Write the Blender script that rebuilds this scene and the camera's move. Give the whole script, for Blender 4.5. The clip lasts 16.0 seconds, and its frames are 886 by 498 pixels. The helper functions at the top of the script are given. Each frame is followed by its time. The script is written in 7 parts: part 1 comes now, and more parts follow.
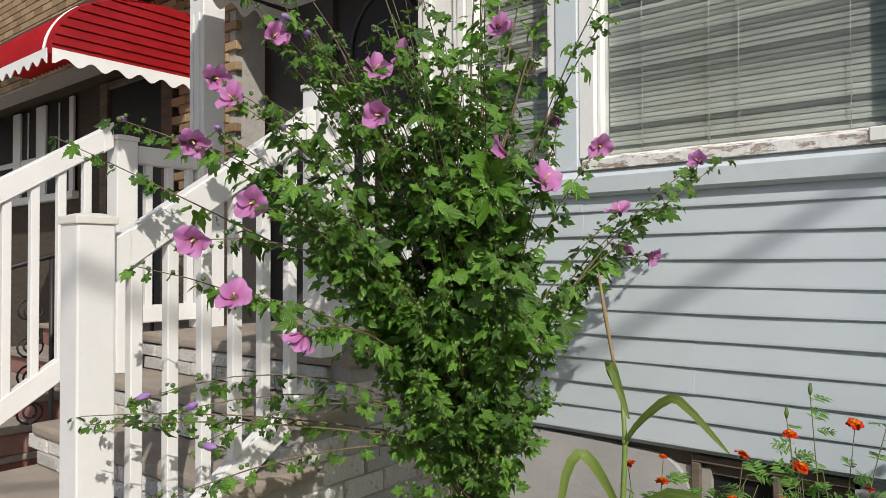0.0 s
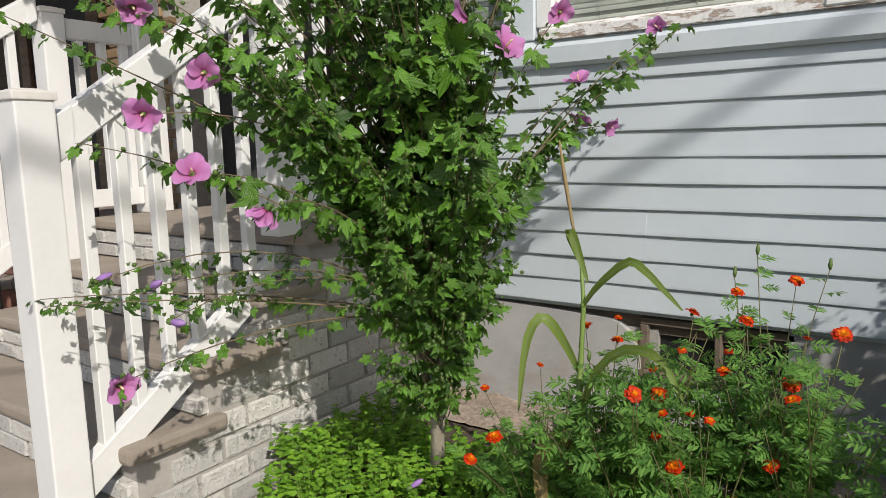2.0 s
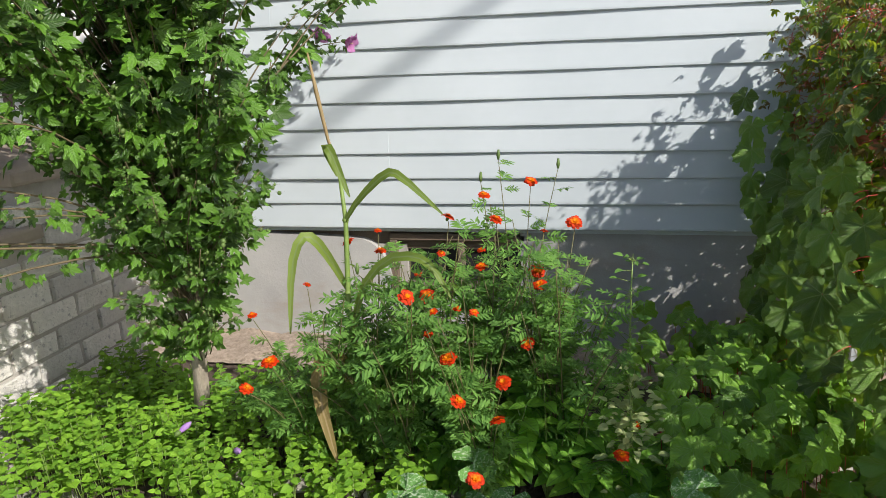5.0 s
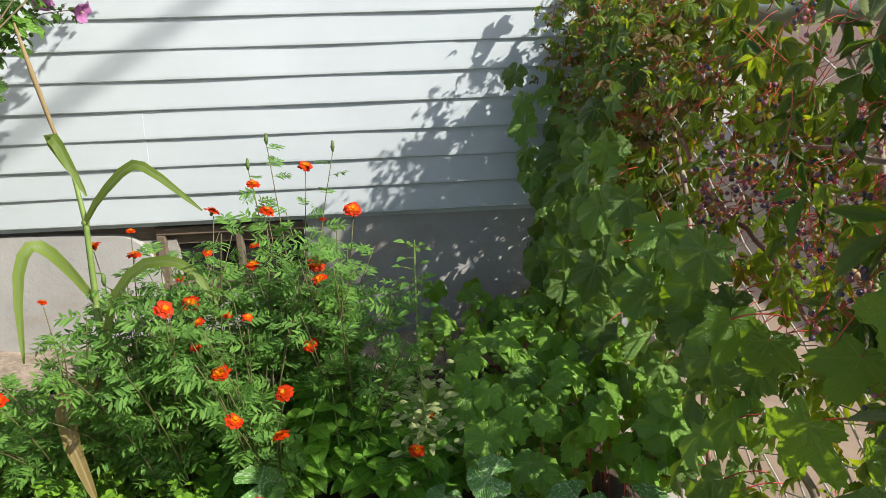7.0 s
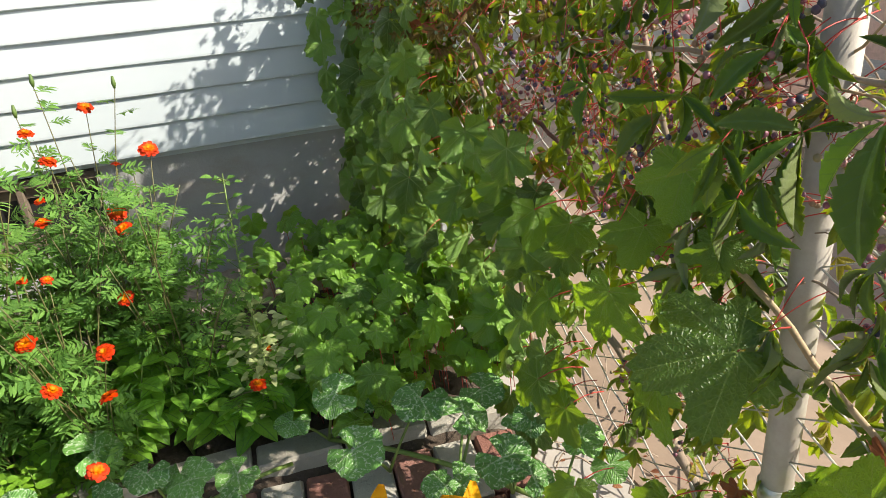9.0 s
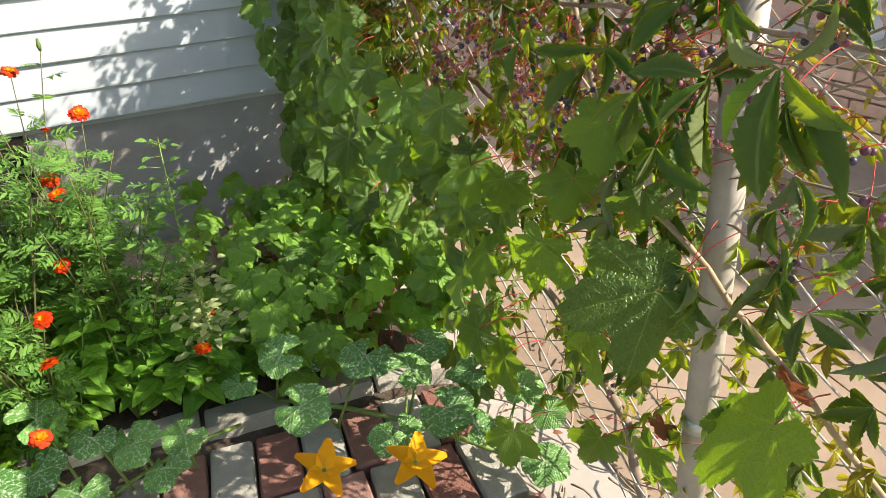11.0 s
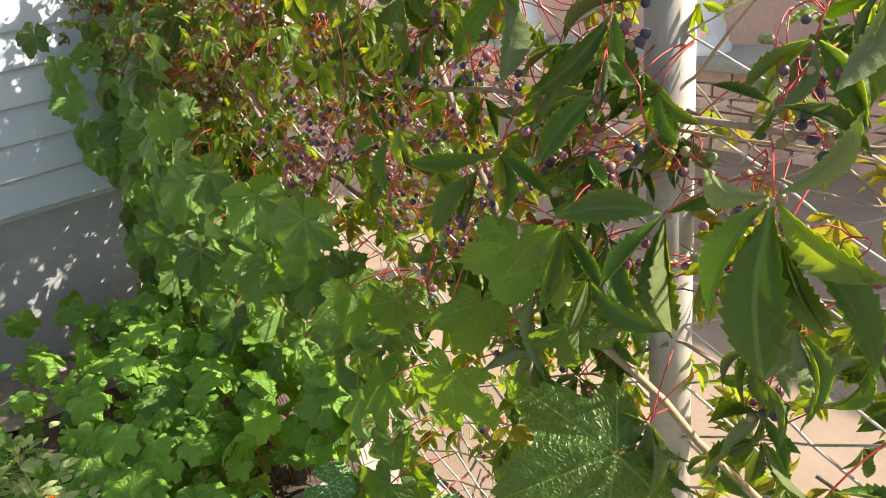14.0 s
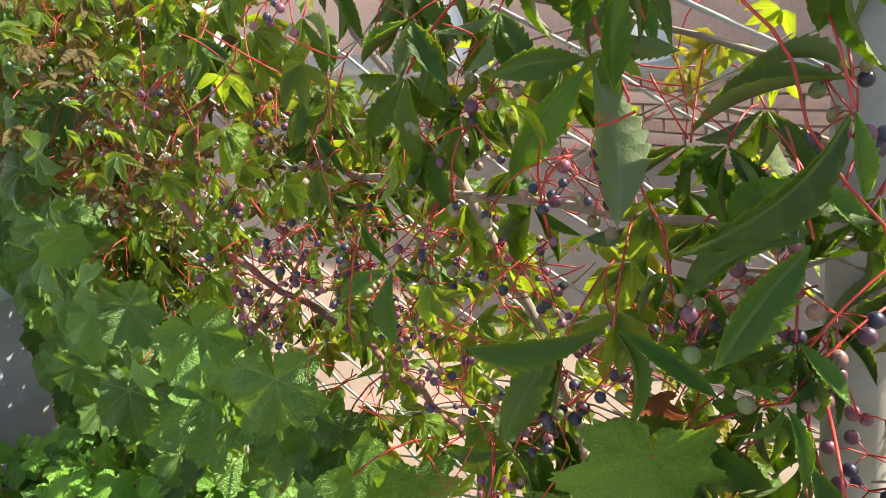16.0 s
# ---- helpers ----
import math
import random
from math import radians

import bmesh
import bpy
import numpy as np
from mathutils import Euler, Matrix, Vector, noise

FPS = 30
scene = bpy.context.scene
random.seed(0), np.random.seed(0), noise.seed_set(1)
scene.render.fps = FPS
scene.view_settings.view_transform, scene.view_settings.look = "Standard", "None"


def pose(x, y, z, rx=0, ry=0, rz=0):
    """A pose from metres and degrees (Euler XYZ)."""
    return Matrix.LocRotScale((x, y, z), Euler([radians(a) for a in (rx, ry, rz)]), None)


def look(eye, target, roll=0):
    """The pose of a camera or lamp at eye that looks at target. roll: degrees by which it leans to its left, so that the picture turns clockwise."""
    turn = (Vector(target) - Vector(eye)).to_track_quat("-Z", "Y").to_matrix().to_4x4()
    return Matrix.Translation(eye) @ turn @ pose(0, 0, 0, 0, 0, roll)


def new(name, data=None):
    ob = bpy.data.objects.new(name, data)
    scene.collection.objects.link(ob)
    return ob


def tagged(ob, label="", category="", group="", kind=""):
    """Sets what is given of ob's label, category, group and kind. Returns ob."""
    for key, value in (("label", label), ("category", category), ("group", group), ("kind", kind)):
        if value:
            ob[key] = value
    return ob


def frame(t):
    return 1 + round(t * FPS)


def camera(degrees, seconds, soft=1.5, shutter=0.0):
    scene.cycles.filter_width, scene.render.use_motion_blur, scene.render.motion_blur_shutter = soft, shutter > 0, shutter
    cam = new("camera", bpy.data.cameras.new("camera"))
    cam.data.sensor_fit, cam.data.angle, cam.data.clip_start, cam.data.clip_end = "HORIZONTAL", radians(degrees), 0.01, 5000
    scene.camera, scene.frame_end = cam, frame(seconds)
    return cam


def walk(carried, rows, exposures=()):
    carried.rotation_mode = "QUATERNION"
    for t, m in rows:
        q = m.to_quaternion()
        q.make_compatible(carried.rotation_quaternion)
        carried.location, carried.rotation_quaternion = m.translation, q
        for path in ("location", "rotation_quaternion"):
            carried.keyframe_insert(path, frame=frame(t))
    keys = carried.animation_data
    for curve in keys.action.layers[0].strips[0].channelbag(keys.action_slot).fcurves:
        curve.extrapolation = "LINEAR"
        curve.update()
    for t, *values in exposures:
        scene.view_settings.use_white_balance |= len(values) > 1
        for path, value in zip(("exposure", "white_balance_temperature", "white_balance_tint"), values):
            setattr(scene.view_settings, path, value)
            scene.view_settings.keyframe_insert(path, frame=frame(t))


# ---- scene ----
cam = camera(64.3, 16.0, soft=0.5)
PATH = [
    (0, (0.118, -0.222, 1.204), (-1.136, 1.335, 1.244), -0.2),
    (0.5, (0.107, -0.229, 1.198), (-1.143, 1.332, 1.15), 0.0),
    (1, (0.104, -0.221, 1.189), (-1.137, 1.34, 1.042), -0.2),
    (1.5, (0.1, -0.217, 1.184), (-1.109, 1.359, 0.955), -0.6),
    (2, (0.083, -0.245, 1.175), (-1.044, 1.382, 0.883), -1.3),
    (2.5, (0.038, -0.264, 1.174), (-0.94, 1.442, 0.809), -1.9),
    (3, (-0.003, -0.288, 1.169), (-0.828, 1.485, 0.749), -1.6),
    (3.5, (-0.019, -0.291, 1.151), (-0.721, 1.528, 0.706), -1.5),
    (4, (-0.04, -0.298, 1.146), (-0.628, 1.553, 0.668), -1.8),
    (4.2, (-0.035, -0.299, 1.138), (-0.592, 1.561, 0.658), -2.0),
    (6.3, (0.014, -0.167, 1.112), (-0.102, 1.76, 0.588), -1.5),
    (6.5, (0.022, -0.147, 1.12), (-0.042, 1.775, 0.569), -1.6),
    (7, (0.031, -0.132, 1.121), (0.174, 1.779, 0.546), -1.8),
    (7.5, (0.033, -0.128, 1.13), (0.342, 1.758, 0.54), -2.3),
    (8, (0.032, -0.136, 1.129), (0.469, 1.712, 0.501), -2.5),
    (8.5, (0.038, -0.139, 1.118), (0.564, 1.652, 0.402), -3.6),
    (9, (0.036, -0.147, 1.114), (0.636, 1.583, 0.31), -4.5),
    (9.5, (0.043, -0.158, 1.103), (0.687, 1.529, 0.244), -4.4),
    (9.7, (0.038, -0.165, 1.103), (0.692, 1.509, 0.226), -4.1),
    (11.8, (0.044, -0.189, 1.107), (0.807, 1.429, 0.213), -5.3),
    (12, (0.068, -0.177, 1.113), (0.85, 1.435, 0.225), -5.7),
    (12.5, (0.124, -0.145, 1.111), (0.949, 1.45, 0.23), -6.1),
    (13, (0.18, -0.11, 1.119), (1.034, 1.478, 0.254), -6.5),
    (13.5, (0.208, -0.058, 1.121), (1.104, 1.515, 0.271), -7.3),
    (14, (0.186, 0.055, 1.137), (1.192, 1.563, 0.291), -8.5),
    (14.5, (0.177, 0.131, 1.147), (1.273, 1.579, 0.309), -10.1),
    (15, (0.209, 0.212, 1.157), (1.335, 1.643, 0.331), -11.8),
    (15.5, (0.267, 0.312, 1.162), (1.407, 1.73, 0.331), -12.1),
    (16, (0.319, 0.37, 1.167), (1.479, 1.763, 0.321), -12.7),
]
EXPOSURES = [(0, -0.06, 6500, 10), (1, -0.06, 6500, 10), (2, 0.0, 6500, 10), (3, 0.20, 6500, 10), (4, 0.40, 6500, 10), (6.5, 0.64, 6600, 9), (8, 0.86, 6750, 6), (9.5, 1.16, 7050, 8), (12, 1.29, 7150, 9), (14, 1.45, 7100, 9), (16, 1.56, 6650, 7)]
walk(cam, [(t, look(eye, target, roll)) for t, eye, target, roll in PATH], EXPOSURES)

# world, sun
SUN_WAY = Vector((-1.0, 0.68, -0.93)).normalized()
SUN_EL = math.asin(-SUN_WAY.z)
world = bpy.data.worlds.new("world")
scene.world = world
world.use_nodes = True
wn = world.node_tree
sky = wn.nodes.new("ShaderNodeTexSky")
sky.sky_type = "NISHITA"
sky.sun_disc = False
sky.dust_density, sky.ozone_density = 1.7, 0.8
sky.sun_elevation = SUN_EL
sky.sun_rotation = math.atan2(-SUN_WAY.x, -SUN_WAY.y)
wn.links.new(sky.outputs[0], wn.nodes["Background"].inputs[0])
wn.nodes["Background"].inputs[1].default_value = 0.102
sun_data = bpy.data.lights.new("sun", "SUN")
sun_data.energy, sun_data.angle, sun_data.color = 4.25, radians(0.55), (1.0, 0.94, 0.86)
sun_lamp = new("sun", sun_data)
sun_lamp.matrix_world = Matrix.Translation((4, -3, 6)) @ SUN_WAY.to_track_quat("-Z", "Y").to_matrix().to_4x4()


# ---------- materials ----------
class Graph:
    """Small wrapper to write node materials briefly."""

    def __init__(self, name):
        self.mat = bpy.data.materials.new(name)
        self.mat.use_nodes = True
        self.t = self.mat.node_tree
        self.b = self.t.nodes["Principled BSDF"]
        self.out = self.t.nodes["Material Output"]

    def n(self, kind):
        return self.t.nodes.new(kind)

    def l(self, a, b):
        self.t.links.new(a, b)

    def put(self, socket, v):
        if isinstance(v, (int, float)):
            socket.default_value = v
        elif isinstance(v, tuple):
            socket.default_value = (*v, 1.0) if len(v) == 3 and socket.type == "RGBA" else v
        else:
            self.l(v, socket)

    def coord(self, which="Object"):
        return self.n("ShaderNodeTexCoord").outputs[which]

    def noise(self, scale, detail=4.0, rough=0.6, vec=None, out="Fac", stretch=None):
        v = self.coord() if vec is None else vec
        if stretch:
            m = self.n("ShaderNodeMapping")
            m.inputs["Scale"].default_value = stretch
            self.l(v, m.inputs["Vector"])
            v = m.outputs[0]
        x = self.n("ShaderNodeTexNoise")
        x.inputs["Scale"].default_value = scale
        x.inputs["Detail"].default_value = detail
        x.inputs["Roughness"].default_value = rough
        self.l(v, x.inputs["Vector"])
        return x.outputs[out]

    def ramp(self, fac, stops):
        r = self.n("ShaderNodeValToRGB")
        e = r.color_ramp.elements
        while len(e) < len(stops):
            e.new(0.5)
        for el, (p, c) in zip(e, stops):
            el.position = p
            el.color = (*c, 1.0) if isinstance(c, tuple) else (c, c, c, 1.0)
        self.l(fac, r.inputs[0])
        return r.outputs[0]

    def mix(self, fac, a, b, how="MIX"):
        m = self.n("ShaderNodeMix")
        m.data_type, m.blend_type = "RGBA", how
        self.put(m.inputs[0], fac)
        self.put(m.inputs[6], a)
        self.put(m.inputs[7], b)
        return m.outputs[2]

    def math(self, op, a, b=0.0, clamp=False):
        m = self.n("ShaderNodeMath")
        m.operation, m.use_clamp = op, clamp
        self.put(m.inputs[0], a)
        self.put(m.inputs[1], b)
        return m.outputs[0]

    def hsv(self, col, h=0.5, s=1.0, v=1.0):
        m = self.n("ShaderNodeHueSaturation")
        self.put(m.inputs["Hue"], h)
        self.put(m.inputs["Saturation"], s)
        self.put(m.inputs["Value"], v)
        self.put(m.inputs["Color"], col)
        return m.outputs[0]

    def span(self, v, lo, hi):
        m = self.n("ShaderNodeMapRange")
        self.l(v, m.inputs[0])
        m.inputs[3].default_value, m.inputs[4].default_value = lo, hi
        return m.outputs[0]

    def bump(self, height, strength=0.3, dist=0.01):
        b = self.n("ShaderNodeBump")
        b.inputs["Strength"].default_value = strength
        b.inputs["Distance"].default_value = dist
        self.l(height, b.inputs["Height"])
        self.l(b.outputs[0], self.b.inputs["Normal"])

    def done(self, colour, rough=0.6, metal=0.0, spec=None):
        self.put(self.b.inputs["Base Color"], colour)
        self.put(self.b.inputs["Roughness"], rough)
        self.put(self.b.inputs["Metallic"], metal)
        if spec is not None:
            self.b.inputs["Specular IOR Level"].default_value = spec
        return self.mat


def plain(name, a, b, scale=20.0, rough=0.6, bump=0.1, metal=0.0, dist=0.004, stretch=None, spread=0.0, fine=None):
    """Two tones mixed by coarse and fine noise, with relief; spread: tone difference between pieces."""
    g = Graph(name)
    big = g.noise(scale, 5.0, 0.6, stretch=stretch)
    small = g.noise(fine or scale * 9, 3.0, 0.7, stretch=stretch)
    f = g.math("ADD", g.math("MULTIPLY", big, 0.7), g.math("MULTIPLY", small, 0.3))
    col = g.ramp(f, [(0.32, a), (0.68, b)])
    if spread:
        rnd = g.n("ShaderNodeObjectInfo").outputs["Random"]
        col = g.hsv(col, v=g.span(rnd, 1 - spread, 1 + spread))
    g.bump(f, bump, dist)
    return g.done(col, g.span(small, max(rough - 0.1, 0.05), min(rough + 0.1, 1.0)), metal)


def leaf_material(name, dark, light, through_col, vein=None, mode="pinnate", gloss=0.42, spot=None, thru=0.35, pale=None, spec=0.32, net=0.0):
    """Leaf tissue: tone by leaf, veins laid out by the leaf's own coordinates, light passing through."""
    g = Graph(name)
    isl = g.n("ShaderNodeNewGeometry").outputs["Random Per Island"]
    rnd = g.n("ShaderNodeObjectInfo").outputs["Random"]
    r = g.math("FRACT", g.math("ADD", isl, rnd))
    uv = g.coord("UV")
    sep = g.n("ShaderNodeSeparateXYZ")
    g.l(uv, sep.inputs[0])
    x, y = sep.outputs[0], sep.outputs[1]
    big = g.noise(9.0, 3.0)
    mottle = g.noise(5.0, 6.0, 0.7, vec=uv)
    tone = g.math("ADD", g.math("MULTIPLY", r, 0.80), g.math("ADD", g.math("MULTIPLY", big, 0.12), g.math("MULTIPLY", mottle, 0.30)))
    col = g.ramp(tone, [(0.1, dark), (0.9, light)])
    tcol = g.hsv(g.mix(0.5, through_col, through_col), v=g.span(r, 0.75, 1.2))
    if mode == "pinnate":
        ax = g.math("ABSOLUTE", x)
        mid = g.math("LESS_THAN", ax, 0.018)
        side = g.math("PINGPONG", g.math("SUBTRACT", g.math("MULTIPLY", y, 6.0), g.math("MULTIPLY", ax, 5.0)), 0.5)
        sid = g.math("LESS_THAN", side, 0.055)
        v = g.math("MAXIMUM", mid, g.math("MULTIPLY", sid, 0.45))
        height = g.math("MULTIPLY", side, 0.35)
    else:
        ang = g.math("ARCTAN2", x, y)
        rad = g.math("SQRT", g.math("ADD", g.math("MULTIPLY", x, x), g.math("MULTIPLY", y, y)))
        da = g.math("PINGPONG", ang, 0.50)
        w = g.math("MULTIPLY", da, rad)
        main = g.math("LESS_THAN", w, g.math("SUBTRACT", 0.010, g.math("MULTIPLY", rad, 0.006)))
        side = g.math("PINGPONG", g.math("SUBTRACT", g.math("MULTIPLY", rad, 7.0), g.math("MULTIPLY", w, 9.0)), 0.5)
        sid = g.math("LESS_THAN", side, 0.045)
        v = g.math("MAXIMUM", main, g.math("MULTIPLY", sid, 0.4))
        height = g.math("ADD", g.math("MULTIPLY", side, 0.6), g.math("MINIMUM", g.math("MULTIPLY", w, 6.0), 0.5))
    if net:
        cell = g.n("ShaderNodeTexVoronoi")
        cell.feature = "DISTANCE_TO_EDGE"
        cell.inputs["Scale"].default_value = 22.0
        g.l(uv, cell.inputs["Vector"])
        mesh = g.math("MINIMUM", g.math("MULTIPLY", cell.outputs["Distance"], 4.0), 1.0)
        col = g.mix(g.math("MULTIPLY", g.math("SUBTRACT", 1.0, mesh), net), col, vein)
        height = g.math("ADD", height, g.math("MULTIPLY", mesh, 0.35))
    if pale:
        patch = g.ramp(g.noise(8.0, 5.0, 0.75, vec=uv), [(0.49, 0.0), (0.54, 1.0)])
        cell = g.n("ShaderNodeTexVoronoi")
        cell.feature = "DISTANCE_TO_EDGE"
        cell.inputs["Scale"].default_value = 5.0
        g.l(uv, cell.inputs["Vector"])
        near = g.math("MAXIMUM", g.math("LESS_THAN", w, 0.04), g.math("LESS_THAN", cell.outputs["Distance"], 0.055))
        blot = g.math("MULTIPLY", patch, near)
        col = g.mix(g.math("MULTIPLY", blot, 0.85), col, pale)
    if spot:
        sp = g.math("GREATER_THAN", g.noise(60.0, 3.0, 0.6), 0.66)
        col = g.mix(g.math("MULTIPLY", sp, 0.6), col, spot)
    if vein:
        col = g.mix(g.math("MULTIPLY", v, 0.75), col, vein)
    g.bump(g.math("ADD", height, g.math("MULTIPLY", mottle, 0.6)), 0.75, 0.005)
    g.done(col, g.span(mottle, gloss - 0.08, gloss + 0.14), spec=spec)
    tr = g.n("ShaderNodeBsdfTranslucent")
    g.l(g.mix(g.math("MULTIPLY", v, 0.5), tcol, col), tr.inputs[0])
    mx = g.n("ShaderNodeMixShader")
    mx.inputs[0].default_value = thru
    g.l(g.b.outputs[0], mx.inputs[1])
    g.l(tr.outputs[0], mx.inputs[2])
    g.l(mx.outputs[0], g.out.inputs[0])
    return g.mat


def petal_material(name, throat, mid, tip, thru=0.3, where=(0.08, 0.3, 1.0)):
    """Petals: colour runs from the throat to the tip along the petal's own coordinates, with fine streaks."""
    g = Graph(name)
    uv = g.coord("UV")
    sep = g.n("ShaderNodeSeparateXYZ")
    g.l(uv, sep.inputs[0])
    streak = g.noise(14.0, 3.0, 0.6, vec=uv, stretch=(3.0, 0.4, 1.0))
    y = g.math("ADD", sep.outputs[1], g.math("MULTIPLY", g.math("SUBTRACT", streak, 0.5), 0.22))
    col = g.ramp(y, [(where[0], throat), (where[1], mid), (where[2], tip)])
    col = g.hsv(col, v=g.span(g.n("ShaderNodeNewGeometry").outputs["Random Per Island"], 0.82, 1.15))
    g.bump(streak, 0.25, 0.003)
    g.done(col, 0.6, spec=0.2)
    tr = g.n("ShaderNodeBsdfTranslucent")
    g.l(col, tr.inputs[0])
    mx = g.n("ShaderNodeMixShader")
    mx.inputs[0].default_value = thru
    g.l(g.b.outputs[0], mx.inputs[1])
    g.l(tr.outputs[0], mx.inputs[2])
    g.l(mx.outputs[0], g.out.inputs[0])
    return g.mat


def siding_material():
    g = Graph("vinyl siding")
    grain = g.noise(40.0, 4.0, 0.6, stretch=(0.12, 1.0, 1.6))
    dirt = g.noise(2.2, 5.0, 0.65)
    col = g.ramp(dirt, [(0.3, (0.465, 0.52, 0.555)), (0.7, (0.52, 0.572, 0.61))])
    col = g.mix(g.math("MULTIPLY", grain, 0.12), col, (0.42, 0.46, 0.50))
    col = g.hsv(col, v=g.span(g.n("ShaderNodeObjectInfo").outputs["Random"], 0.97, 1.03))
    g.bump(grain, 0.12, 0.002)
    return g.done(col, 0.48)


def peel_material():
    g = Graph("peeling paint")
    fl = g.noise(26.0, 6.0, 0.7, stretch=(0.5, 1.0, 1.6))
    wood = g.ramp(g.noise(60.0, 4.0, 0.6, stretch=(0.15, 1.0, 3.0)), [(0.3, (0.30, 0.22, 0.17)), (0.7, (0.52, 0.43, 0.36))])
    mask = g.ramp(fl, [(0.43, 0.0), (0.465, 1.0)])
    col = g.mix(mask, wood, g.ramp(g.noise(90.0), [(0.3, (0.62, 0.61, 0.59)), (0.6, (0.78, 0.77, 0.75))]))
    g.bump(mask, 0.8, 0.004)
    return g.done(col, 0.7)


def stucco_material():
    g = Graph("foundation stucco")
    a = g.noise(3.0, 5.0, 0.6)
    b = g.noise(55.0, 4.0, 0.7)
    col = g.ramp(a, [(0.3, (0.325, 0.325, 0.322)), (0.7, (0.43, 0.425, 0.418))])
    st = g.noise(1.6, 6.0, 0.7, stretch=(1.0, 1.0, 2.4))
    col = g.mix(g.ramp(st, [(0.52, 0.0), (0.66, 0.45)]), col, (0.30, 0.24, 0.18))
    g.bump(g.math("ADD", b, g.math("MULTIPLY", a, 0.6)), 0.35, 0.006)
    return g.done(col, 0.92)


def brick_material(name, lo, mid, hi, speck=None, spread=0.16, bump=0.6, dist=0.012, scale=26.0):
    g = Graph(name)
    rnd = g.n("ShaderNodeObjectInfo").outputs["Random"]
    isl = g.n("ShaderNodeNewGeometry").outputs["Random Per Island"]
    r = g.math("FRACT", g.math("ADD", rnd, isl))
    col = g.ramp(r, [(0.0, lo), (0.5, mid), (1.0, hi)])
    big = g.noise(scale, 5.0, 0.65)
    small = g.noise(scale * 7, 3.0, 0.7)
    col = g.hsv(col, v=g.span(big, 1 - spread * 1.6, 1 + spread * 1.6))
    if speck:
        col = g.mix(g.ramp(g.noise(scale * 1.6, 6.0, 0.75), [(0.55, 0.0), (0.64, 0.85)]), col, speck)
    g.bump(g.math("ADD", big, g.math("MULTIPLY", small, 0.4)), bump, dist)
    return g.done(col, 0.88)


def glass_material():
    g = Graph("window glass")
    clear, gloss, mx, fr = (g.n(k) for k in ("ShaderNodeBsdfTransparent", "ShaderNodeBsdfGlossy", "ShaderNodeMixShader", "ShaderNodeFresnel"))
    clear.inputs[0].default_value = (0.93, 0.96, 0.95, 1.0)
    gloss.inputs["Roughness"].default_value = 0.02
    fr.inputs["IOR"].default_value = 1.4
    g.l(fr.outputs[0], mx.inputs[0])
    g.l(clear.outputs[0], mx.inputs[1])
    g.l(gloss.outputs[0], mx.inputs[2])
    g.l(mx.outputs[0], g.out.inputs[0])
    return g.mat


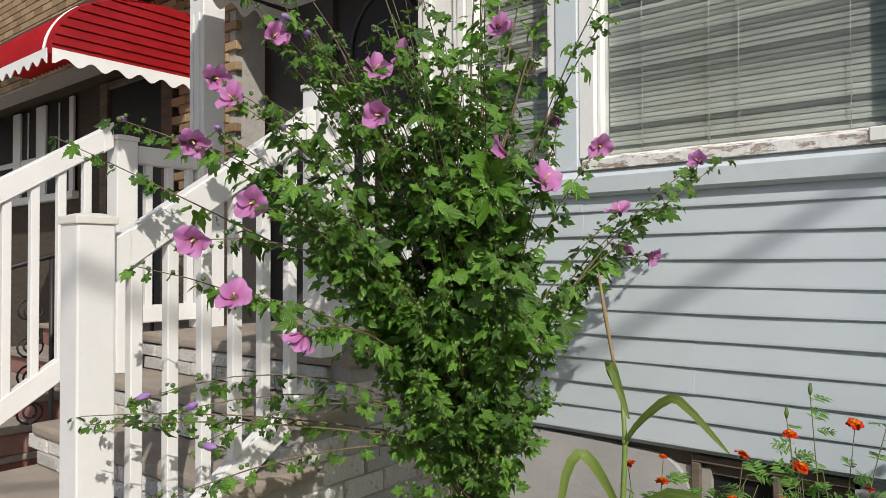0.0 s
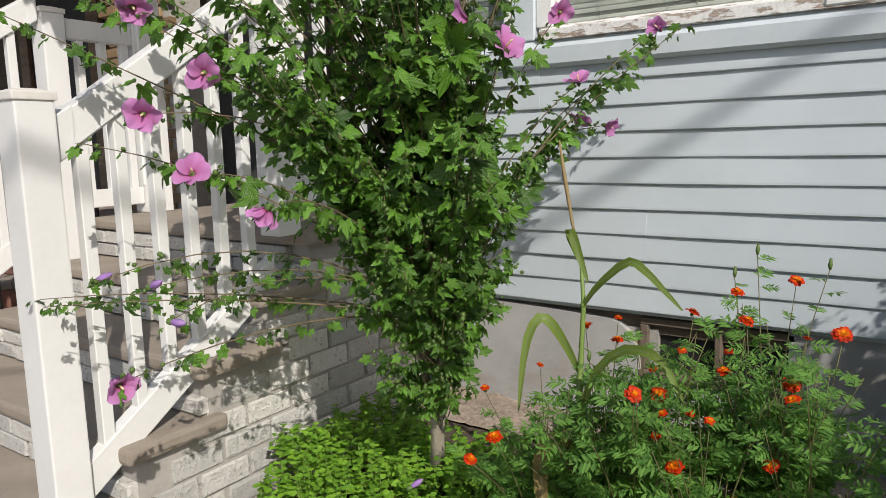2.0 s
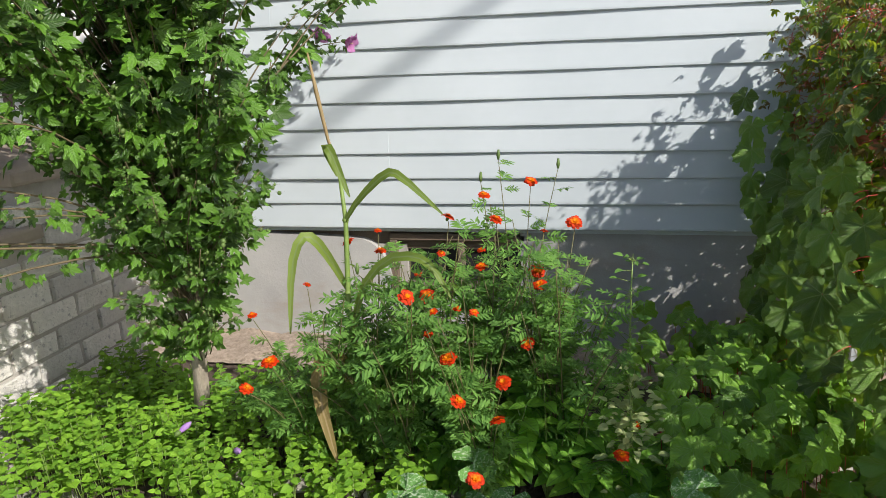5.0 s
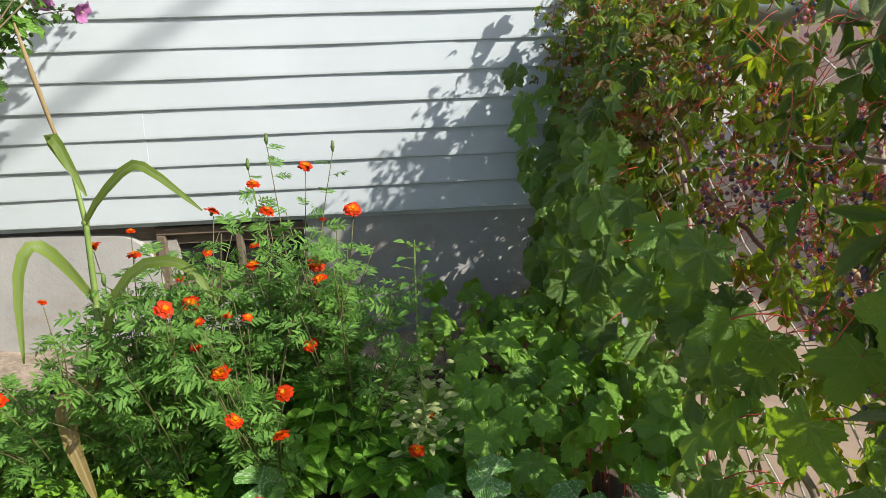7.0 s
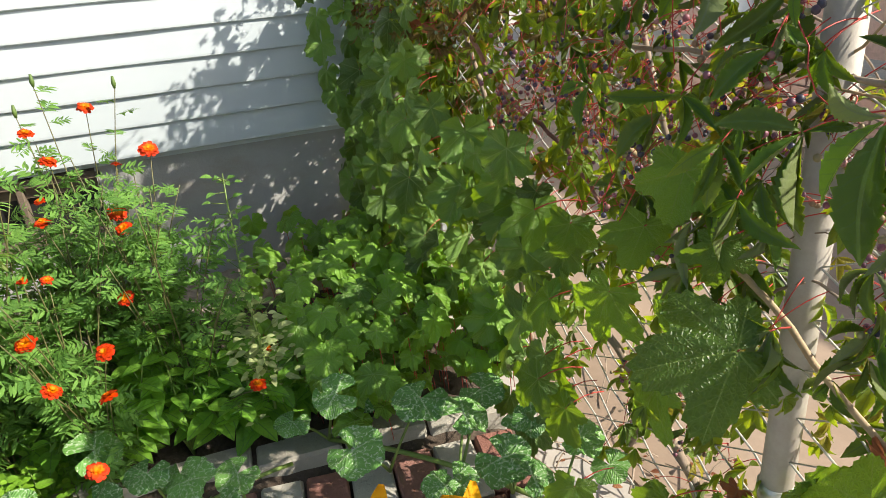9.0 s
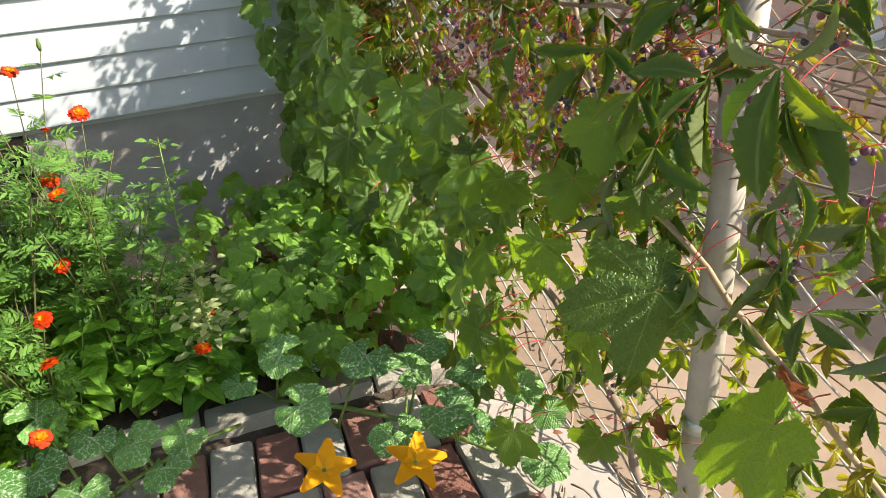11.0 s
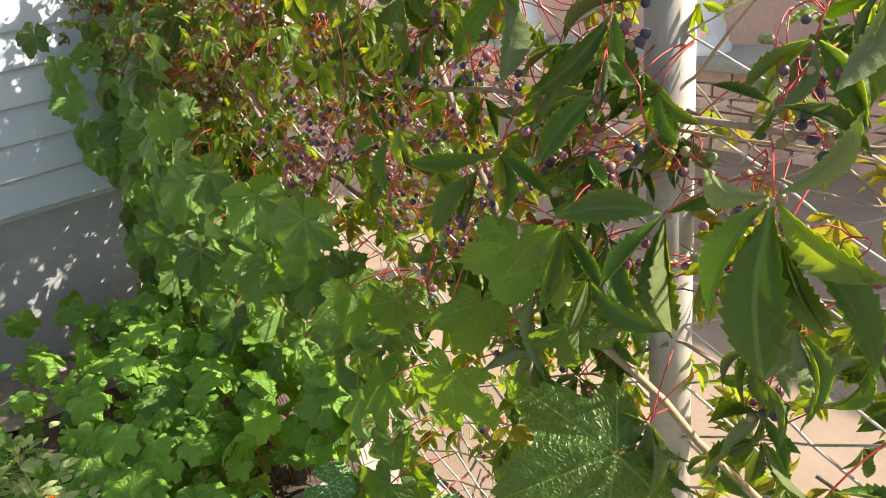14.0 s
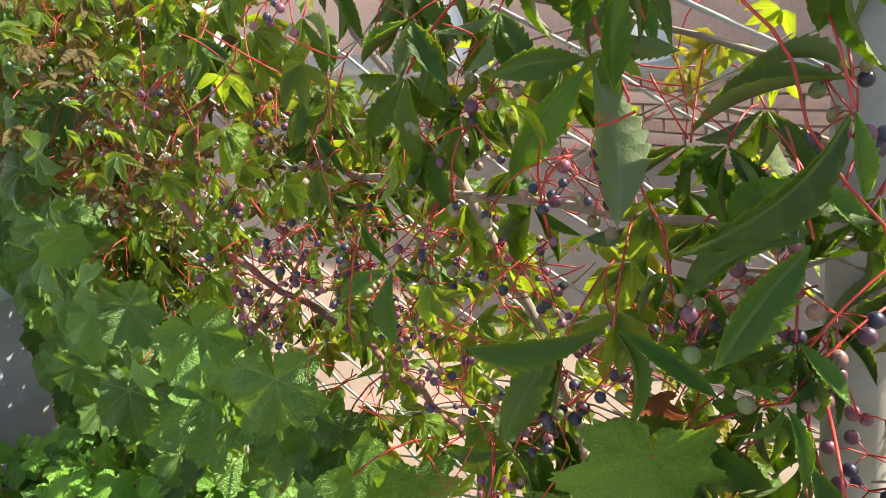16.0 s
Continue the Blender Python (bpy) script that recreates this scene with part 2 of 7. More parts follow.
M = {
    "siding": siding_material(),
    "peel": peel_material(),
    "stucco": stucco_material(),
    "trim": plain("painted trim", (0.50, 0.56, 0.60), (0.58, 0.63, 0.66), 6.0, 0.5, 0.06),
    "white": plain("white paint", (0.66, 0.66, 0.65), (0.77, 0.77, 0.75), 7.0, 0.5, 0.1, stretch=(1, 1, 0.4)),
    "vinyl": plain("white vinyl", (0.66, 0.66, 0.65), (0.73, 0.73, 0.72), 5.0, 0.38, 0.04),
    "cap": plain("post cap", (0.60, 0.58, 0.54), (0.70, 0.68, 0.64), 12.0, 0.5, 0.1),
    "blind": plain("blind slat", (0.52, 0.515, 0.475), (0.58, 0.575, 0.535), 5.0, 0.5, 0.05, spread=0.012),
    "cord": plain("blind cord", (0.62, 0.61, 0.57), (0.70, 0.69, 0.66), 20.0, 0.8),
    "glass": glass_material(),
    "slab": plain("step slab", (0.235, 0.20, 0.165), (0.32, 0.275, 0.225), 5.0, 0.85, 0.45, dist=0.008),
    "split": brick_material("split face stone", (0.46, 0.45, 0.43), (0.60, 0.585, 0.55), (0.70, 0.675, 0.63), (0.26, 0.265, 0.27), bump=0.9, dist=0.02),
    "mortar": plain("mortar", (0.30, 0.285, 0.26), (0.40, 0.38, 0.35), 25.0, 0.95, 0.4),
    "tan_brick": brick_material("tan brick", (0.20, 0.13, 0.07), (0.29, 0.20, 0.11), (0.38, 0.27, 0.15)),
    "pink_brick": brick_material("pink brick", (0.56, 0.34, 0.27), (0.64, 0.42, 0.34), (0.70, 0.49, 0.40)),
    "red_metal": plain("red awning metal", (0.42, 0.014, 0.018), (0.54, 0.022, 0.026), 4.0, 0.4, 0.06),
    "awn_white": plain("awning white", (0.70, 0.70, 0.68), (0.78, 0.78, 0.76), 9.0, 0.5),
    "dark": plain("dark interior", (0.010, 0.010, 0.011), (0.016, 0.015, 0.015), 3.0, 0.6),
    "door": plain("dark door", (0.020, 0.014, 0.011), (0.032, 0.022, 0.017), 8.0, 0.4),
    # dark brown that stands for the deep shade of the neighbouring porch
    "porch_dark": plain("brown darkened as deep porch shade", (0.040, 0.031, 0.021), (0.075, 0.058, 0.040), 9.0, 0.9, 0.5, dist=0.01, stretch=(0.5, 1, 3)),
    "iron": plain("wrought iron", (0.012, 0.011, 0.011), (0.025, 0.022, 0.02), 30.0, 0.55, 0.2),
    "soil": plain("garden soil", (0.035, 0.024, 0.017), (0.11, 0.082, 0.06), 14.0, 0.95, 0.9, dist=0.02),
    "gravel": plain("pale rubble", (0.22, 0.17, 0.13), (0.46, 0.38, 0.31), 45.0, 0.95, 0.9, dist=0.015),
    "concrete": plain("old concrete", (0.30, 0.275, 0.245), (0.43, 0.40, 0.365), 2.2, 0.92, 0.4, dist=0.006),
    "lane": plain("tan concrete walk", (0.215, 0.155, 0.112), (0.325, 0.242, 0.180), 2.6, 0.92, 0.4, dist=0.006),
    "wire": plain("weathered wire", (0.36, 0.345, 0.32), (0.55, 0.53, 0.50), 30.0, 0.5, 0.1),
    "asphalt": plain("asphalt", (0.04, 0.04, 0.042), (0.065, 0.064, 0.063), 6.0, 0.95, 0.5),
    "paver": brick_material("paver", (0.21, 0.085, 0.065), (0.25, 0.12, 0.095), (0.30, 0.165, 0.135), spread=0.18),
    "paver_grey": brick_material("grey paver", (0.27, 0.25, 0.215), (0.34, 0.32, 0.275), (0.40, 0.375, 0.33)),
    "flag": plain("flagstone", (0.20, 0.19, 0.175), (0.30, 0.285, 0.26), 8.0, 0.9, 0.5),
    "galv": plain("galvanised steel", (0.42, 0.42, 0.41), (0.60, 0.60, 0.58), 18.0, 0.42, 0.15, metal=0.75),
    "post_paint": plain("weathered post paint", (0.31, 0.28, 0.25), (0.45, 0.42, 0.38), 9.0, 0.6, 0.25),
    "wood_old": plain("weathered wood", (0.09, 0.068, 0.05), (0.20, 0.155, 0.115), 10.0, 0.9, 0.5, stretch=(0.3, 1, 2)),
    "bell": plain("doorbell body", (0.012, 0.014, 0.016), (0.02, 0.022, 0.025), 20.0, 0.35),
    "bell_face": plain("doorbell cover", (0.02, 0.075, 0.085), (0.03, 0.10, 0.11), 12.0, 0.4),
    "bark": plain("pale bark", (0.20, 0.17, 0.13), (0.42, 0.37, 0.30), 22.0, 0.9, 0.8, dist=0.01, stretch=(1, 1, 0.35)),
    "twig": plain("green-brown twig", (0.085, 0.07, 0.035), (0.17, 0.13, 0.07), 30.0, 0.7, 0.3),
    # entry paint taken near black, so the porch shade sits in the colour
    "entry_shade": plain("shade-dark entry paint", (0.035, 0.034, 0.032), (0.055, 0.054, 0.050), 6.0, 0.8),
}


# ---------- building helpers ----------
R = random.Random(7)


def thing(name, label, category, at=(0, 0, 0), group="", kind=""):
    """An empty at the base of a thing."""
    ob = new(name)
    ob.empty_display_size = 0.05
    ob.matrix_world = Matrix.Translation(at)
    return tagged(ob, label, category, group, kind)


def link_mesh(name, me, mats, parent=None, label="", kind="", smooth=False):
    for m in mats if isinstance(mats, (list, tuple)) else [mats]:
        me.materials.append(m)
    if smooth:
        me.polygons.foreach_set("use_smooth", [True] * len(me.polygons))
    ob = new(name, me)
    if parent:
        ob.parent = parent
        ob.matrix_parent_inverse = parent.matrix_world.inverted()
    if label:
        ob["label"] = label
    if kind:
        ob["kind"] = kind
    return ob


def part(name, bm, material, parent=None, label="", smooth=False):
    """Links a bmesh, in world places, as one mesh object under a thing."""
    me = bpy.data.meshes.new(name)
    bm.to_mesh(me)
    bm.free()
    return link_mesh(name, me, material, parent, label, smooth=smooth)


def box(bm, x0, x1, y0, y1, z0, z1, bevel=0.0, segs=1):
    vs = bmesh.ops.create_cube(bm, size=1.0)["verts"]
    for v in vs:
        v.co = Vector(((x0 + x1) / 2 + v.co.x * (x1 - x0), (y0 + y1) / 2 + v.co.y * (y1 - y0), (z0 + z1) / 2 + v.co.z * (z1 - z0)))
    if bevel:
        es = list({e for v in vs for e in v.link_edges})
        bmesh.ops.bevel(bm, geom=es, offset=bevel, segments=segs, affect="EDGES", profile=0.6)
    return bm


def boxed(x0, x1, y0, y1, z0, z1, bevel=0.0, segs=1):
    return box(bmesh.new(), x0, x1, y0, y1, z0, z1, bevel, segs)


def slanted(bm, x0, x1, y0, y1, za, zb, high, bevel=0.0):
    """A bar that runs along y, its underside from za to zb, with plumb ends."""
    co = [(x, y, z) for x in (x0, x1) for y, z in ((y0, za), (y0, za + high), (y1, zb + high), (y1, zb))]
    vs = [bm.verts.new(c) for c in co]
    fs = [(0, 1, 2, 3), (7, 6, 5, 4), (0, 4, 5, 1), (1, 5, 6, 2), (2, 6, 7, 3), (3, 7, 4, 0)]
    for f in fs:
        bm.faces.new([vs[i] for i in f])
    bmesh.ops.recalc_face_normals(bm, faces=bm.faces)
    if bevel:
        es = list({e for v in vs for e in v.link_edges})
        bmesh.ops.bevel(bm, geom=es, offset=bevel, segments=2, affect="EDGES")
    return bm


def tube(path, radii, sides=6):
    """Vertices and triangles of a tapered tube along a path."""
    P = np.array(path, float)
    rr = np.broadcast_to(np.array(radii, float), (len(P),))
    T = np.gradient(P, axis=0)
    T /= np.linalg.norm(T, axis=1)[:, None] + 1e-9
    up = np.array((0.31, 0.17, 0.93))
    N = np.cross(T, up)
    N /= np.linalg.norm(N, axis=1)[:, None] + 1e-9
    B = np.cross(T, N)
    a = np.linspace(0, 2 * np.pi, sides, endpoint=False)
    V = P[:, None, :] + rr[:, None, None] * (np.cos(a)[None, :, None] * N[:, None, :] + np.sin(a)[None, :, None] * B[:, None, :])
    n = len(P)
    F = []
    for i in range(n - 1):
        for j in range(sides):
            k = (j + 1) % sides
            p, q, r, s = i * sides + j, i * sides + k, (i + 1) * sides + k, (i + 1) * sides + j
            F += [(p, q, r), (p, r, s)]
    for j in range(1, sides - 1):
        F += [(0, j + 1, j), ((n - 1) * sides, (n - 1) * sides + j, (n - 1) * sides + j + 1)]
    uv = np.zeros((n * sides, 2))
    uv[:, 1] = np.repeat(np.linspace(0, 1, n), sides)
    return V.reshape(-1, 3), np.array(F), uv


def merge(pieces):
    V, F, U, o = [], [], [], 0
    for v, f, u in pieces:
        V.append(v)
        F.append(np.asarray(f) + o)
        U.append(u)
        o += len(v)
    return np.vstack(V), np.vstack(F), np.vstack(U)


def tri_mesh(name, piece, mats, parent=None, label="", kind="", smooth=True, slots=None):
    """One mesh object from vertex, triangle and coordinate arrays."""
    V, F, U = piece
    me = bpy.data.meshes.new(name)
    me.vertices.add(len(V))
    me.vertices.foreach_set("co", np.ascontiguousarray(V, np.float32).ravel())
    me.loops.add(len(F) * 3)
    me.polygons.add(len(F))
    idx = np.ascontiguousarray(F, np.int32).ravel()
    me.loops.foreach_set("vertex_index", idx)
    me.polygons.foreach_set("loop_start", np.arange(0, len(F) * 3, 3, dtype=np.int32))
    me.update(calc_edges=True)
    me.uv_layers.new(name="leaf").data.foreach_set("uv", np.ascontiguousarray(U[idx], np.float32).ravel())
    if slots is not None:
        me.polygons.foreach_set("material_index", np.asarray(slots, np.int32))
    ob = link_mesh(name, me, mats, parent, label, kind, smooth)
    me.validate()
    return ob


def frames(places, tips, normals, sizes):
    """Transforms for leaves: the tip direction becomes y, the upper side z."""
    P, T, N = (np.array(a, float) for a in (places, tips, normals))
    S = np.broadcast_to(np.array(sizes, float), (len(P),))
    T /= np.linalg.norm(T, axis=1)[:, None] + 1e-9
    X = np.cross(T, N)
    X /= np.linalg.norm(X, axis=1)[:, None] + 1e-9
    N = np.cross(X, T)
    A = np.stack([X, T, N], axis=2) * S[:, None, None]
    return P, A


def spread_out(template, places, tips, normals, sizes):
    """Copies of a leaf template joined into one set of arrays."""
    v, f, u = template
    P, A = frames(places, tips, normals, sizes)
    V = np.einsum("nij,vj->nvi", A, v) + P[:, None, :]
    F = f[None] + (np.arange(len(P)) * len(v))[:, None, None]
    return V.reshape(-1, 3), F.reshape(-1, 3), np.tile(u, (len(P), 1))


def mat4(P, A):
    m = Matrix.Identity(4)
    for i in range(3):
        for j in range(3):
            m[i][j] = A[i][j]
        m[i][3] = P[i]
    return m


def lone(name, me, place, tip, normal, size, parent, label=""):
    """A single leaf or flower as an object of its own on shared mesh data."""
    P, A = frames([place], [tip], [normal], [size])
    ob = new(name, me)
    ob.parent = parent
    ob.matrix_parent_inverse = parent.matrix_world.inverted()
    ob.matrix_basis = mat4(P[0], A[0])
    if label:
        ob["label"] = label
    return ob


def shared(name, piece, mats, slots=None, smooth=True):
    """Mesh data alone, for several objects."""
    ob = tri_mesh(name, piece, mats, slots=slots, smooth=smooth)
    me = ob.data
    bpy.data.objects.remove(ob)
    return me


def blade(rows, width, curl=0.15, fold=0.12, teeth=0, bow=0.0):
    """A simple leaf of length 1 along y; width: function of 0..1; droops by curl, folded along the midrib."""
    V, F, U = [], [], []
    for i in range(rows + 1):
        t = i / rows
        w = width(t)
        if teeth and rows * 0.35 < i < rows:
            w *= 1.0 + (0.13 if i % 2 else -0.10)
        z = -curl * t * t
        sway = bow * math.sin(math.pi * t)
        for s in (-1, 0, 1):
            V.append((sway + s * w / math.sqrt(1 + 4 * fold * fold), t - (0.03 if teeth and s and i % 2 else 0), z + abs(s) * w * fold * 2 / math.sqrt(1 + 4 * fold * fold)))
            U.append((s * w, t))
    for i in range(rows):
        a = i * 3
        for k in (0, 1):
            F += [(a + k, a + k + 1, a + k + 4), (a + k, a + k + 4, a + k + 3)]
    return np.array(V), np.array(F), np.array(U)


def palm(lobes, depth, count, teeth=0.05, cup=0.12, seed=1, notch=0.9, stretch=1.0, rings=(0.55, 1.0), fold=0.0):
    """A lobed leaf fanned round its stalk: lobes are (angle in degrees, length, breadth in degrees)."""
    rr = random.Random(seed)
    lim = math.pi * notch
    V, U = [(0, 0, 0)], [(0, 0)]
    store = [[] for _ in rings]
    wave = rr.uniform(0.03, 0.07)
    for i in range(count + 1):
        a = -lim + 2 * lim * i / count
        r = 0.0
        for deg, length, wide in lobes:
            d = (a - radians(deg)) / radians(wide)
            r = max(r, length * math.exp(-d * d))
        r = depth + (1 - depth) * r
        vein = min(abs(a - radians(lobe[0])) for lobe in lobes)
        tooth = (teeth * rr.uniform(0.7, 1.3) if i % 2 else -teeth) + rr.uniform(-0.015, 0.015)
        for k, q in enumerate(rings):
            rq = r * q * (1 + tooth * (1.0 if q == 1.0 else 0.25 * q))
            x, y = rq * math.sin(a) * stretch, rq * math.cos(a)
            z = -cup * rq ** 2 + wave * q * math.sin(3 * a + seed) + 0.5 * wave * q * q * math.sin(7 * a + 2 * seed) + fold * rq * min(vein, 0.45) + rr.uniform(-0.008, 0.008)
            store[k].append(len(V))
            V.append((x, y, z))
            U.append((x, y))
    F = []
    for i in range(count):
        F.append((0, store[0][i + 1], store[0][i]))
        for a, b in zip(store, store[1:]):
            F += [(a[i], a[i + 1], b[i + 1]), (a[i], b[i + 1], b[i])]
    return np.array(V), np.array(F)[:, ::-1], np.array(U)


def ball(segs=7, rings=5):
    V, F = [], []
    for i in range(rings + 1):
        p = math.pi * i / rings
        for j in range(segs):
            a = 2 * math.pi * j / segs
            V.append((math.sin(p) * math.cos(a), math.sin(p) * math.sin(a), math.cos(p)))
    for i in range(rings):
        for j in range(segs):
            k = (j + 1) % segs
            a, b, c, d = i * segs + j, i * segs + k, (i + 1) * segs + k, (i + 1) * segs + j
            if i > 0:
                F.append((a, c, b))
            if i < rings - 1:
                F.append((a, d, c))
    V = np.array(V)
    return V, np.array(F), V[:, :2].copy()


def bend(a, b, sag=0.0, n=7, side=(0, 0, 0)):
    """A curved path from a to b, raised in the middle by sag and pushed aside."""
    a, b, s = np.array(a, float), np.array(b, float), np.array(side, float)
    t = np.linspace(0, 1, n)[:, None]
    return a + (b - a) * t + (np.array((0, 0, sag)) + s) * (4 * t * (1 - t))


def brick_field(parent, me, name, along, up, origin, out, length, height, gap, cols, rows, jitter=0.003, cover=None):
    """Single bricks in running bond on one mesh; along, up, out: unit vectors of the wall."""
    along, up, out, origin = (Vector(v) for v in (along, up, out, origin))
    rot = Matrix((along, out, up)).transposed().to_4x4()
    for r in range(rows):
        for c in range(cols):
            p = origin + along * ((c + 0.5 + 0.5 * (r % 2)) * (length + gap)) + up * ((r + 0.5) * (height + gap)) + out * R.uniform(-jitter, jitter)
            if cover and not cover(p):
                continue
            ob = new(name, me)
            ob.parent = parent
            ob.matrix_parent_inverse = parent.matrix_world.inverted()
            ob.matrix_basis = Matrix.Translation(p) @ rot


def brick_mesh(name, length, depth, height, mat, bevel=0.004, rough=0.0, seed=0):
    rr = random.Random(seed)
    bm = boxed(-length / 2, length / 2, -depth / 2, depth / 2, -height / 2, height / 2, bevel)
    for v in bm.verts:
        v.co += Vector((rr.uniform(-rough, rough), rr.uniform(-rough, rough), rr.uniform(-rough, rough)))
    me = bpy.data.meshes.new(name)
    bm.to_mesh(me)
    bm.free()
    me.materials.append(mat)
    return me


# ---------- the setting ----------
WALL_Y, SIDE_Z, COURSE = 2.45, 0.50, 0.1016
HOUSE_R = 0.95


def make_ground():
    # one sheet to the horizon; the path and the strip beyond the fence lie on it
    bm = bmesh.new()
    bmesh.ops.create_grid(bm, x_segments=40, y_segments=40, size=1.0)
    for v in bm.verts:
        q = v.co.copy()
        v.co = Vector((math.copysign(abs(q.x) ** 3 * 400, q.x), math.copysign(abs(q.y) ** 3 * 400, q.y), -0.12))
    tagged(part("ground", bm, M["concrete"]), "worn grey-beige concrete paving around the house", "ground", kind="structure")
    # garden bed of soil, slightly heaped
    bm = bmesh.new()
    bmesh.ops.create_grid(bm, x_segments=60, y_segments=34, size=1.0)
    for v in bm.verts:
        x, y = -0.56 + v.co.x * 1.32, 1.85 + v.co.y * 0.68
        edge = min(1.0, (1 - abs(v.co.x)) * 9, (v.co.y + 1) * 7)
        z = -0.02 + 0.03 * noise.noise(Vector((x * 5, y * 5, 0))) + 0.012 * noise.noise(Vector((x * 21, y * 21, 3)))
        v.co = Vector((x, y, -0.13 + (z + 0.13) * min(1.0, edge)))
    tagged(part("soil", bm, M["soil"], smooth=True), "dark crumbly garden soil in the planting bed", "soil", kind="structure")
    # pale rubble strip along the foundation
    bm = bmesh.new()
    bmesh.ops.create_grid(bm, x_segments=90, y_segments=10, size=1.0)
    for v in bm.verts:
        x, y = -0.55 + v.co.x * 1.32, 2.32 + v.co.y * 0.16
        z = 0.015 + 0.02 * noise.noise(Vector((x * 9, y * 9, 1))) + 0.012 * noise.noise(Vector((x * 40, y * 40, 5)))
        v.co = Vector((x, y, z - 0.05 * max(0, -v.co.y - 0.5)))
    tagged(part("rubble_strip", bm, M["gravel"], smooth=True), "pale gravelly rubble along the foot of the foundation", "gravel", kind="structure")


def plank_bm(x0, x1, z0, drop=0.0):
    """One course of lapped siding: a lip at the foot, the face leaning back under the next course."""
    bm = bmesh.new()
    y = WALL_Y
    prof = [(y + 0.012, z0 + 0.004), (y + 0.003, z0), (y, z0 + 0.003), (y, z0 + 0.010), (y + 0.0115, z0 + COURSE + 0.006), (y + 0.03, z0 + COURSE + 0.006), (y + 0.03, z0 + 0.004)]
    n = max(2, int((x1 - x0) / 0.12))
    rings = []
    for i in range(n + 1):
        x = x0 + (x1 - x0) * i / n
        wob = 0.0011 * math.sin(x * 7.1 + z0 * 31) + drop
        rings.append([bm.verts.new((x, py - wob, pz + 0.0008 * math.sin(x * 3 + z0 * 50))) for py, pz in prof])
    k = len(prof)
    for a, b in zip(rings, rings[1:]):
        for j in range(k):
            bm.faces.new((a[j], b[j], b[(j + 1) % k], a[(j + 1) % k]))
    bm.faces.new(rings[0])
    bm.faces.new(list(reversed(rings[-1])))
    bmesh.ops.recalc_face_normals(bm, faces=bm.faces)
    return bm


def make_house_wall():
    bm = boxed(-1.86, HOUSE_R - 0.01, WALL_Y + 0.035, WALL_Y + 0.2, SIDE_Z - 0.02, 1.485)
    # wall above the window band and to its sides
    box(bm, -2.14, -1.9, WALL_Y + 0.035, WALL_Y + 0.2, 0.8, 3.2)
    box(bm, -1.9, HOUSE_R, WALL_Y + 0.035, WALL_Y + 0.2, 2.72, 3.2)
    box(bm, -0.02, HOUSE_R, WALL_Y + 0.035, WALL_Y + 0.2, 1.485, 2.72)
    wall = tagged(part("wall_north", bm, M["trim"]), "house wall clad in pale blue-grey vinyl siding", "wall", kind="structure")
    for r in range(10):
        cuts = [-1.868, HOUSE_R]
        if r in (2, 3):
            cuts.insert(1, -0.84)
        if r in (4, 5):
            cuts.insert(1, 0.272)
        if r in (8, 9):
            cuts.insert(1, -1.3)
        for i, (a, b) in enumerate(zip(cuts, cuts[1:])):
            part("siding_plank", plank_bm(a, b + (0.02 if b < HOUSE_R else 0), SIDE_Z + r * COURSE, 0.0018 if i == 0 and len(cuts) > 2 else 0.0), M["siding"], wall)
    # side wall of the house, closing it behind the vine
    tagged(part("wall_east", boxed(HOUSE_R, HOUSE_R + 0.03, WALL_Y + 0.02, 9.0, -0.12, 5.5), M["siding"]), "pale siding side wall of the house", "wall", kind="structure")
    # stretch of wall over the windows
    tagged(part("wall_upper", boxed(-2.14, HOUSE_R, WALL_Y + 0.03, WALL_Y + 0.2, 3.2, 5.5), M["siding"]), "upper house wall of pale siding", "wall", kind="structure")
    # sloped sill flashing, then flaking timber sill
    bm = bmesh.new()
    slanted_x(bm, -1.9, 0.95, [(WALL_Y - 0.012, 1.478), (WALL_Y - 0.03, 1.492), (WALL_Y - 0.032, 1.555), (WALL_Y + 0.01, 1.592), (WALL_Y + 0.06, 1.592), (WALL_Y + 0.06, 1.478)])
    tagged(part("trim_ledge", bm, M["trim"]), "pale blue-grey metal ledge under the windows", "ledge", kind="structure")


def slanted_x(bm, x0, x1, prof):
    """Extrudes a yz outline along x."""
    n = max(2, int((x1 - x0) / 0.25))
    rings = [[bm.verts.new((x0 + (x1 - x0) * i / n, y, z)) for y, z in prof] for i in range(n + 1)]
    k = len(prof)
    for a, b in zip(rings, rings[1:]):
        for j in range(k):
            bm.faces.new((a[j], b[j], b[(j + 1) % k], a[(j + 1) % k]))
    bm.faces.new(rings[0])
    bm.faces.new(list(reversed(rings[-1])))
    bmesh.ops.recalc_face_normals(bm, faces=bm.faces)
    return bm


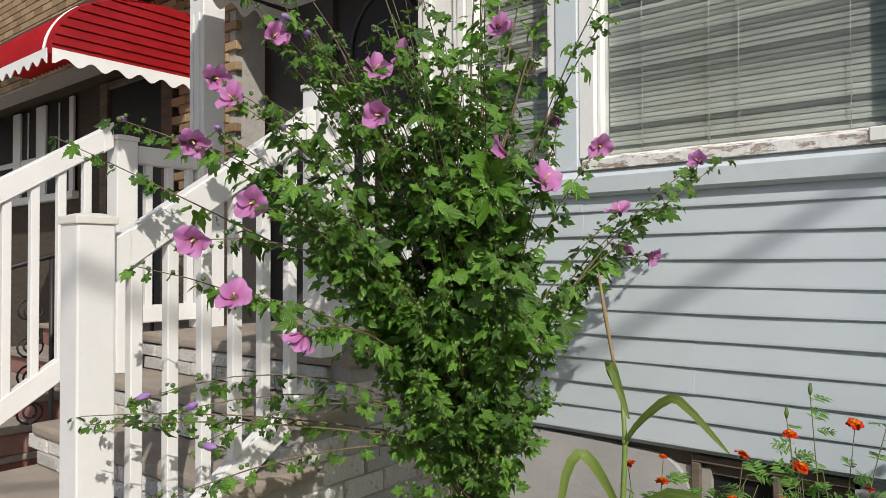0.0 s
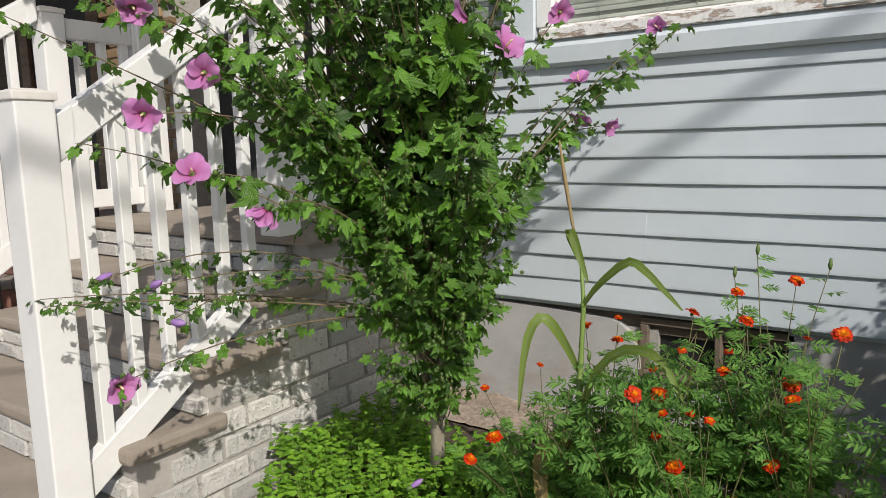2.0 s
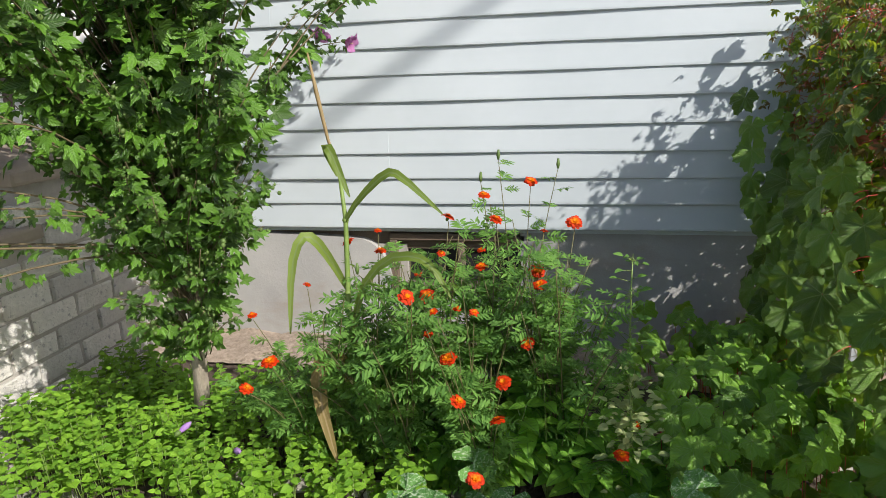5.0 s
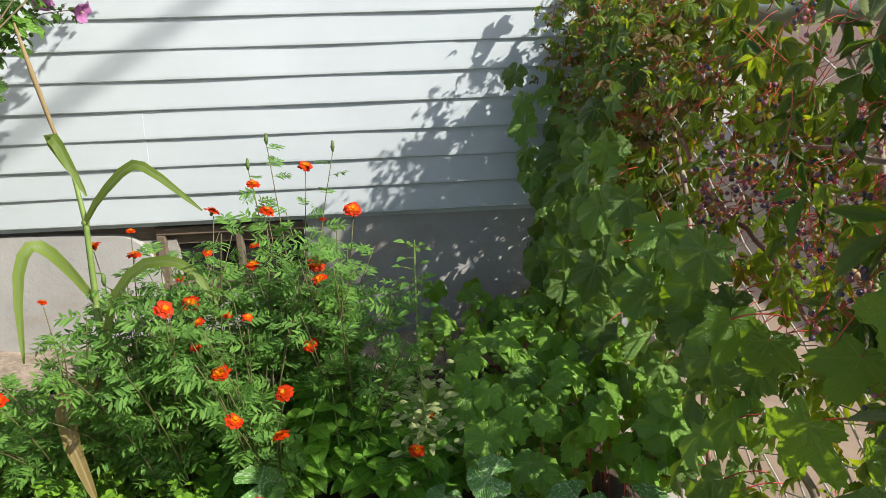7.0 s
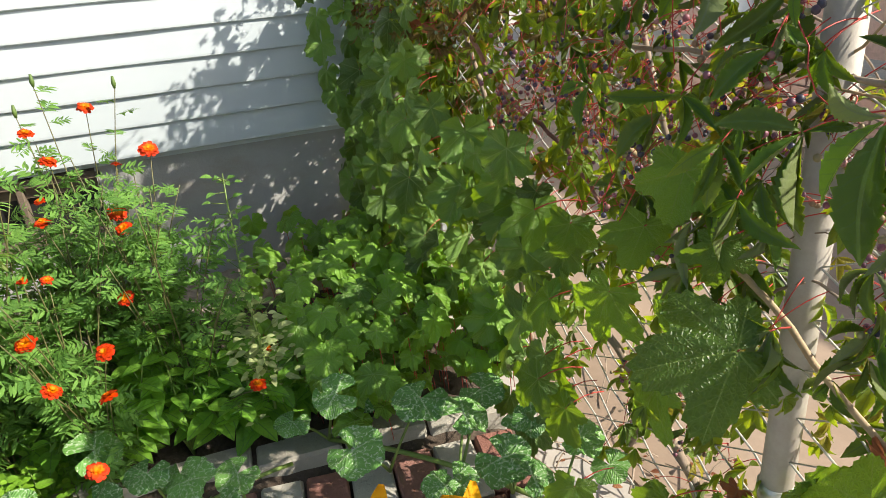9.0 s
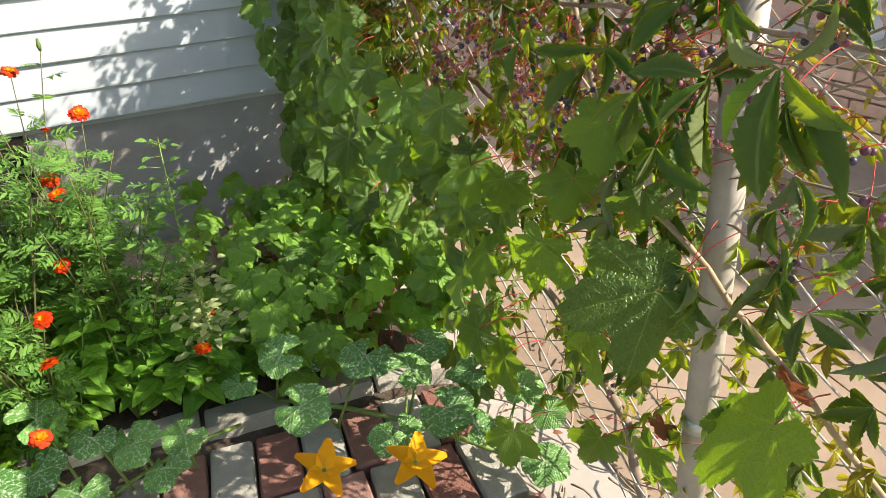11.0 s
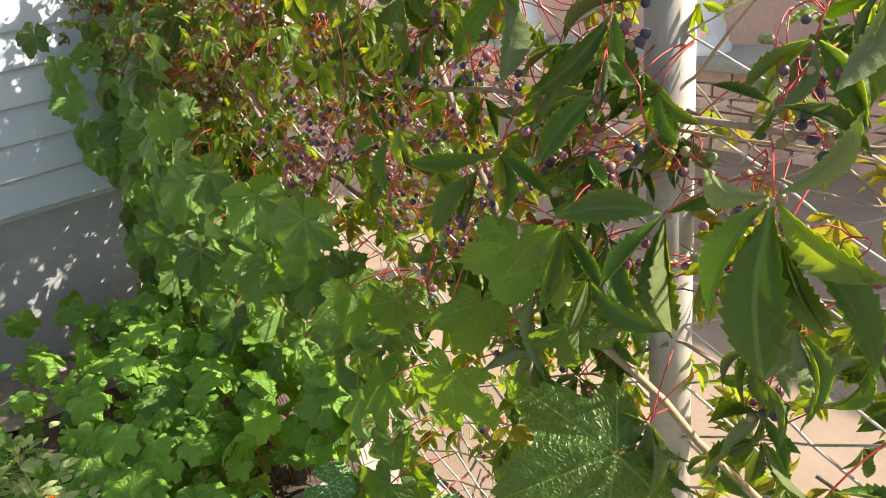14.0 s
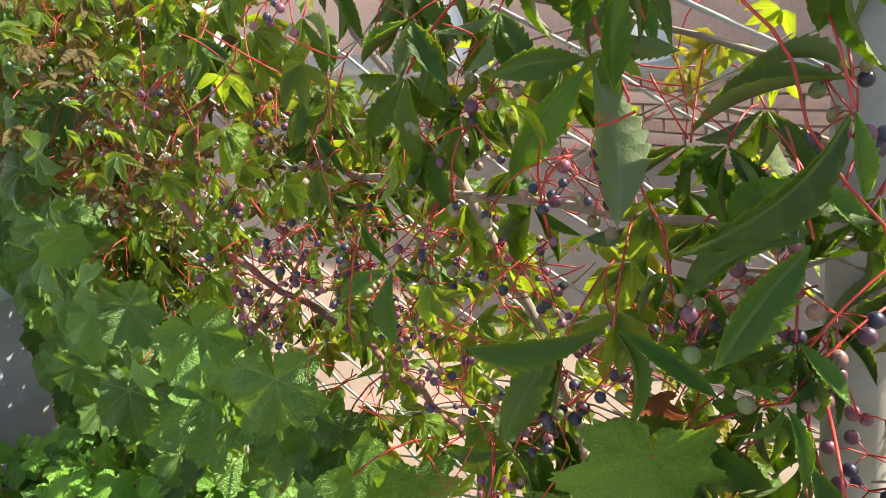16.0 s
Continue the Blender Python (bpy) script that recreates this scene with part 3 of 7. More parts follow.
def make_foundation():
    y = WALL_Y + 0.04
    base = tagged(part("foundation", boxed(-0.30, HOUSE_R, y, y + 0.25, -0.2, SIDE_Z - 0.001), M["stucco"], smooth=False), "rough grey stuccoed foundation below the siding", "foundation", kind="structure")
    # left stretch of stucco with a rounded broken edge beside the vent
    bm = bmesh.new()
    outline = [(-1.89, -0.2), (-0.80, -0.2), (-0.80, 0.18)]
    for i in range(9):
        a = i / 8 * math.pi / 2
        outline.append((-0.99 + 0.15 * math.cos(a), 0.25 + 0.20 * math.sin(a)))
    outline += [(-1.2, 0.462), (-1.5, 0.47), (-1.89, 0.473)]
    vs = [bm.verts.new((x, y - 0.012, z)) for x, z in outline]
    f = bm.faces.new(vs)
    g = bmesh.ops.extrude_face_region(bm, geom=[f])
    for v in g["geom"]:
        if isinstance(v, bmesh.types.BMVert):
            v.co.y += 0.2
    bmesh.ops.recalc_face_normals(bm, faces=bm.faces)
    part("stucco_coat", bm, M["stucco"], base, "thick stucco coat with a rounded broken edge")
    part("beam", boxed(-1.89, -0.28, y + 0.03, y + 0.2, 0.40, SIDE_Z - 0.001), M["wood_old"], base, "dark weathered sill timber")
    part("masonry", boxed(-1.0, -0.78, y + 0.02, y + 0.2, -0.1, 0.42), M["mortar"], base)
    part("lower_wall", boxed(-0.80, -0.28, y + 0.01, y + 0.2, -0.2, 0.235), M["stucco"], base)
    win = thing("basement_window", "small dark cellar window with a grey weathered timber frame", "window", (-0.55, y, 0.25))
    for nm, b in (("sill", (-0.85, -0.28, y - 0.015, y + 0.08, 0.225, 0.255)), ("jamb", (-0.85, -0.815, y, y + 0.08, 0.255, 0.44)), ("head", (-0.85, -0.28, y, y + 0.08, 0.44, 0.47)), ("jamb", (-0.56, -0.535, y + 0.005, y + 0.08, 0.255, 0.44))):
        part(nm, boxed(*b, 0.004), M["wood_old"], win)
    part("pane", boxed(-0.815, -0.28, y + 0.05, y + 0.055, 0.255, 0.44), M["dark"], win, "black dusty pane")
    for i in range(4):
        part("brick", boxed(-0.99 + 0.045 * i, -0.951 + 0.045 * i, y + 0.005, y + 0.1, 0.30 + 0.02 * (i % 2), 0.37, 0.004), M["tan_brick"], base)


def make_blind(name, label, x0, x1, z0, z1, y, cords):
    top = thing(name, label, "blind", ((x0 + x1) / 2, y, z0))
    me = bpy.data.meshes.new("slat")
    bm = bmesh.new()
    n = 6
    rows = []
    for x in (x0, x1):
        rows.append([bm.verts.new((x, -0.012 + 0.024 * i / n, 0.004 * math.sin(math.pi * i / n) + 0.010 * (i / n - 0.5))) for i in range(n + 1)])
    for i in range(n):
        bm.faces.new((rows[0][i], rows[1][i], rows[1][i + 1], rows[0][i + 1]))
    bmesh.ops.solidify(bm, geom=bm.faces[:], thickness=0.0008)
    bm.to_mesh(me)
    bm.free()
    me.materials.append(M["blind"])
    k = 0
    z = z0 + 0.02
    while z < z1:
        ob = new("slat", me)
        ob.parent = top
        ob.matrix_parent_inverse = top.matrix_world.inverted()
        ob.matrix_basis = pose(0, y, z, 50 + R.uniform(-0.35, 0.35), R.uniform(-0.03, 0.03), 0)
        z += 0.0212
        k += 1
    part("bottom_rail", boxed(x0, x1, y - 0.012, y + 0.012, z0 - 0.004, z0 + 0.012, 0.003), M["blind"], top)
    for cx in cords:
        tri = tube([(cx, y - 0.016, z0), (cx + 0.002, y - 0.017, (z0 + z1) / 2), (cx, y - 0.016, z1)], 0.0012, 5)
        tri_mesh("ladder_cord", tri, M["cord"], top)
    return top


def make_windows():
    y = WALL_Y
    # big window: x from -1.23, beside it a narrow sash window
    w = thing("window_1", "wide white-framed window with flaking sill paint", "window", (-0.6, y, 1.6), kind="structure")
    bm = bmesh.new()
    slanted_x(bm, -1.27, 0.02, [(y - 0.022, 1.588), (y - 0.022, 1.628), (y + 0.045, 1.652), (y + 0.16, 1.66), (y + 0.16, 1.588)])
    part("sill", bm, M["peel"], w, "timber sill with white paint flaking off")
    part("sill_end", boxed(-0.235, -0.11, y - 0.028, y + 0.04, 1.594, 1.642, 0.004), M["white"], w)
    part("jamb", boxed(-1.405, -1.30, y - 0.004, y + 0.12, 1.593, 2.72, 0.004), M["trim"], w)
    jamb = part("jamb", boxed(-1.30, -1.225, y + 0.008, y + 0.14, 1.64, 2.72, 0.006), M["white"], w)
    part("bead", boxed(-1.225, -1.205, y + 0.03, y + 0.12, 1.655, 2.72, 0.004), M["white"], jamb)
    part("jamb", boxed(-0.10, -0.02, y - 0.004, y + 0.14, 1.64, 2.72, 0.006), M["white"], w)
    part("head", boxed(-1.225, -0.10, y - 0.002, y + 0.14, 2.62, 2.72, 0.006), M["white"], w)
    pane = part("pane", boxed(-1.205, -0.10, y + 0.066, y + 0.070, 1.65, 2.62), M["glass"], w)
    pane.visible_shadow = False
    make_blind("venetian_blind", "closed grey-beige venetian blind behind a wide window", -1.20, -0.105, 1.665, 2.62, y + 0.10, (-1.05, -0.78, -0.67, -0.30))
    w2 = thing("window_2", "narrow white sash window beside the entrance", "window", (-1.64, y, 1.6), kind="structure")
    part("jamb", boxed(-1.89, -1.845, y + 0.0, y + 0.13, 1.593, 2.72, 0.005), M["white"], w2)
    part("jamb", boxed(-1.45, -1.408, y + 0.004, y + 0.13, 1.593, 2.72, 0.005), M["white"], w2)
    part("sash_rail", boxed(-1.845, -1.45, y + 0.02, y + 0.08, 2.06, 2.115, 0.005), M["white"], w2)
    part("sill", boxed(-1.89, -1.408, y - 0.02, y + 0.13, 1.593, 1.655, 0.006), M["white"], w2)
    part("head", boxed(-1.845, -1.45, y + 0.002, y + 0.13, 2.64, 2.72, 0.005), M["white"], w2)
    p2 = part("pane", boxed(-1.845, -1.45, y + 0.062, y + 0.066, 1.655, 2.64), M["glass"], w2)
    p2.visible_shadow = False
    make_blind("venetian_blind", "closed grey-beige venetian blind behind the narrow sash window", -1.84, -1.455, 1.665, 2.62, y + 0.095, (-1.75, -1.55))
    tagged(part("backdrop_room", boxed(-1.9, -0.03, y + 0.19, y + 0.22, 1.49, 2.72), M["dark"]), "dark room wall behind the window blinds", "wall", kind="structure")


def make_entry():
    y = WALL_Y
    trim = thing("trim_corner", "white painted panelled corner boards beside the front door", "trim", (-2.0, y, 0.85), kind="structure")
    part("board", boxed(-2.15, -1.892, y + 0.012, y + 0.034, 0.85, 3.2, 0.003), M["white"], trim)
    part("stile", boxed(-2.15, -2.105, y - 0.012, y + 0.012, 0.85, 3.2, 0.004), M["white"], trim)
    part("stile", boxed(-1.935, -1.892, y - 0.012, y + 0.012, 0.85, 3.2, 0.004), M["white"], trim)
    part("stile", boxed(-1.965, -1.938, y - 0.004, y + 0.012, 0.85, 3.2, 0.003), M["white"], trim)
    part("panel", boxed(-2.103, -1.968, y - 0.006, y + 0.012, 0.86, 1.80, 0.008), M["white"], trim)
    part("rail_moulding", boxed(-2.15, -1.892, y - 0.03, y + 0.0, 1.80, 1.86, 0.01), M["white"], trim)
    part("lower_panel", boxed(-1.89, -1.868, y - 0.01, y + 0.03, 0.62, 1.593, 0.003), M["white"], trim)
    bell = thing("video_doorbell", "black video doorbell in a teal-edged case on the trim board", "doorbell", (-2.045, y - 0.01, 1.94))
    case = part("case", boxed(-2.078, -2.012, y - 0.028, y + 0.006, 1.925, 2.065, 0.012, 3), M["bell_face"], bell, "dark teal case")
    part("face", boxed(-2.070, -2.020, y - 0.034, y - 0.026, 1.933, 2.058, 0.003), M["bell"], case)
    for zz, rr, nm in ((2.030, 0.016, "lens"), (1.965, 0.014, "button")):
        bm = bmesh.new()
        bmesh.ops.create_cone(bm, cap_ends=True, segments=20, radius1=rr, radius2=rr * 0.85, depth=0.008, matrix=pose(-2.045, y - 0.037, zz, 90, 0, 0))
        part(nm, bm, M["bell"], case)
    # recessed doorway
    side = tagged(part("wall_recess", boxed(-2.19, -2.15, y + 0.0, y + 0.62, 0.85, 3.2), M["white"]), "white side of the door recess", "wall", kind="structure")
    door = thing("door_1", "dark panelled front door with an arched light, in shade", "door", (-2.6, y + 0.6, 0.85), kind="structure")
    leaf = part("leaf", boxed(-3.42, -2.50, y + 0.58, y + 0.62, 0.86, 3.04, 0.006), M["door"], door)
    for i in range(2):
        part("panel", boxed(-3.34 + 0.40 * i, -3.00 + 0.40 * i, y + 0.565, y + 0.58, 1.0, 2.40, 0.012), M["door"], leaf)
    bm = bmesh.new()
    pts = [(-2.68, 2.54)] + [(-2.965 + 0.285 * math.cos(a), 2.56 + 0.36 * math.sin(a)) for a in np.linspace(0, math.pi, 14)] + [(-3.25, 2.54)]
    f = bm.faces.new([bm.verts.new((px, y + 0.572, pz)) for px, pz in pts])
    g = bmesh.ops.extrude_face_region(bm, geom=[f])
    for v in g["geom"]:
        if isinstance(v, bmesh.types.BMVert):
            v.co.y += 0.01
    bmesh.ops.recalc_face_normals(bm, faces=bm.faces)
    light = part("arched_light", bm, M["dark"], leaf)
    arch = [(-2.965 + 0.305 * math.cos(a), y + 0.565, 2.56 + 0.38 * math.sin(a)) for a in np.linspace(0, math.pi, 24)]
    tri_mesh("arch_moulding", tube(arch, 0.016, 6), M["entry_shade"], leaf)
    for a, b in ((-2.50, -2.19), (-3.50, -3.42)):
        part("door_frame", boxed(a, b, y + 0.54, y + 0.62, 0.86, 3.1, 0.005), M["entry_shade"], door)
    # wall, frames and ceiling carry the porch shade in their dark colour
    tagged(part("wall_entry", boxed(-4.12, -3.50, y + 0.57, y + 0.7, -0.12, 3.3), M["entry_shade"]), "plain wall beside the front door, porch shade put into its dark colour", "wall", kind="structure")
    tagged(part("ceiling", boxed(-4.10, -1.95, 2.44, y + 0.7, 3.10, 3.16), M["entry_shade"]), "shaded porch ceiling", "ceiling", kind="structure")


STEPS = [(0.58, 0.08), (0.87, 0.275), (1.14, 0.468), (1.41, 0.66), (1.66, 0.85)]


def make_stairs():
    x0, x1 = -3.42, -1.90
    stairs = thing("stoop", "front steps with brown slab treads and grey split-face stone sides", "steps", (-2.6, 1.6, -0.12), kind="structure")
    bm = bmesh.new()
    for i, (yf, zt) in enumerate(STEPS):
        yb = 2.49 if i < 4 else 3.0
        box(bm, x0, x1 - 0.006, yf + 0.045, yb, -0.12 if i == 0 else STEPS[i - 1][1] - 0.03, zt - 0.05)
    part("core", bm, M["mortar"], stairs)
    for i, (yf, zt) in enumerate(STEPS):
        yb = STEPS[i + 1][0] + 0.10 if i < 4 else 3.0
        bm = boxed(x0 - 0.02, x1 + 0.035, yf, yb, zt - 0.052, zt, 0.014, 2)
        for v in bm.verts:
            v.co += Vector((0.006 * noise.noise(v.co * 9), 0.006 * noise.noise(v.co * 7 + Vector((3, 0, 0))), 0.003 * noise.noise(v.co * 5)))
        part("tread_slab", bm, M["slab"], stairs, "brown cast stone slab")
    # stones of the side face
    ln, ht, gp = 0.205, 0.082, 0.011
    kinds = [brick_mesh("stone", ln, 0.05, ht, M["split"], 0.007, 0.0035, s) for s in range(6)]
    me_i = 0
    for r in range(10):
        z = -0.055 + r * (ht + gp)
        for c in range(11):
            y = 0.60 + (c + 0.5 * (r % 2)) * (ln + gp) + ln / 2
            lim = next((zt for yf, zt in reversed(STEPS) if y - ln * 0.30 > yf), -1)
            if z + ht / 2 > lim - 0.045 or y + ln / 2 > 2.52:
                continue
            ob = new("stone", kinds[me_i % 6])
            me_i += R.randint(1, 4)
            ob.parent = stairs
            ob.matrix_parent_inverse = stairs.matrix_world.inverted()
            ob.matrix_basis = Matrix.Translation((x1 - 0.022 + R.uniform(-0.004, 0.004), y, z)) @ pose(0, 0, 0, 0, 0, 90)
    # stones of the risers
    for i, (yf, zt) in enumerate(STEPS):
        z0 = -0.12 if i == 0 else STEPS[i - 1][1]
        for c in range(7):
            xx = x1 - 0.11 - c * (ln + gp)
            hh = (zt - 0.052 - z0 - 0.01)
            for r in range(2 if hh > 0.1 else 1):
                ob = new("stone", kinds[(c + i + r) % 6])
                ob.parent = stairs
                ob.matrix_parent_inverse = stairs.matrix_world.inverted()
                k = 2 if hh > 0.1 else 1
                ob.matrix_basis = Matrix.Translation((xx - 0.1 * (r % 2), yf + 0.035, z0 + (r + 0.5) * hh / k + 0.004)) @ Matrix.Diagonal((1, 1, hh / k / ht * 0.94, 1))


def post(name, label, x, y, z0, z1, w=0.108, group="stair railing posts"):
    h = w / 2
    top = thing(name, label, "post", (x, y, z0), group)
    part("shaft", boxed(x - h, x + h, y - h, y + h, z0, z1 - 0.03, 0.006, 2), M["vinyl"], top)
    bm = boxed(x - h - 0.006, x + h + 0.006, y - h - 0.006, y + h + 0.006, z1 - 0.032, z1 - 0.008, 0.004, 2)
    apex = [(x - h - 0.002, y - h - 0.002), (x + h + 0.002, y - h - 0.002), (x + h + 0.002, y + h + 0.002), (x - h - 0.002, y + h + 0.002)]
    vs = [bm.verts.new((px, py, z1 - 0.009)) for px, py in apex] + [bm.verts.new((x + (px - x) * 0.5, y + (py - y) * 0.5, z1)) for px, py in apex]
    for i in range(4):
        j = (i + 1) % 4
        bm.faces.new((vs[i], vs[j], vs[j + 4], vs[i + 4]))
    bm.faces.new(vs[4:])
    part("cap", bm, M["cap"], top, "slightly yellowed moulded cap")
    return top


def railing(label, x, ya, yb, za, slope, high=0.86, gap=0.118, thick=0.05, first=0.075):
    """A sloping or level vinyl rail: two bars and square balusters. za: underside of the bottom bar at ya."""
    rail = thing("railing", label, "railing", (x, ya, za), "porch railings")
    zb = za + slope * (yb - ya)
    bar = 0.115 if slope else 0.09
    part("bottom_bar", slanted(bmesh.new(), x - thick / 2, x + thick / 2, ya, yb, za, zb, bar, 0.004), M["vinyl"], rail)
    part("top_bar", slanted(bmesh.new(), x - thick / 2 - 0.006, x + thick / 2 + 0.006, ya, yb, za + high, zb + high, bar + 0.005, 0.006), M["vinyl"], rail)
    if slope:
        for yy, sg in ((ya, 1), (yb, -1)):
            part("bracket", slanted(bmesh.new(), x - thick / 2 - 0.010, x + thick / 2 + 0.010, min(yy, yy + sg * 0.05), max(yy, yy + sg * 0.05), za + high - 0.006 + slope * (min(yy, yy + sg * 0.05) - ya), za + high - 0.006 + slope * (max(yy, yy + sg * 0.05) - ya), bar + 0.016, 0.004), M["vinyl"], rail)
    y = ya + first
    while y < yb - 0.03:
        z = za + slope * (y - ya)
        part("baluster", boxed(x - 0.019, x + 0.019, y - 0.019, y + 0.019, z + bar * 0.8, z + high + 0.02, 0.003), M["vinyl"], rail)
        y += gap


def make_rails():
    xr, xl = -1.945, -3.40
    white = "white vinyl railing post with a moulded cap on the front steps"
    post("newel_post", white, xr, 0.715, 0.0, 1.35, 0.108)
    post("newel_post", white, xr, 1.60, 0.85, 1.90)
    post("newel_post", white, xl, 1.545, 0.66, 1.86)
    post("newel_post", white, xl, 0.64, 0.08, 1.33)
    railing("white vinyl stair railing with square balusters, dappled by leaf shadows", xr, 0.777, 1.54, 0.145, 0.683, 1.01)
    railing("white vinyl stair railing with square balusters, in sun", xl, 0.70, 1.485, 0.305, 0.64, 0.985)
    railing("level white vinyl porch railing with square balusters", xl, 1.605, 1.955, 0.90, 0.0, 0.82)
    railing("level white vinyl porch railing with square balusters", xr, 1.66, 2.438, 0.95, 0.0, 0.80)
    col = thing("porch_column", "square white porch column", "column", (xl, 2.03, 0.85))
    part("shaft", boxed(xl - 0.07, xl + 0.07, 1.96, 2.10, 0.85, 2.72, 0.006), M["white"], col)
    for s in (-1, 1):
        part("fillet", boxed(xl + s * 0.03 - 0.008, xl + s * 0.03 + 0.008, 1.952, 1.962, 1.0, 2.6, 0.003), M["white"], col)
    # scrolled iron railing of the next house
    iron = thing("iron_railing", "black wrought-iron railing with scrolls by the neighbouring steps", "railing", (-4.3, 1.6, -0.1))
    for yy in (0.95, 1.575, 2.2):
        tri_mesh("post", tube([(-4.3, yy, -0.1), (-4.3, yy, 1.05 + 0.3 * (yy - 0.95))], 0.014, 8), M["iron"], iron)
    tri_mesh("handrail", tube([(-4.3, 0.9, 1.05), (-4.3, 2.25, 1.46)], 0.016, 8), M["iron"], iron)
    for cell, y0 in enumerate((1.10, 1.46, 1.72, 2.04)):
        for k in range(4):
            z0 = 0.36 + 0.19 * k + 0.3 * (y0 - 1.46)
            for s in (-1, 1):
                sp = []
                for j in range(16):
                    a, r = 0.5 * j, 0.078 * (1 - j / 19)
                    sp.append((-4.3, y0 + s * (0.004 + r * math.sin(a)), z0 + (0.05 if k % 2 else -0.05) * (1 - r / 0.078) * 0.5 + r * 0.95 * math.cos(a) * (1 if k % 2 else -1)))
                tri_mesh("scroll", tube(sp, 0.0065, 6), M["iron"], iron)


def valance(p, q, waves, out, drop=0.045, amp=0.03):
    """A strip with a scalloped lower edge from p to q; out: its thickness as a vector."""
    p, q, out = Vector(p), Vector(q), Vector(out)
    bm = bmesh.new()
    rows = []
    for i in range(waves * 8 + 1):
        c = p.lerp(q, i / (waves * 8))
        low = drop + amp * math.cos(i / 8 * 2 * math.pi)
        rows.append([bm.verts.new(v) for v in (c + Vector((0, 0, 0.03)), c - Vector((0, 0, low)), c - Vector((0, 0, low)) + out, c + Vector((0, 0, 0.03)) + out)])
    for a, b in zip(rows, rows[1:]):
        for k in range(4):
            bm.faces.new((a[k], a[(k + 1) % 4], b[(k + 1) % 4], b[k]))
    bm.faces.new(rows[0])
    bm.faces.new(rows[-1][::-1])
    bmesh.ops.recalc_face_normals(bm, faces=bm.faces)
    return bm


CANOPY = (-3.2, -1.95, 0.9, 2.44, 2.66, 2.72)


def make_canopy():
    """The canopy over the porch steps, which shades the wall beside it."""
    xa, xb, y0, y1, z0, z1 = CANOPY
    top = thing("porch_canopy", "metal canopy with a scalloped valance over the porch steps", "canopy", ((xa + xb) / 2, y1, z1))
    n = 12
    for i in range(n):
        a, b = i / n, (i + 1) / n
        ya, yb2 = y0 + (y1 - y0) * a, y0 + (y1 - y0) * b + 0.02
        za, zb2 = z0 + (z1 - z0) * a, z0 + (z1 - z0) * b
        bm = bmesh.new()
        slanted_x(bm, xa, xb, [(ya, za), (yb2, zb2), (yb2, zb2 + 0.006), (ya, za + 0.006)])
        part("slat", bm, M["awn_white"], top)
    part("valance", valance((xa, y0, z0), (xb, y0, z0), 12, (0, -0.004, 0)), M["awn_white"], top, "scalloped valance in shade")
    part("valance", valance((xa, y0, z0), (xa, y1, z0), 10, (-0.004, 0, 0)), M["awn_white"], top, "scalloped valance in shade")


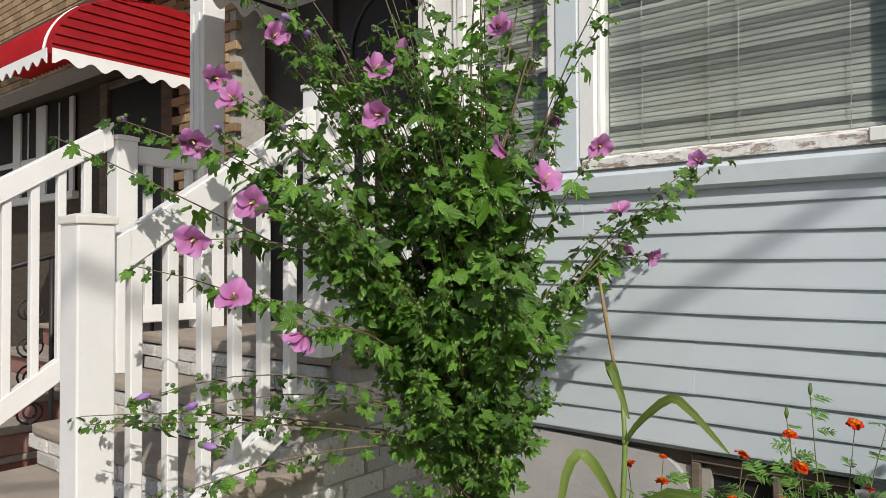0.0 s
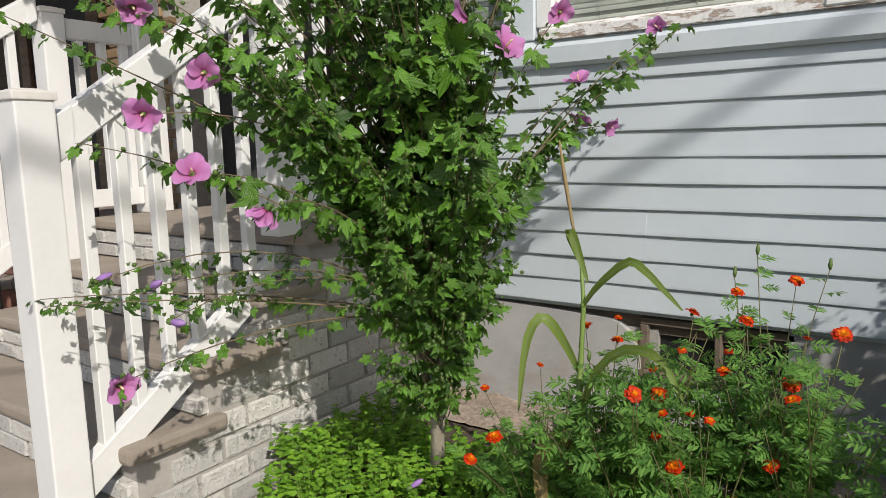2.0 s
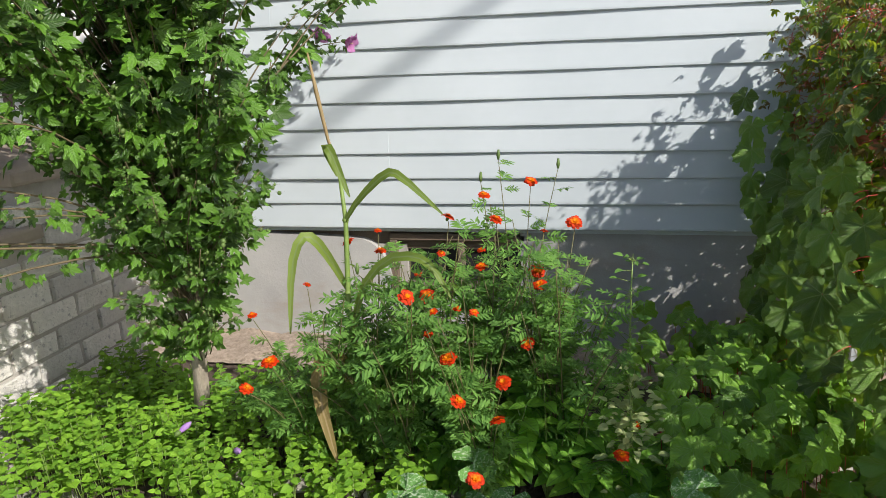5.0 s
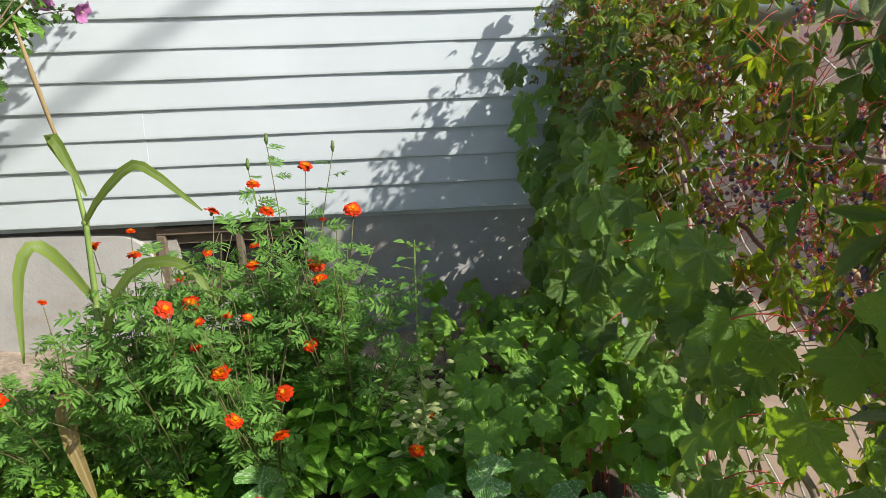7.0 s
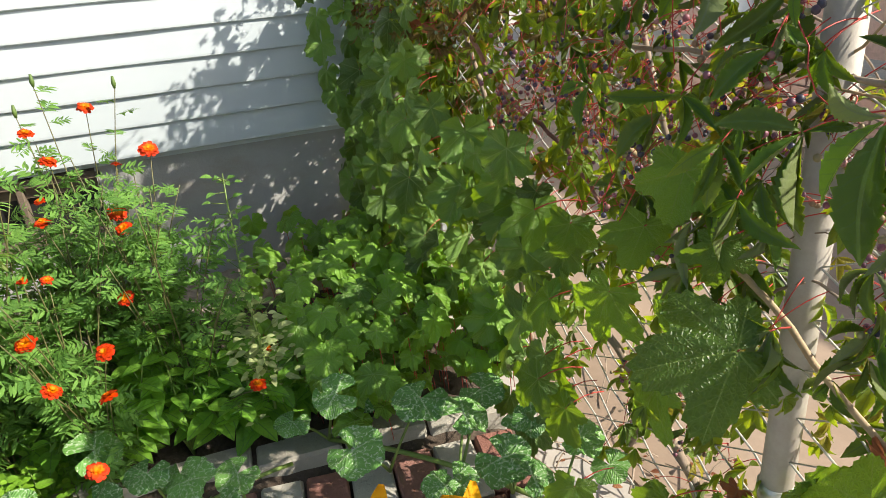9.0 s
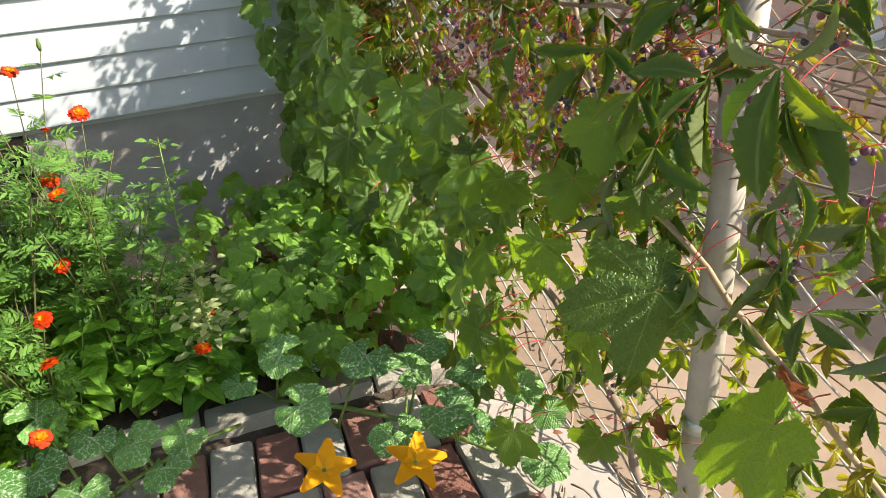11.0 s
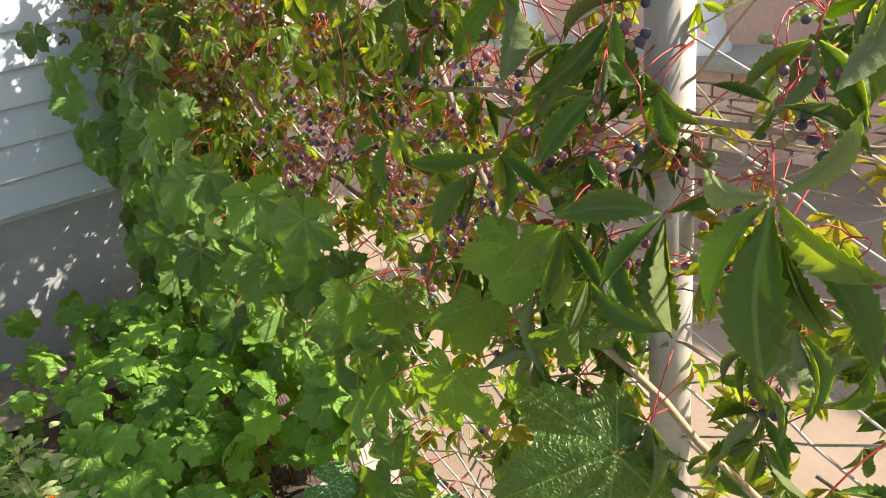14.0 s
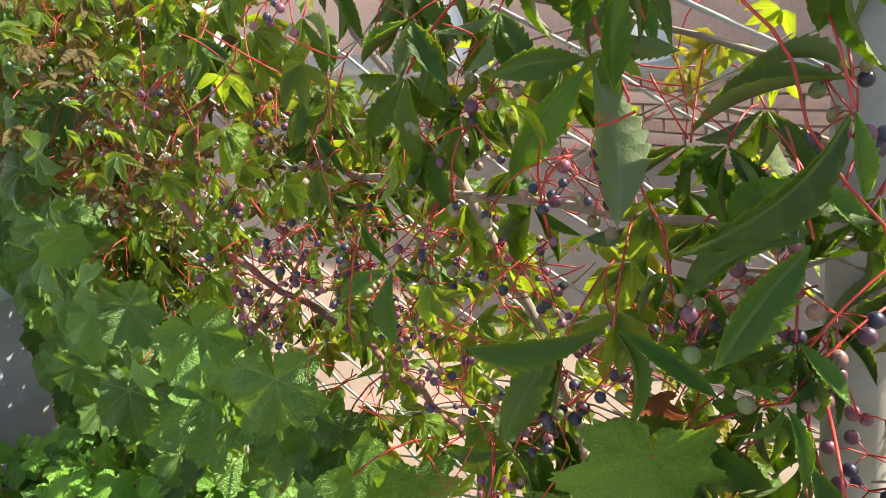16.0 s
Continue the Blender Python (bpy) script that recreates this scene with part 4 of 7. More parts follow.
def make_neighbour_left():
    yb, back = 2.65, 3.6
    bm = boxed(-4.80, -4.10, yb + 0.05, yb + 0.3, -0.12, 3.02)
    box(bm, -12.0, -4.10, yb + 0.05, yb + 0.3, 3.022, 5.5)
    wall = tagged(part("wall_neighbour", bm, M["mortar"]), "tan brick pier and upper wall of the neighbouring house", "wall", kind="structure")
    me = brick_mesh("brick", 0.20, 0.05, 0.060, M["tan_brick"], 0.004, 0.001, 3)
    brick_field(wall, me, "brick", (1, 0, 0), (0, 0, 1), (-4.90, yb + 0.05, 0.25), (0, 1, 0), 0.20, 0.060, 0.012, 4, 45, 0.003, lambda p: p.x < -4.15)
    # courses above the awning, too far to pick apart
    bm = bmesh.new()
    for r in range(20):
        for c in range(23):
            x, z = -9.6 + (c + 0.5 * (r % 2)) * 0.212, 3.07 + r * 0.072
            box(bm, x - 0.1, x + 0.1, yb + 0.025, yb + 0.06, z - 0.03, z + 0.03)
    ob = part("brick_courses", bm, M["tan_brick"], wall)
    ob["kind"] = "stuff"
    # the back wall's colour is darkened to hold the porch shade
    tagged(part("wall_porch", boxed(-14.0, -4.12, back + 0.03, back + 0.2, -0.12, 3.45), M["porch_dark"]), "back wall of the neighbouring porch, deep shade put into its dark brown", "wall", kind="structure")
    # ceiling and unseen end wall, added to keep sky light out of the porch
    tagged(part("ceiling_porch", boxed(-14.0, -4.12, yb - 0.25, back + 0.03, 3.30, 3.36), M["porch_dark"]), "porch ceiling of the neighbouring house, added dark to cut sky light", "ceiling", kind="structure")
    tagged(part("wall_light_block", boxed(-14.1, -14.0, 1.6, back + 0.2, -0.12, 3.45), M["porch_dark"]), "unseen dark side wall added to cut sky light on the neighbouring porch", "wall", kind="structure")
    door = thing("door_2", "dark shaded doorway with a grey-brown frame under a red awning", "door", (-7.22, back, 0), kind="structure")
    part("leaf", boxed(-7.80, -6.64, back + 0.01, back + 0.028, 0.7, 3.18), M["dark"], door)
    for a, b in ((-7.97, -7.80), (-6.64, -6.43)):
        part("frame", boxed(a, b, back - 0.03, back + 0.028, 0.7, 3.25, 0.004), M["wood_old"], door)
    part("frame", boxed(-7.80, -6.64, back - 0.025, back + 0.028, 3.18, 3.25, 0.004), M["wood_old"], door)
    win = thing("window_3", "row of white sash windows on the shaded neighbouring porch", "window", (-9.8, back, 2.0), kind="structure")
    part("pane", boxed(-11.2, -8.66, back + 0.005, back + 0.02, 2.09, 3.24), M["dark"], win)
    for x, w in ((-11.2, 0.14), (-10.48, 0.24), (-9.72, 0.28), (-8.76, 0.11)):
        part("mullion", boxed(x, x + w, back - 0.03, back + 0.004, 2.09, 3.24, 0.006), M["white"], win)
    for x in (-10.04, -9.10):
        part("glazing_bar", boxed(x, x + 0.025, back - 0.01, back + 0.004, 2.1, 3.22, 0.003), M["white"], win)
    part("meeting_rail", boxed(-11.2, -8.66, back - 0.012, back + 0.004, 2.53, 2.60, 0.004), M["white"], win)
    part("sill", boxed(-11.25, -8.60, back - 0.06, back + 0.03, 2.0, 2.09, 0.006), M["white"], win)
    # barrel awning
    aw = thing("awning", "red ribbed metal awning with a scalloped white valance over a doorway", "awning", (-5.3, 1.7, 2.5))
    xa, xb, y0, y1, zb, zt = -7.4, -4.55, 1.66, yb - 0.01, 2.53, 3.04
    n = 16
    prof = []
    for i in range(n + 1):
        a = i / n * math.pi / 2
        prof.append((y0 + (y1 - y0) * (1 - math.cos(a)) * 0.75 if i < n else y1, zb + (zt - zb) * math.sin(a)))
    bm = bmesh.new()
    cols = 60
    rows = []
    for j in range(cols + 1):
        x = xa + (xb - xa) * j / cols
        rib = 0.012 if j % 2 else -0.004
        rows.append([bm.verts.new((x, py - rib, pz + rib)) for py, pz in prof])
    for a, b in zip(rows, rows[1:]):
        for i in range(n):
            bm.faces.new((a[i], b[i], b[i + 1], a[i + 1]))
    bmesh.ops.solidify(bm, geom=bm.faces[:], thickness=0.004)
    cover = part("cover", bm, M["red_metal"], aw)
    steps, lip = 8, 0.012

    def front(z):
        k = min(1.0, (z - zb) / (zt - zb))
        return y0 + (y1 - y0) * (1 - math.cos(math.asin(k))) * 0.75

    for k in range(steps):
        za, zc = zb + (zt - zb) * k / steps, zb + (zt - zb) * (k + 1) / steps
        bm = bmesh.new()
        q = [bm.verts.new(v) for v in ((xb + lip, front(za), za), (xb + lip, y1, za), (xb, y1, zc), (xb, front(zc), zc), (xb, front(za), za), (xb, y1, za))]
        bm.faces.new(q[:4])
        bm.faces.new((q[4], q[0], q[1], q[5]))
        bmesh.ops.solidify(bm, geom=bm.faces[:], thickness=0.003)
        side_panel = part("side_panel", bm, M["red_metal"], aw, "bright red lapped side panel")
    part("valance", valance((xb + 0.018, y0, zb), (xb + 0.018, y1, zb), 6, (0.005, 0, 0), 0.045, 0.022), M["awn_white"], side_panel, "white scalloped valance")
    part("valance", valance((xa, y0 - 0.02, zb), (xb, y0 - 0.02, zb), 20, (0, -0.005, 0), 0.045, 0.022), M["awn_white"], cover, "white scalloped valance")
    arc = [(xb - 0.09, py - 0.008, pz + 0.008) for py, pz in prof[:9]]
    tri_mesh("edge_strip", tube(arc, 0.010, 6), M["awn_white"], cover, "white edge strip")
    # red brick steps with tan treads
    for i in range(5):
        y, z = 1.0 + i * 0.3, 0.05 + 0.17 * i
        st = thing("neighbour_step", "red brick step with a tan stone tread at the neighbouring entrance", "step", (-5.3, y, z - 0.17), "neighbour steps")
        part("riser", boxed(-6.0, -4.6, y, back - 0.1, z - 0.17, z - 0.04, 0.006), M["paver"], st)
        part("tread", boxed(-6.02, -4.58, y - 0.03, back - 0.1, z - 0.04, z, 0.008), M["slab"], st)


FENCE_LINE = 0.86


def make_beyond():
    lane = tagged(part("pavement", boxed(FENCE_LINE, 3.25, -9.0, 12.0, -0.115, -0.108), M["lane"]), "sunlit pinkish-tan concrete walk beyond the fence", "pavement", kind="structure")
    # low brick wall with a stone cap beyond the fence, and the house behind it
    x = 3.25
    wall = tagged(part("wall_low", boxed(x + 0.02, x + 0.25, -3.0, 6.0, -0.12, 0.30), M["mortar"]), "low pink brick porch wall of the house next door", "wall", kind="structure")
    me = brick_mesh("brick", 0.20, 0.05, 0.058, M["pink_brick"], 0.004, 0.001, 5)
    brick_field(wall, me, "brick", (0, 1, 0), (0, 0, 1), (x + 0.02, 0.4, -0.115), (1, 0, 0), 0.20, 0.058, 0.010, 17, 6)
    part("capstone", boxed(x - 0.05, x + 0.32, -3.0, 6.0, 0.292, 0.35, 0.012, 2), M["paver_grey"], wall, "weathered stone cap")
    far = tagged(part("wall_next_house", boxed(x + 1.6, x + 1.8, -3.0, 9.0, -0.12, 2.8), M["pink_brick"]), "pink brick side wall of the house next door", "wall", kind="structure")
    for yy in (0.9, 2.2, 3.5):
        c = thing("porch_column", "white turned porch column base on a low brick wall", "column", (x + 0.13, yy, 0.35), "columns on the low wall")
        bm = bmesh.new()
        prof = [(0.0, 0.115), (0.03, 0.115), (0.04, 0.10), (0.07, 0.10), (0.09, 0.082), (0.12, 0.088), (0.16, 0.072), (1.9, 0.065)]
        rings = []
        for h, r in prof:
            rings.append([bm.verts.new((x + 0.13 + r * math.cos(a), yy + r * math.sin(a), 0.35 + h)) for a in np.linspace(0, 2 * math.pi, 20, endpoint=False)])
        for a, b in zip(rings, rings[1:]):
            for i in range(20):
                bm.faces.new((a[i], a[(i + 1) % 20], b[(i + 1) % 20], b[i]))
        part("shaft", bm, M["white"], c, smooth=True)


make_ground()
make_house_wall()
make_foundation()
make_windows()
make_entry()
make_stairs()
make_rails()
make_neighbour_left()
make_canopy()
make_beyond()
cable = [(5.41 + 0.56 * s, -2.02 + 0.83 * s, 7.0) for s in range(-9, 10)]
for s in (-9, 9):
    px, py = 5.41 + 0.56 * s, -2.02 + 0.83 * s
    pole = thing("utility_pole", "tall weathered wooden utility pole carrying a cable", "pole", (px, py, -0.12), "poles of the cable")
    tri_mesh("shaft", tube([(px, py, -0.12), (px, py, 3.5), (px, py, 7.4)], [0.14, 0.12, 0.10], 14), M["wood_old"], pole)
    part("crossarm", boxed(px - 0.6, px + 0.6, py - 0.05, py + 0.05, 6.86, 6.976, 0.01), M["wood_old"], pole)
tagged(tri_mesh("overhead_cable", tube(cable, 0.022, 8), M["iron"]), "black utility cable strung high over the fence", "cable")


# ---------- chain-link fence ----------
FENCE_X = 0.785


def make_fence():
    fence = thing("chain_link_fence", "galvanised chain-link fence with pipe rails, overgrown with vines", "fence", (FENCE_X, 0.5, -0.12))
    for y in (-1.9, 0.5, 2.41):
        pole = tri_mesh("post", tube([(FENCE_X, y, -0.12), (FENCE_X + 0.003, y, 0.5), (FENCE_X, y, 1.19)], 0.025, 18), M["post_paint"], fence, "weathered grey-painted steel post")
        bm = bmesh.new()
        bmesh.ops.create_uvsphere(bm, u_segments=16, v_segments=8, radius=0.029, matrix=Matrix.Translation((FENCE_X, y, 1.19)) @ Matrix.Diagonal((1, 1, 0.7, 1)))
        part("post_cap", bm, M["galv"], pole, smooth=True)
        for z in (0.28, 1.10):
            tri_mesh("band", tube([(FENCE_X, y, z - 0.011), (FENCE_X, y, z + 0.011)], 0.0275, 18), M["galv"], pole)
    tri_mesh("top_rail", tube([(FENCE_X, -1.9, 1.142), (FENCE_X, 0.5, 1.146), (FENCE_X, 2.41, 1.146)], 0.021, 14), M["galv"], fence, "weathered top pipe")
    # woven wires: zigzags hooked into each other
    pieces = []
    pitch, rise, z0, z1 = 0.078, 0.041, -0.06, 1.12
    n = int((z1 - z0) / rise)
    for k in range(47):
        y = -1.2 + k * pitch
        path = [(FENCE_X + 0.004 * (1 if i % 2 else -1), y + pitch * 0.5 * (1 if (i + k) % 2 else -1), z0 + rise * i) for i in range(n + 1)]
        pieces.append(tube(path, 0.0025, 5))
    tri_mesh("mesh_wire", merge(pieces), M["wire"], fence, "woven diamond wire mesh", kind="stuff")
    return fence


make_fence()


# ---------- plants: materials and leaf shapes ----------
L = {
    "shrub": leaf_material("hibiscus leaf", (0.007, 0.028, 0.004), (0.100, 0.232, 0.022), (0.22, 0.46, 0.03), (0.11, 0.20, 0.05), "palmate", 0.34, thru=0.12, spec=0.42),
    "grape": leaf_material("grape leaf", (0.012, 0.040, 0.008), (0.140, 0.270, 0.050), (0.44, 0.68, 0.03), (0.26, 0.35, 0.13), "palmate", 0.34, thru=0.13, spec=0.42, net=0.08),
    # creeper leaf again, with the curtain's inner shade put into its colour
    "inner": leaf_material("shade-darkened creeper leaf", (0.014, 0.036, 0.008), (0.070, 0.120, 0.022), (0.40, 0.46, 0.02), (0.10, 0.15, 0.04), "pinnate", 0.5, thru=0.22),
    "grape_near": leaf_material("large grape leaf", (0.018, 0.058, 0.009), (0.076, 0.176, 0.025), (0.40, 0.64, 0.02), (0.22, 0.32, 0.07), "palmate", 0.36, thru=0.32, spec=0.42, net=0.12),
    # brighter copy of the grape leaf; sun on the low leaves is put into colour
    "grape_low": leaf_material("sun-brightened grape leaf", (0.018, 0.066, 0.009), (0.165, 0.330, 0.034), (0.46, 0.80, 0.03), (0.28, 0.40, 0.12), "palmate", 0.40, thru=0.24, spec=0.4),
    "autumn": leaf_material("bronzed creeper leaf", (0.055, 0.045, 0.014), (0.15, 0.105, 0.035), (0.34, 0.24, 0.03), (0.16, 0.12, 0.05), "pinnate", 0.5, thru=0.3),
    "creeper": leaf_material("creeper leaf", (0.018, 0.048, 0.006), (0.105, 0.185, 0.018), (0.56, 0.68, 0.02), (0.17, 0.26, 0.04), "pinnate", 0.34, thru=0.36, spec=0.4),
    "creeper_near": leaf_material("dark creeper leaf", (0.018, 0.054, 0.008), (0.102, 0.205, 0.026), (0.50, 0.72, 0.02), (0.15, 0.25, 0.05), "pinnate", 0.36, thru=0.38, spec=0.32),
    "creeper_old": leaf_material("ageing creeper leaf", (0.10, 0.12, 0.015), (0.26, 0.22, 0.03), (0.52, 0.46, 0.03), (0.20, 0.17, 0.05), "pinnate", 0.5, (0.10, 0.06, 0.02)),
    "creeper_under": leaf_material("creeper leaf underside", (0.10, 0.135, 0.050), (0.18, 0.22, 0.09), (0.40, 0.52, 0.04), (0.20, 0.24, 0.11), "pinnate", 0.6, thru=0.3),
    "rust": leaf_material("dried leaf", (0.16, 0.055, 0.028), (0.30, 0.14, 0.07), (0.45, 0.13, 0.05), (0.22, 0.12, 0.06), "pinnate", 0.7),
    "pumpkin": leaf_material("squash leaf", (0.042, 0.140, 0.032), (0.130, 0.300, 0.065), (0.18, 0.38, 0.07), (0.26, 0.40, 0.19), "palmate", 0.46, pale=(0.50, 0.60, 0.42), thru=0.2),
    "mint": leaf_material("mint leaf", (0.100, 0.255, 0.020), (0.235, 0.450, 0.036), (0.22, 0.38, 0.03), (0.15, 0.25, 0.05), "pinnate", 0.5),
    "marigold": leaf_material("marigold leaf", (0.050, 0.145, 0.026), (0.165, 0.335, 0.066), (0.24, 0.40, 0.04), None, "pinnate", 0.5),
    "basil": leaf_material("broad garden leaf", (0.085, 0.240, 0.026), (0.24, 0.48, 0.060), (0.34, 0.66, 0.05), (0.10, 0.22, 0.06), "pinnate", 0.36),
    "pale": leaf_material("pale weed leaf", (0.28, 0.36, 0.13), (0.52, 0.58, 0.27), (0.55, 0.62, 0.20), (0.46, 0.52, 0.28), "pinnate", 0.6),
    "corn": leaf_material("maize leaf", (0.125, 0.195, 0.030), (0.20, 0.28, 0.055), (0.24, 0.32, 0.06), (0.20, 0.26, 0.11), "pinnate", 0.45),
    "corn_dry": leaf_material("dry maize leaf", (0.22, 0.17, 0.055), (0.36, 0.26, 0.12), (0.42, 0.30, 0.10), (0.4, 0.3, 0.16), "pinnate", 0.6),
    "petal": petal_material("mauve petal", (0.24, 0.006, 0.05), (0.56, 0.19, 0.44), (0.60, 0.27, 0.56), 0.34, (0.12, 0.30, 1.0)),
    "bud": petal_material("furled lavender petal", (0.30, 0.13, 0.42), (0.36, 0.20, 0.52), (0.42, 0.26, 0.56), 0.25),
    "stamen": plain("cream stamen", (0.62, 0.50, 0.25), (0.75, 0.66, 0.40), 40.0, 0.7),
    "calyx": plain("green calyx", (0.055, 0.105, 0.020), (0.115, 0.185, 0.040), 30.0, 0.6),
    "mari_out": petal_material("marigold outer petal", (0.65, 0.14, 0.001), (0.56, 0.055, 0.001), (0.40, 0.014, 0.001), 0.08, (0.1, 0.45, 1.0)),
    "mari_in": petal_material("marigold inner petal", (0.75, 0.26, 0.002), (0.74, 0.20, 0.001), (0.64, 0.10, 0.001), 0.08, (0.1, 0.5, 1.0)),
    "squash_petal": petal_material("squash blossom petal", (0.80, 0.44, 0.02), (0.85, 0.42, 0.012), (0.82, 0.33, 0.008), 0.35),
    "red_stem": plain("red vine stem", (0.29, 0.024, 0.019), (0.55, 0.060, 0.046), 30.0, 0.45, 0.1),
    "cane": plain("purple-brown cane", (0.15, 0.055, 0.045), (0.28, 0.13, 0.09), 25.0, 0.6, 0.3),
    "tan_cane": plain("tan cane", (0.30, 0.21, 0.12), (0.46, 0.34, 0.21), 25.0, 0.7, 0.4),
    "green_stem": plain("green stem", (0.10, 0.17, 0.035), (0.19, 0.27, 0.06), 25.0, 0.55, 0.1),
    "red_green": plain("green-brown stalk", (0.075, 0.075, 0.025), (0.14, 0.13, 0.045), 25.0, 0.6),
    "wood_cane": plain("grey woody cane", (0.20, 0.15, 0.11), (0.34, 0.27, 0.21), 30.0, 0.85, 0.5),
}


def berry_material():
    g = Graph("creeper berry")
    r = g.math("FRACT", g.math("ADD", g.n("ShaderNodeNewGeometry").outputs["Random Per Island"], g.n("ShaderNodeObjectInfo").outputs["Random"]))
    col = g.ramp(r, [(0.0, (0.008, 0.010, 0.03)), (0.26, (0.014, 0.014, 0.04)), (0.32, (0.08, 0.018, 0.045)), (0.58, (0.22, 0.055, 0.085)), (0.66, (0.26, 0.15, 0.09)), (1.0, (0.12, 0.19, 0.04))])
    bloom = g.noise(90.0, 3.0)
    col = g.mix(g.math("MULTIPLY", bloom, 0.16), col, (0.34, 0.30, 0.34))
    g.bump(bloom, 0.1, 0.001)
    return g.done(col, 0.45)


def green_berry_material():
    g = Graph("unripe berry")
    r = g.n("ShaderNodeNewGeometry").outputs["Random Per Island"]
    col = g.ramp(r, [(0.0, (0.12, 0.19, 0.09)), (0.7, (0.20, 0.27, 0.14)), (0.85, (0.24, 0.14, 0.12)), (1.0, (0.14, 0.06, 0.10))])
    return g.done(g.mix(g.math("MULTIPLY", g.noise(90.0), 0.3), col, (0.32, 0.34, 0.28)), 0.5)


L["berry"] = berry_material()
L["green_berry"] = green_berry_material()

SHRUB_LOBES = [(0, 1.0, 27), (46, 0.66, 25), (-46, 0.66, 25), (105, 0.24, 40), (-105, 0.24, 40)]
GRAPE_LOBES = [(0, 1.0, 36), (54, 0.86, 31), (-54, 0.86, 31), (108, 0.44, 34), (-108, 0.44, 34)]
SQUASH_LOBES = [(0, 1.0, 55), (68, 0.97, 48), (-68, 0.97, 48), (135, 0.9, 40), (-135, 0.9, 40)]
T_SHRUB = [palm(SHRUB_LOBES, 0.26, 30, 0.07, c, s, 0.80, 0.92, fold=f) for s, c, f in ((1, 0.30, 0.35), (2, 0.65, 0.5), (3, -0.15, 0.2))]
T_GRAPE = [palm(GRAPE_LOBES, d, 76, 0.042, c, s, 0.95, rings=(0.3, 0.62, 0.86, 1.0), fold=0.34) for s, d, c in ((1, 0.22, 0.22), (4, 0.06, 0.50), (7, 0.16, 0.75), (9, 0.26, 0.35))]
T_VINE = [palm(GRAPE_LOBES, d, 44, 0.05, c, s, 0.93, w, rings=(0.4, 0.75, 1.0), fold=0.85) for s, d, c, w in ((11, 0.50, 0.30, 0.9), (14, 0.42, 0.62, 0.82), (17, 0.46, -0.15, 0.9), (19, 0.55, 0.80, 0.78))]
T_GRAPE_LOW = [palm(GRAPE_LOBES, 0.45, 30, 0.05, 0.42, s, 0.92, fold=0.36) for s in (2, 5)]
T_SQUASH = [palm(SQUASH_LOBES, 0.70, 48, 0.018, 0.20, s, 0.90, rings=(0.35, 0.7, 1.0), fold=0.3) for s in (1, 3)]
T_LANCE = blade(18, lambda t: 0.20 * math.sin(math.pi * min(1, t ** 1.25)) ** 0.9 + 0.006, 0.42, 0.42, teeth=1)
T_NEAR = [blade(22, lambda t: 0.205 * math.sin(math.pi * min(1, t ** 1.25)) ** 0.9 + 0.006, c, f, teeth=1, bow=b) for c, f, b in ((0.30, 0.40, 0.06), (0.60, 0.75, -0.07), (0.45, 0.55, 0.10), (0.15, 0.90, -0.04))]
T_LANCE_LOW = blade(6, lambda t: 0.215 * math.sin(math.pi * min(1, t ** 1.15)) ** 0.9 + 0.004, 0.40, 0.34, teeth=1)
T_OVATE = blade(5, lambda t: 0.36 * math.sin(math.pi * min(1, t ** 0.75)) ** 0.8 + 0.004, 0.18, 0.12)
T_BASIL = blade(7, lambda t: 0.30 * math.sin(math.pi * min(1, t ** 0.8)) ** 0.85 + 0.004, 0.30, 0.16)


def place(template, pos, tip, nrm, size):
    return spread_out(template, [pos], [tip], [nrm], [size])


def palmate_leaf(lens, seed, low=False):
    """Creeper leaf: five drooping toothed leaflets from one point."""
    rr = random.Random(seed)
    out = []
    for deg, ln in zip((0, 27, -27, 62, -62), lens):
        a = radians(deg + rr.uniform(-9, 9))
        tip = (math.sin(a), math.cos(a), rr.uniform(-0.35, 0.45))
        nrm = (rr.uniform(-0.7, 0.7), rr.uniform(-0.3, 0.3), 1.0)
        st = (math.sin(a) * 0.05, math.cos(a) * 0.05, 0)
        out.append(place(T_LANCE_LOW if low else T_LANCE, st, tip, nrm, ln))
    return merge(out)


def two_sided(piece, gap=0.010):
    """The leaf with a pale lower skin close under its upper one; gives arrays and slots."""
    v, f, u = piece
    skin = v.copy()
    skin[:, 2] -= gap
    return merge([piece, (skin, f[:, ::-1], u)]), [0] * len(f) + [1] * len(f)


T_PALM = [palmate_leaf((1.0, 0.95, 0.92, 0.72, 0.7), s) for s in (1, 2, 3, 4)]
T_PALM_LOW = [palmate_leaf((1.0, 0.95, 0.92, 0.7, 0.72), s, True) for s in (5, 6)]


def frond():
    """Feathery marigold leaf: narrow leaflets in pairs along a midrib."""
    out = []
    slim = blade(3, lambda t: 0.135 * math.sin(math.pi * min(1, t ** 0.9 + 0.02)) + 0.010, 0.15, 0.1)
    for i in range(5):
        t = 0.2 + 0.155 * i
        for s in (-1, 1):
            out.append(place(slim, (0, t, -0.12 * t * t), (s * 0.85, 0.45 + 0.18 * math.sin(i * 2.1 + s), 0.14 * math.sin(i * 3.3 + s)), (0.25 * s, 0.2 * math.sin(i * 1.7), 1), 0.46 * (1.1 - 0.5 * abs(t - 0.5))))
    out.append(place(slim, (0, 0.92, -0.1), (0, 1, -0.1), (0, 0, 1), 0.26))
    out.append(tube([(0, 0, 0), (0, 0.5, -0.03), (0, 0.95, -0.11)], 0.010, 3))
    return merge(out)


T_FROND = frond()


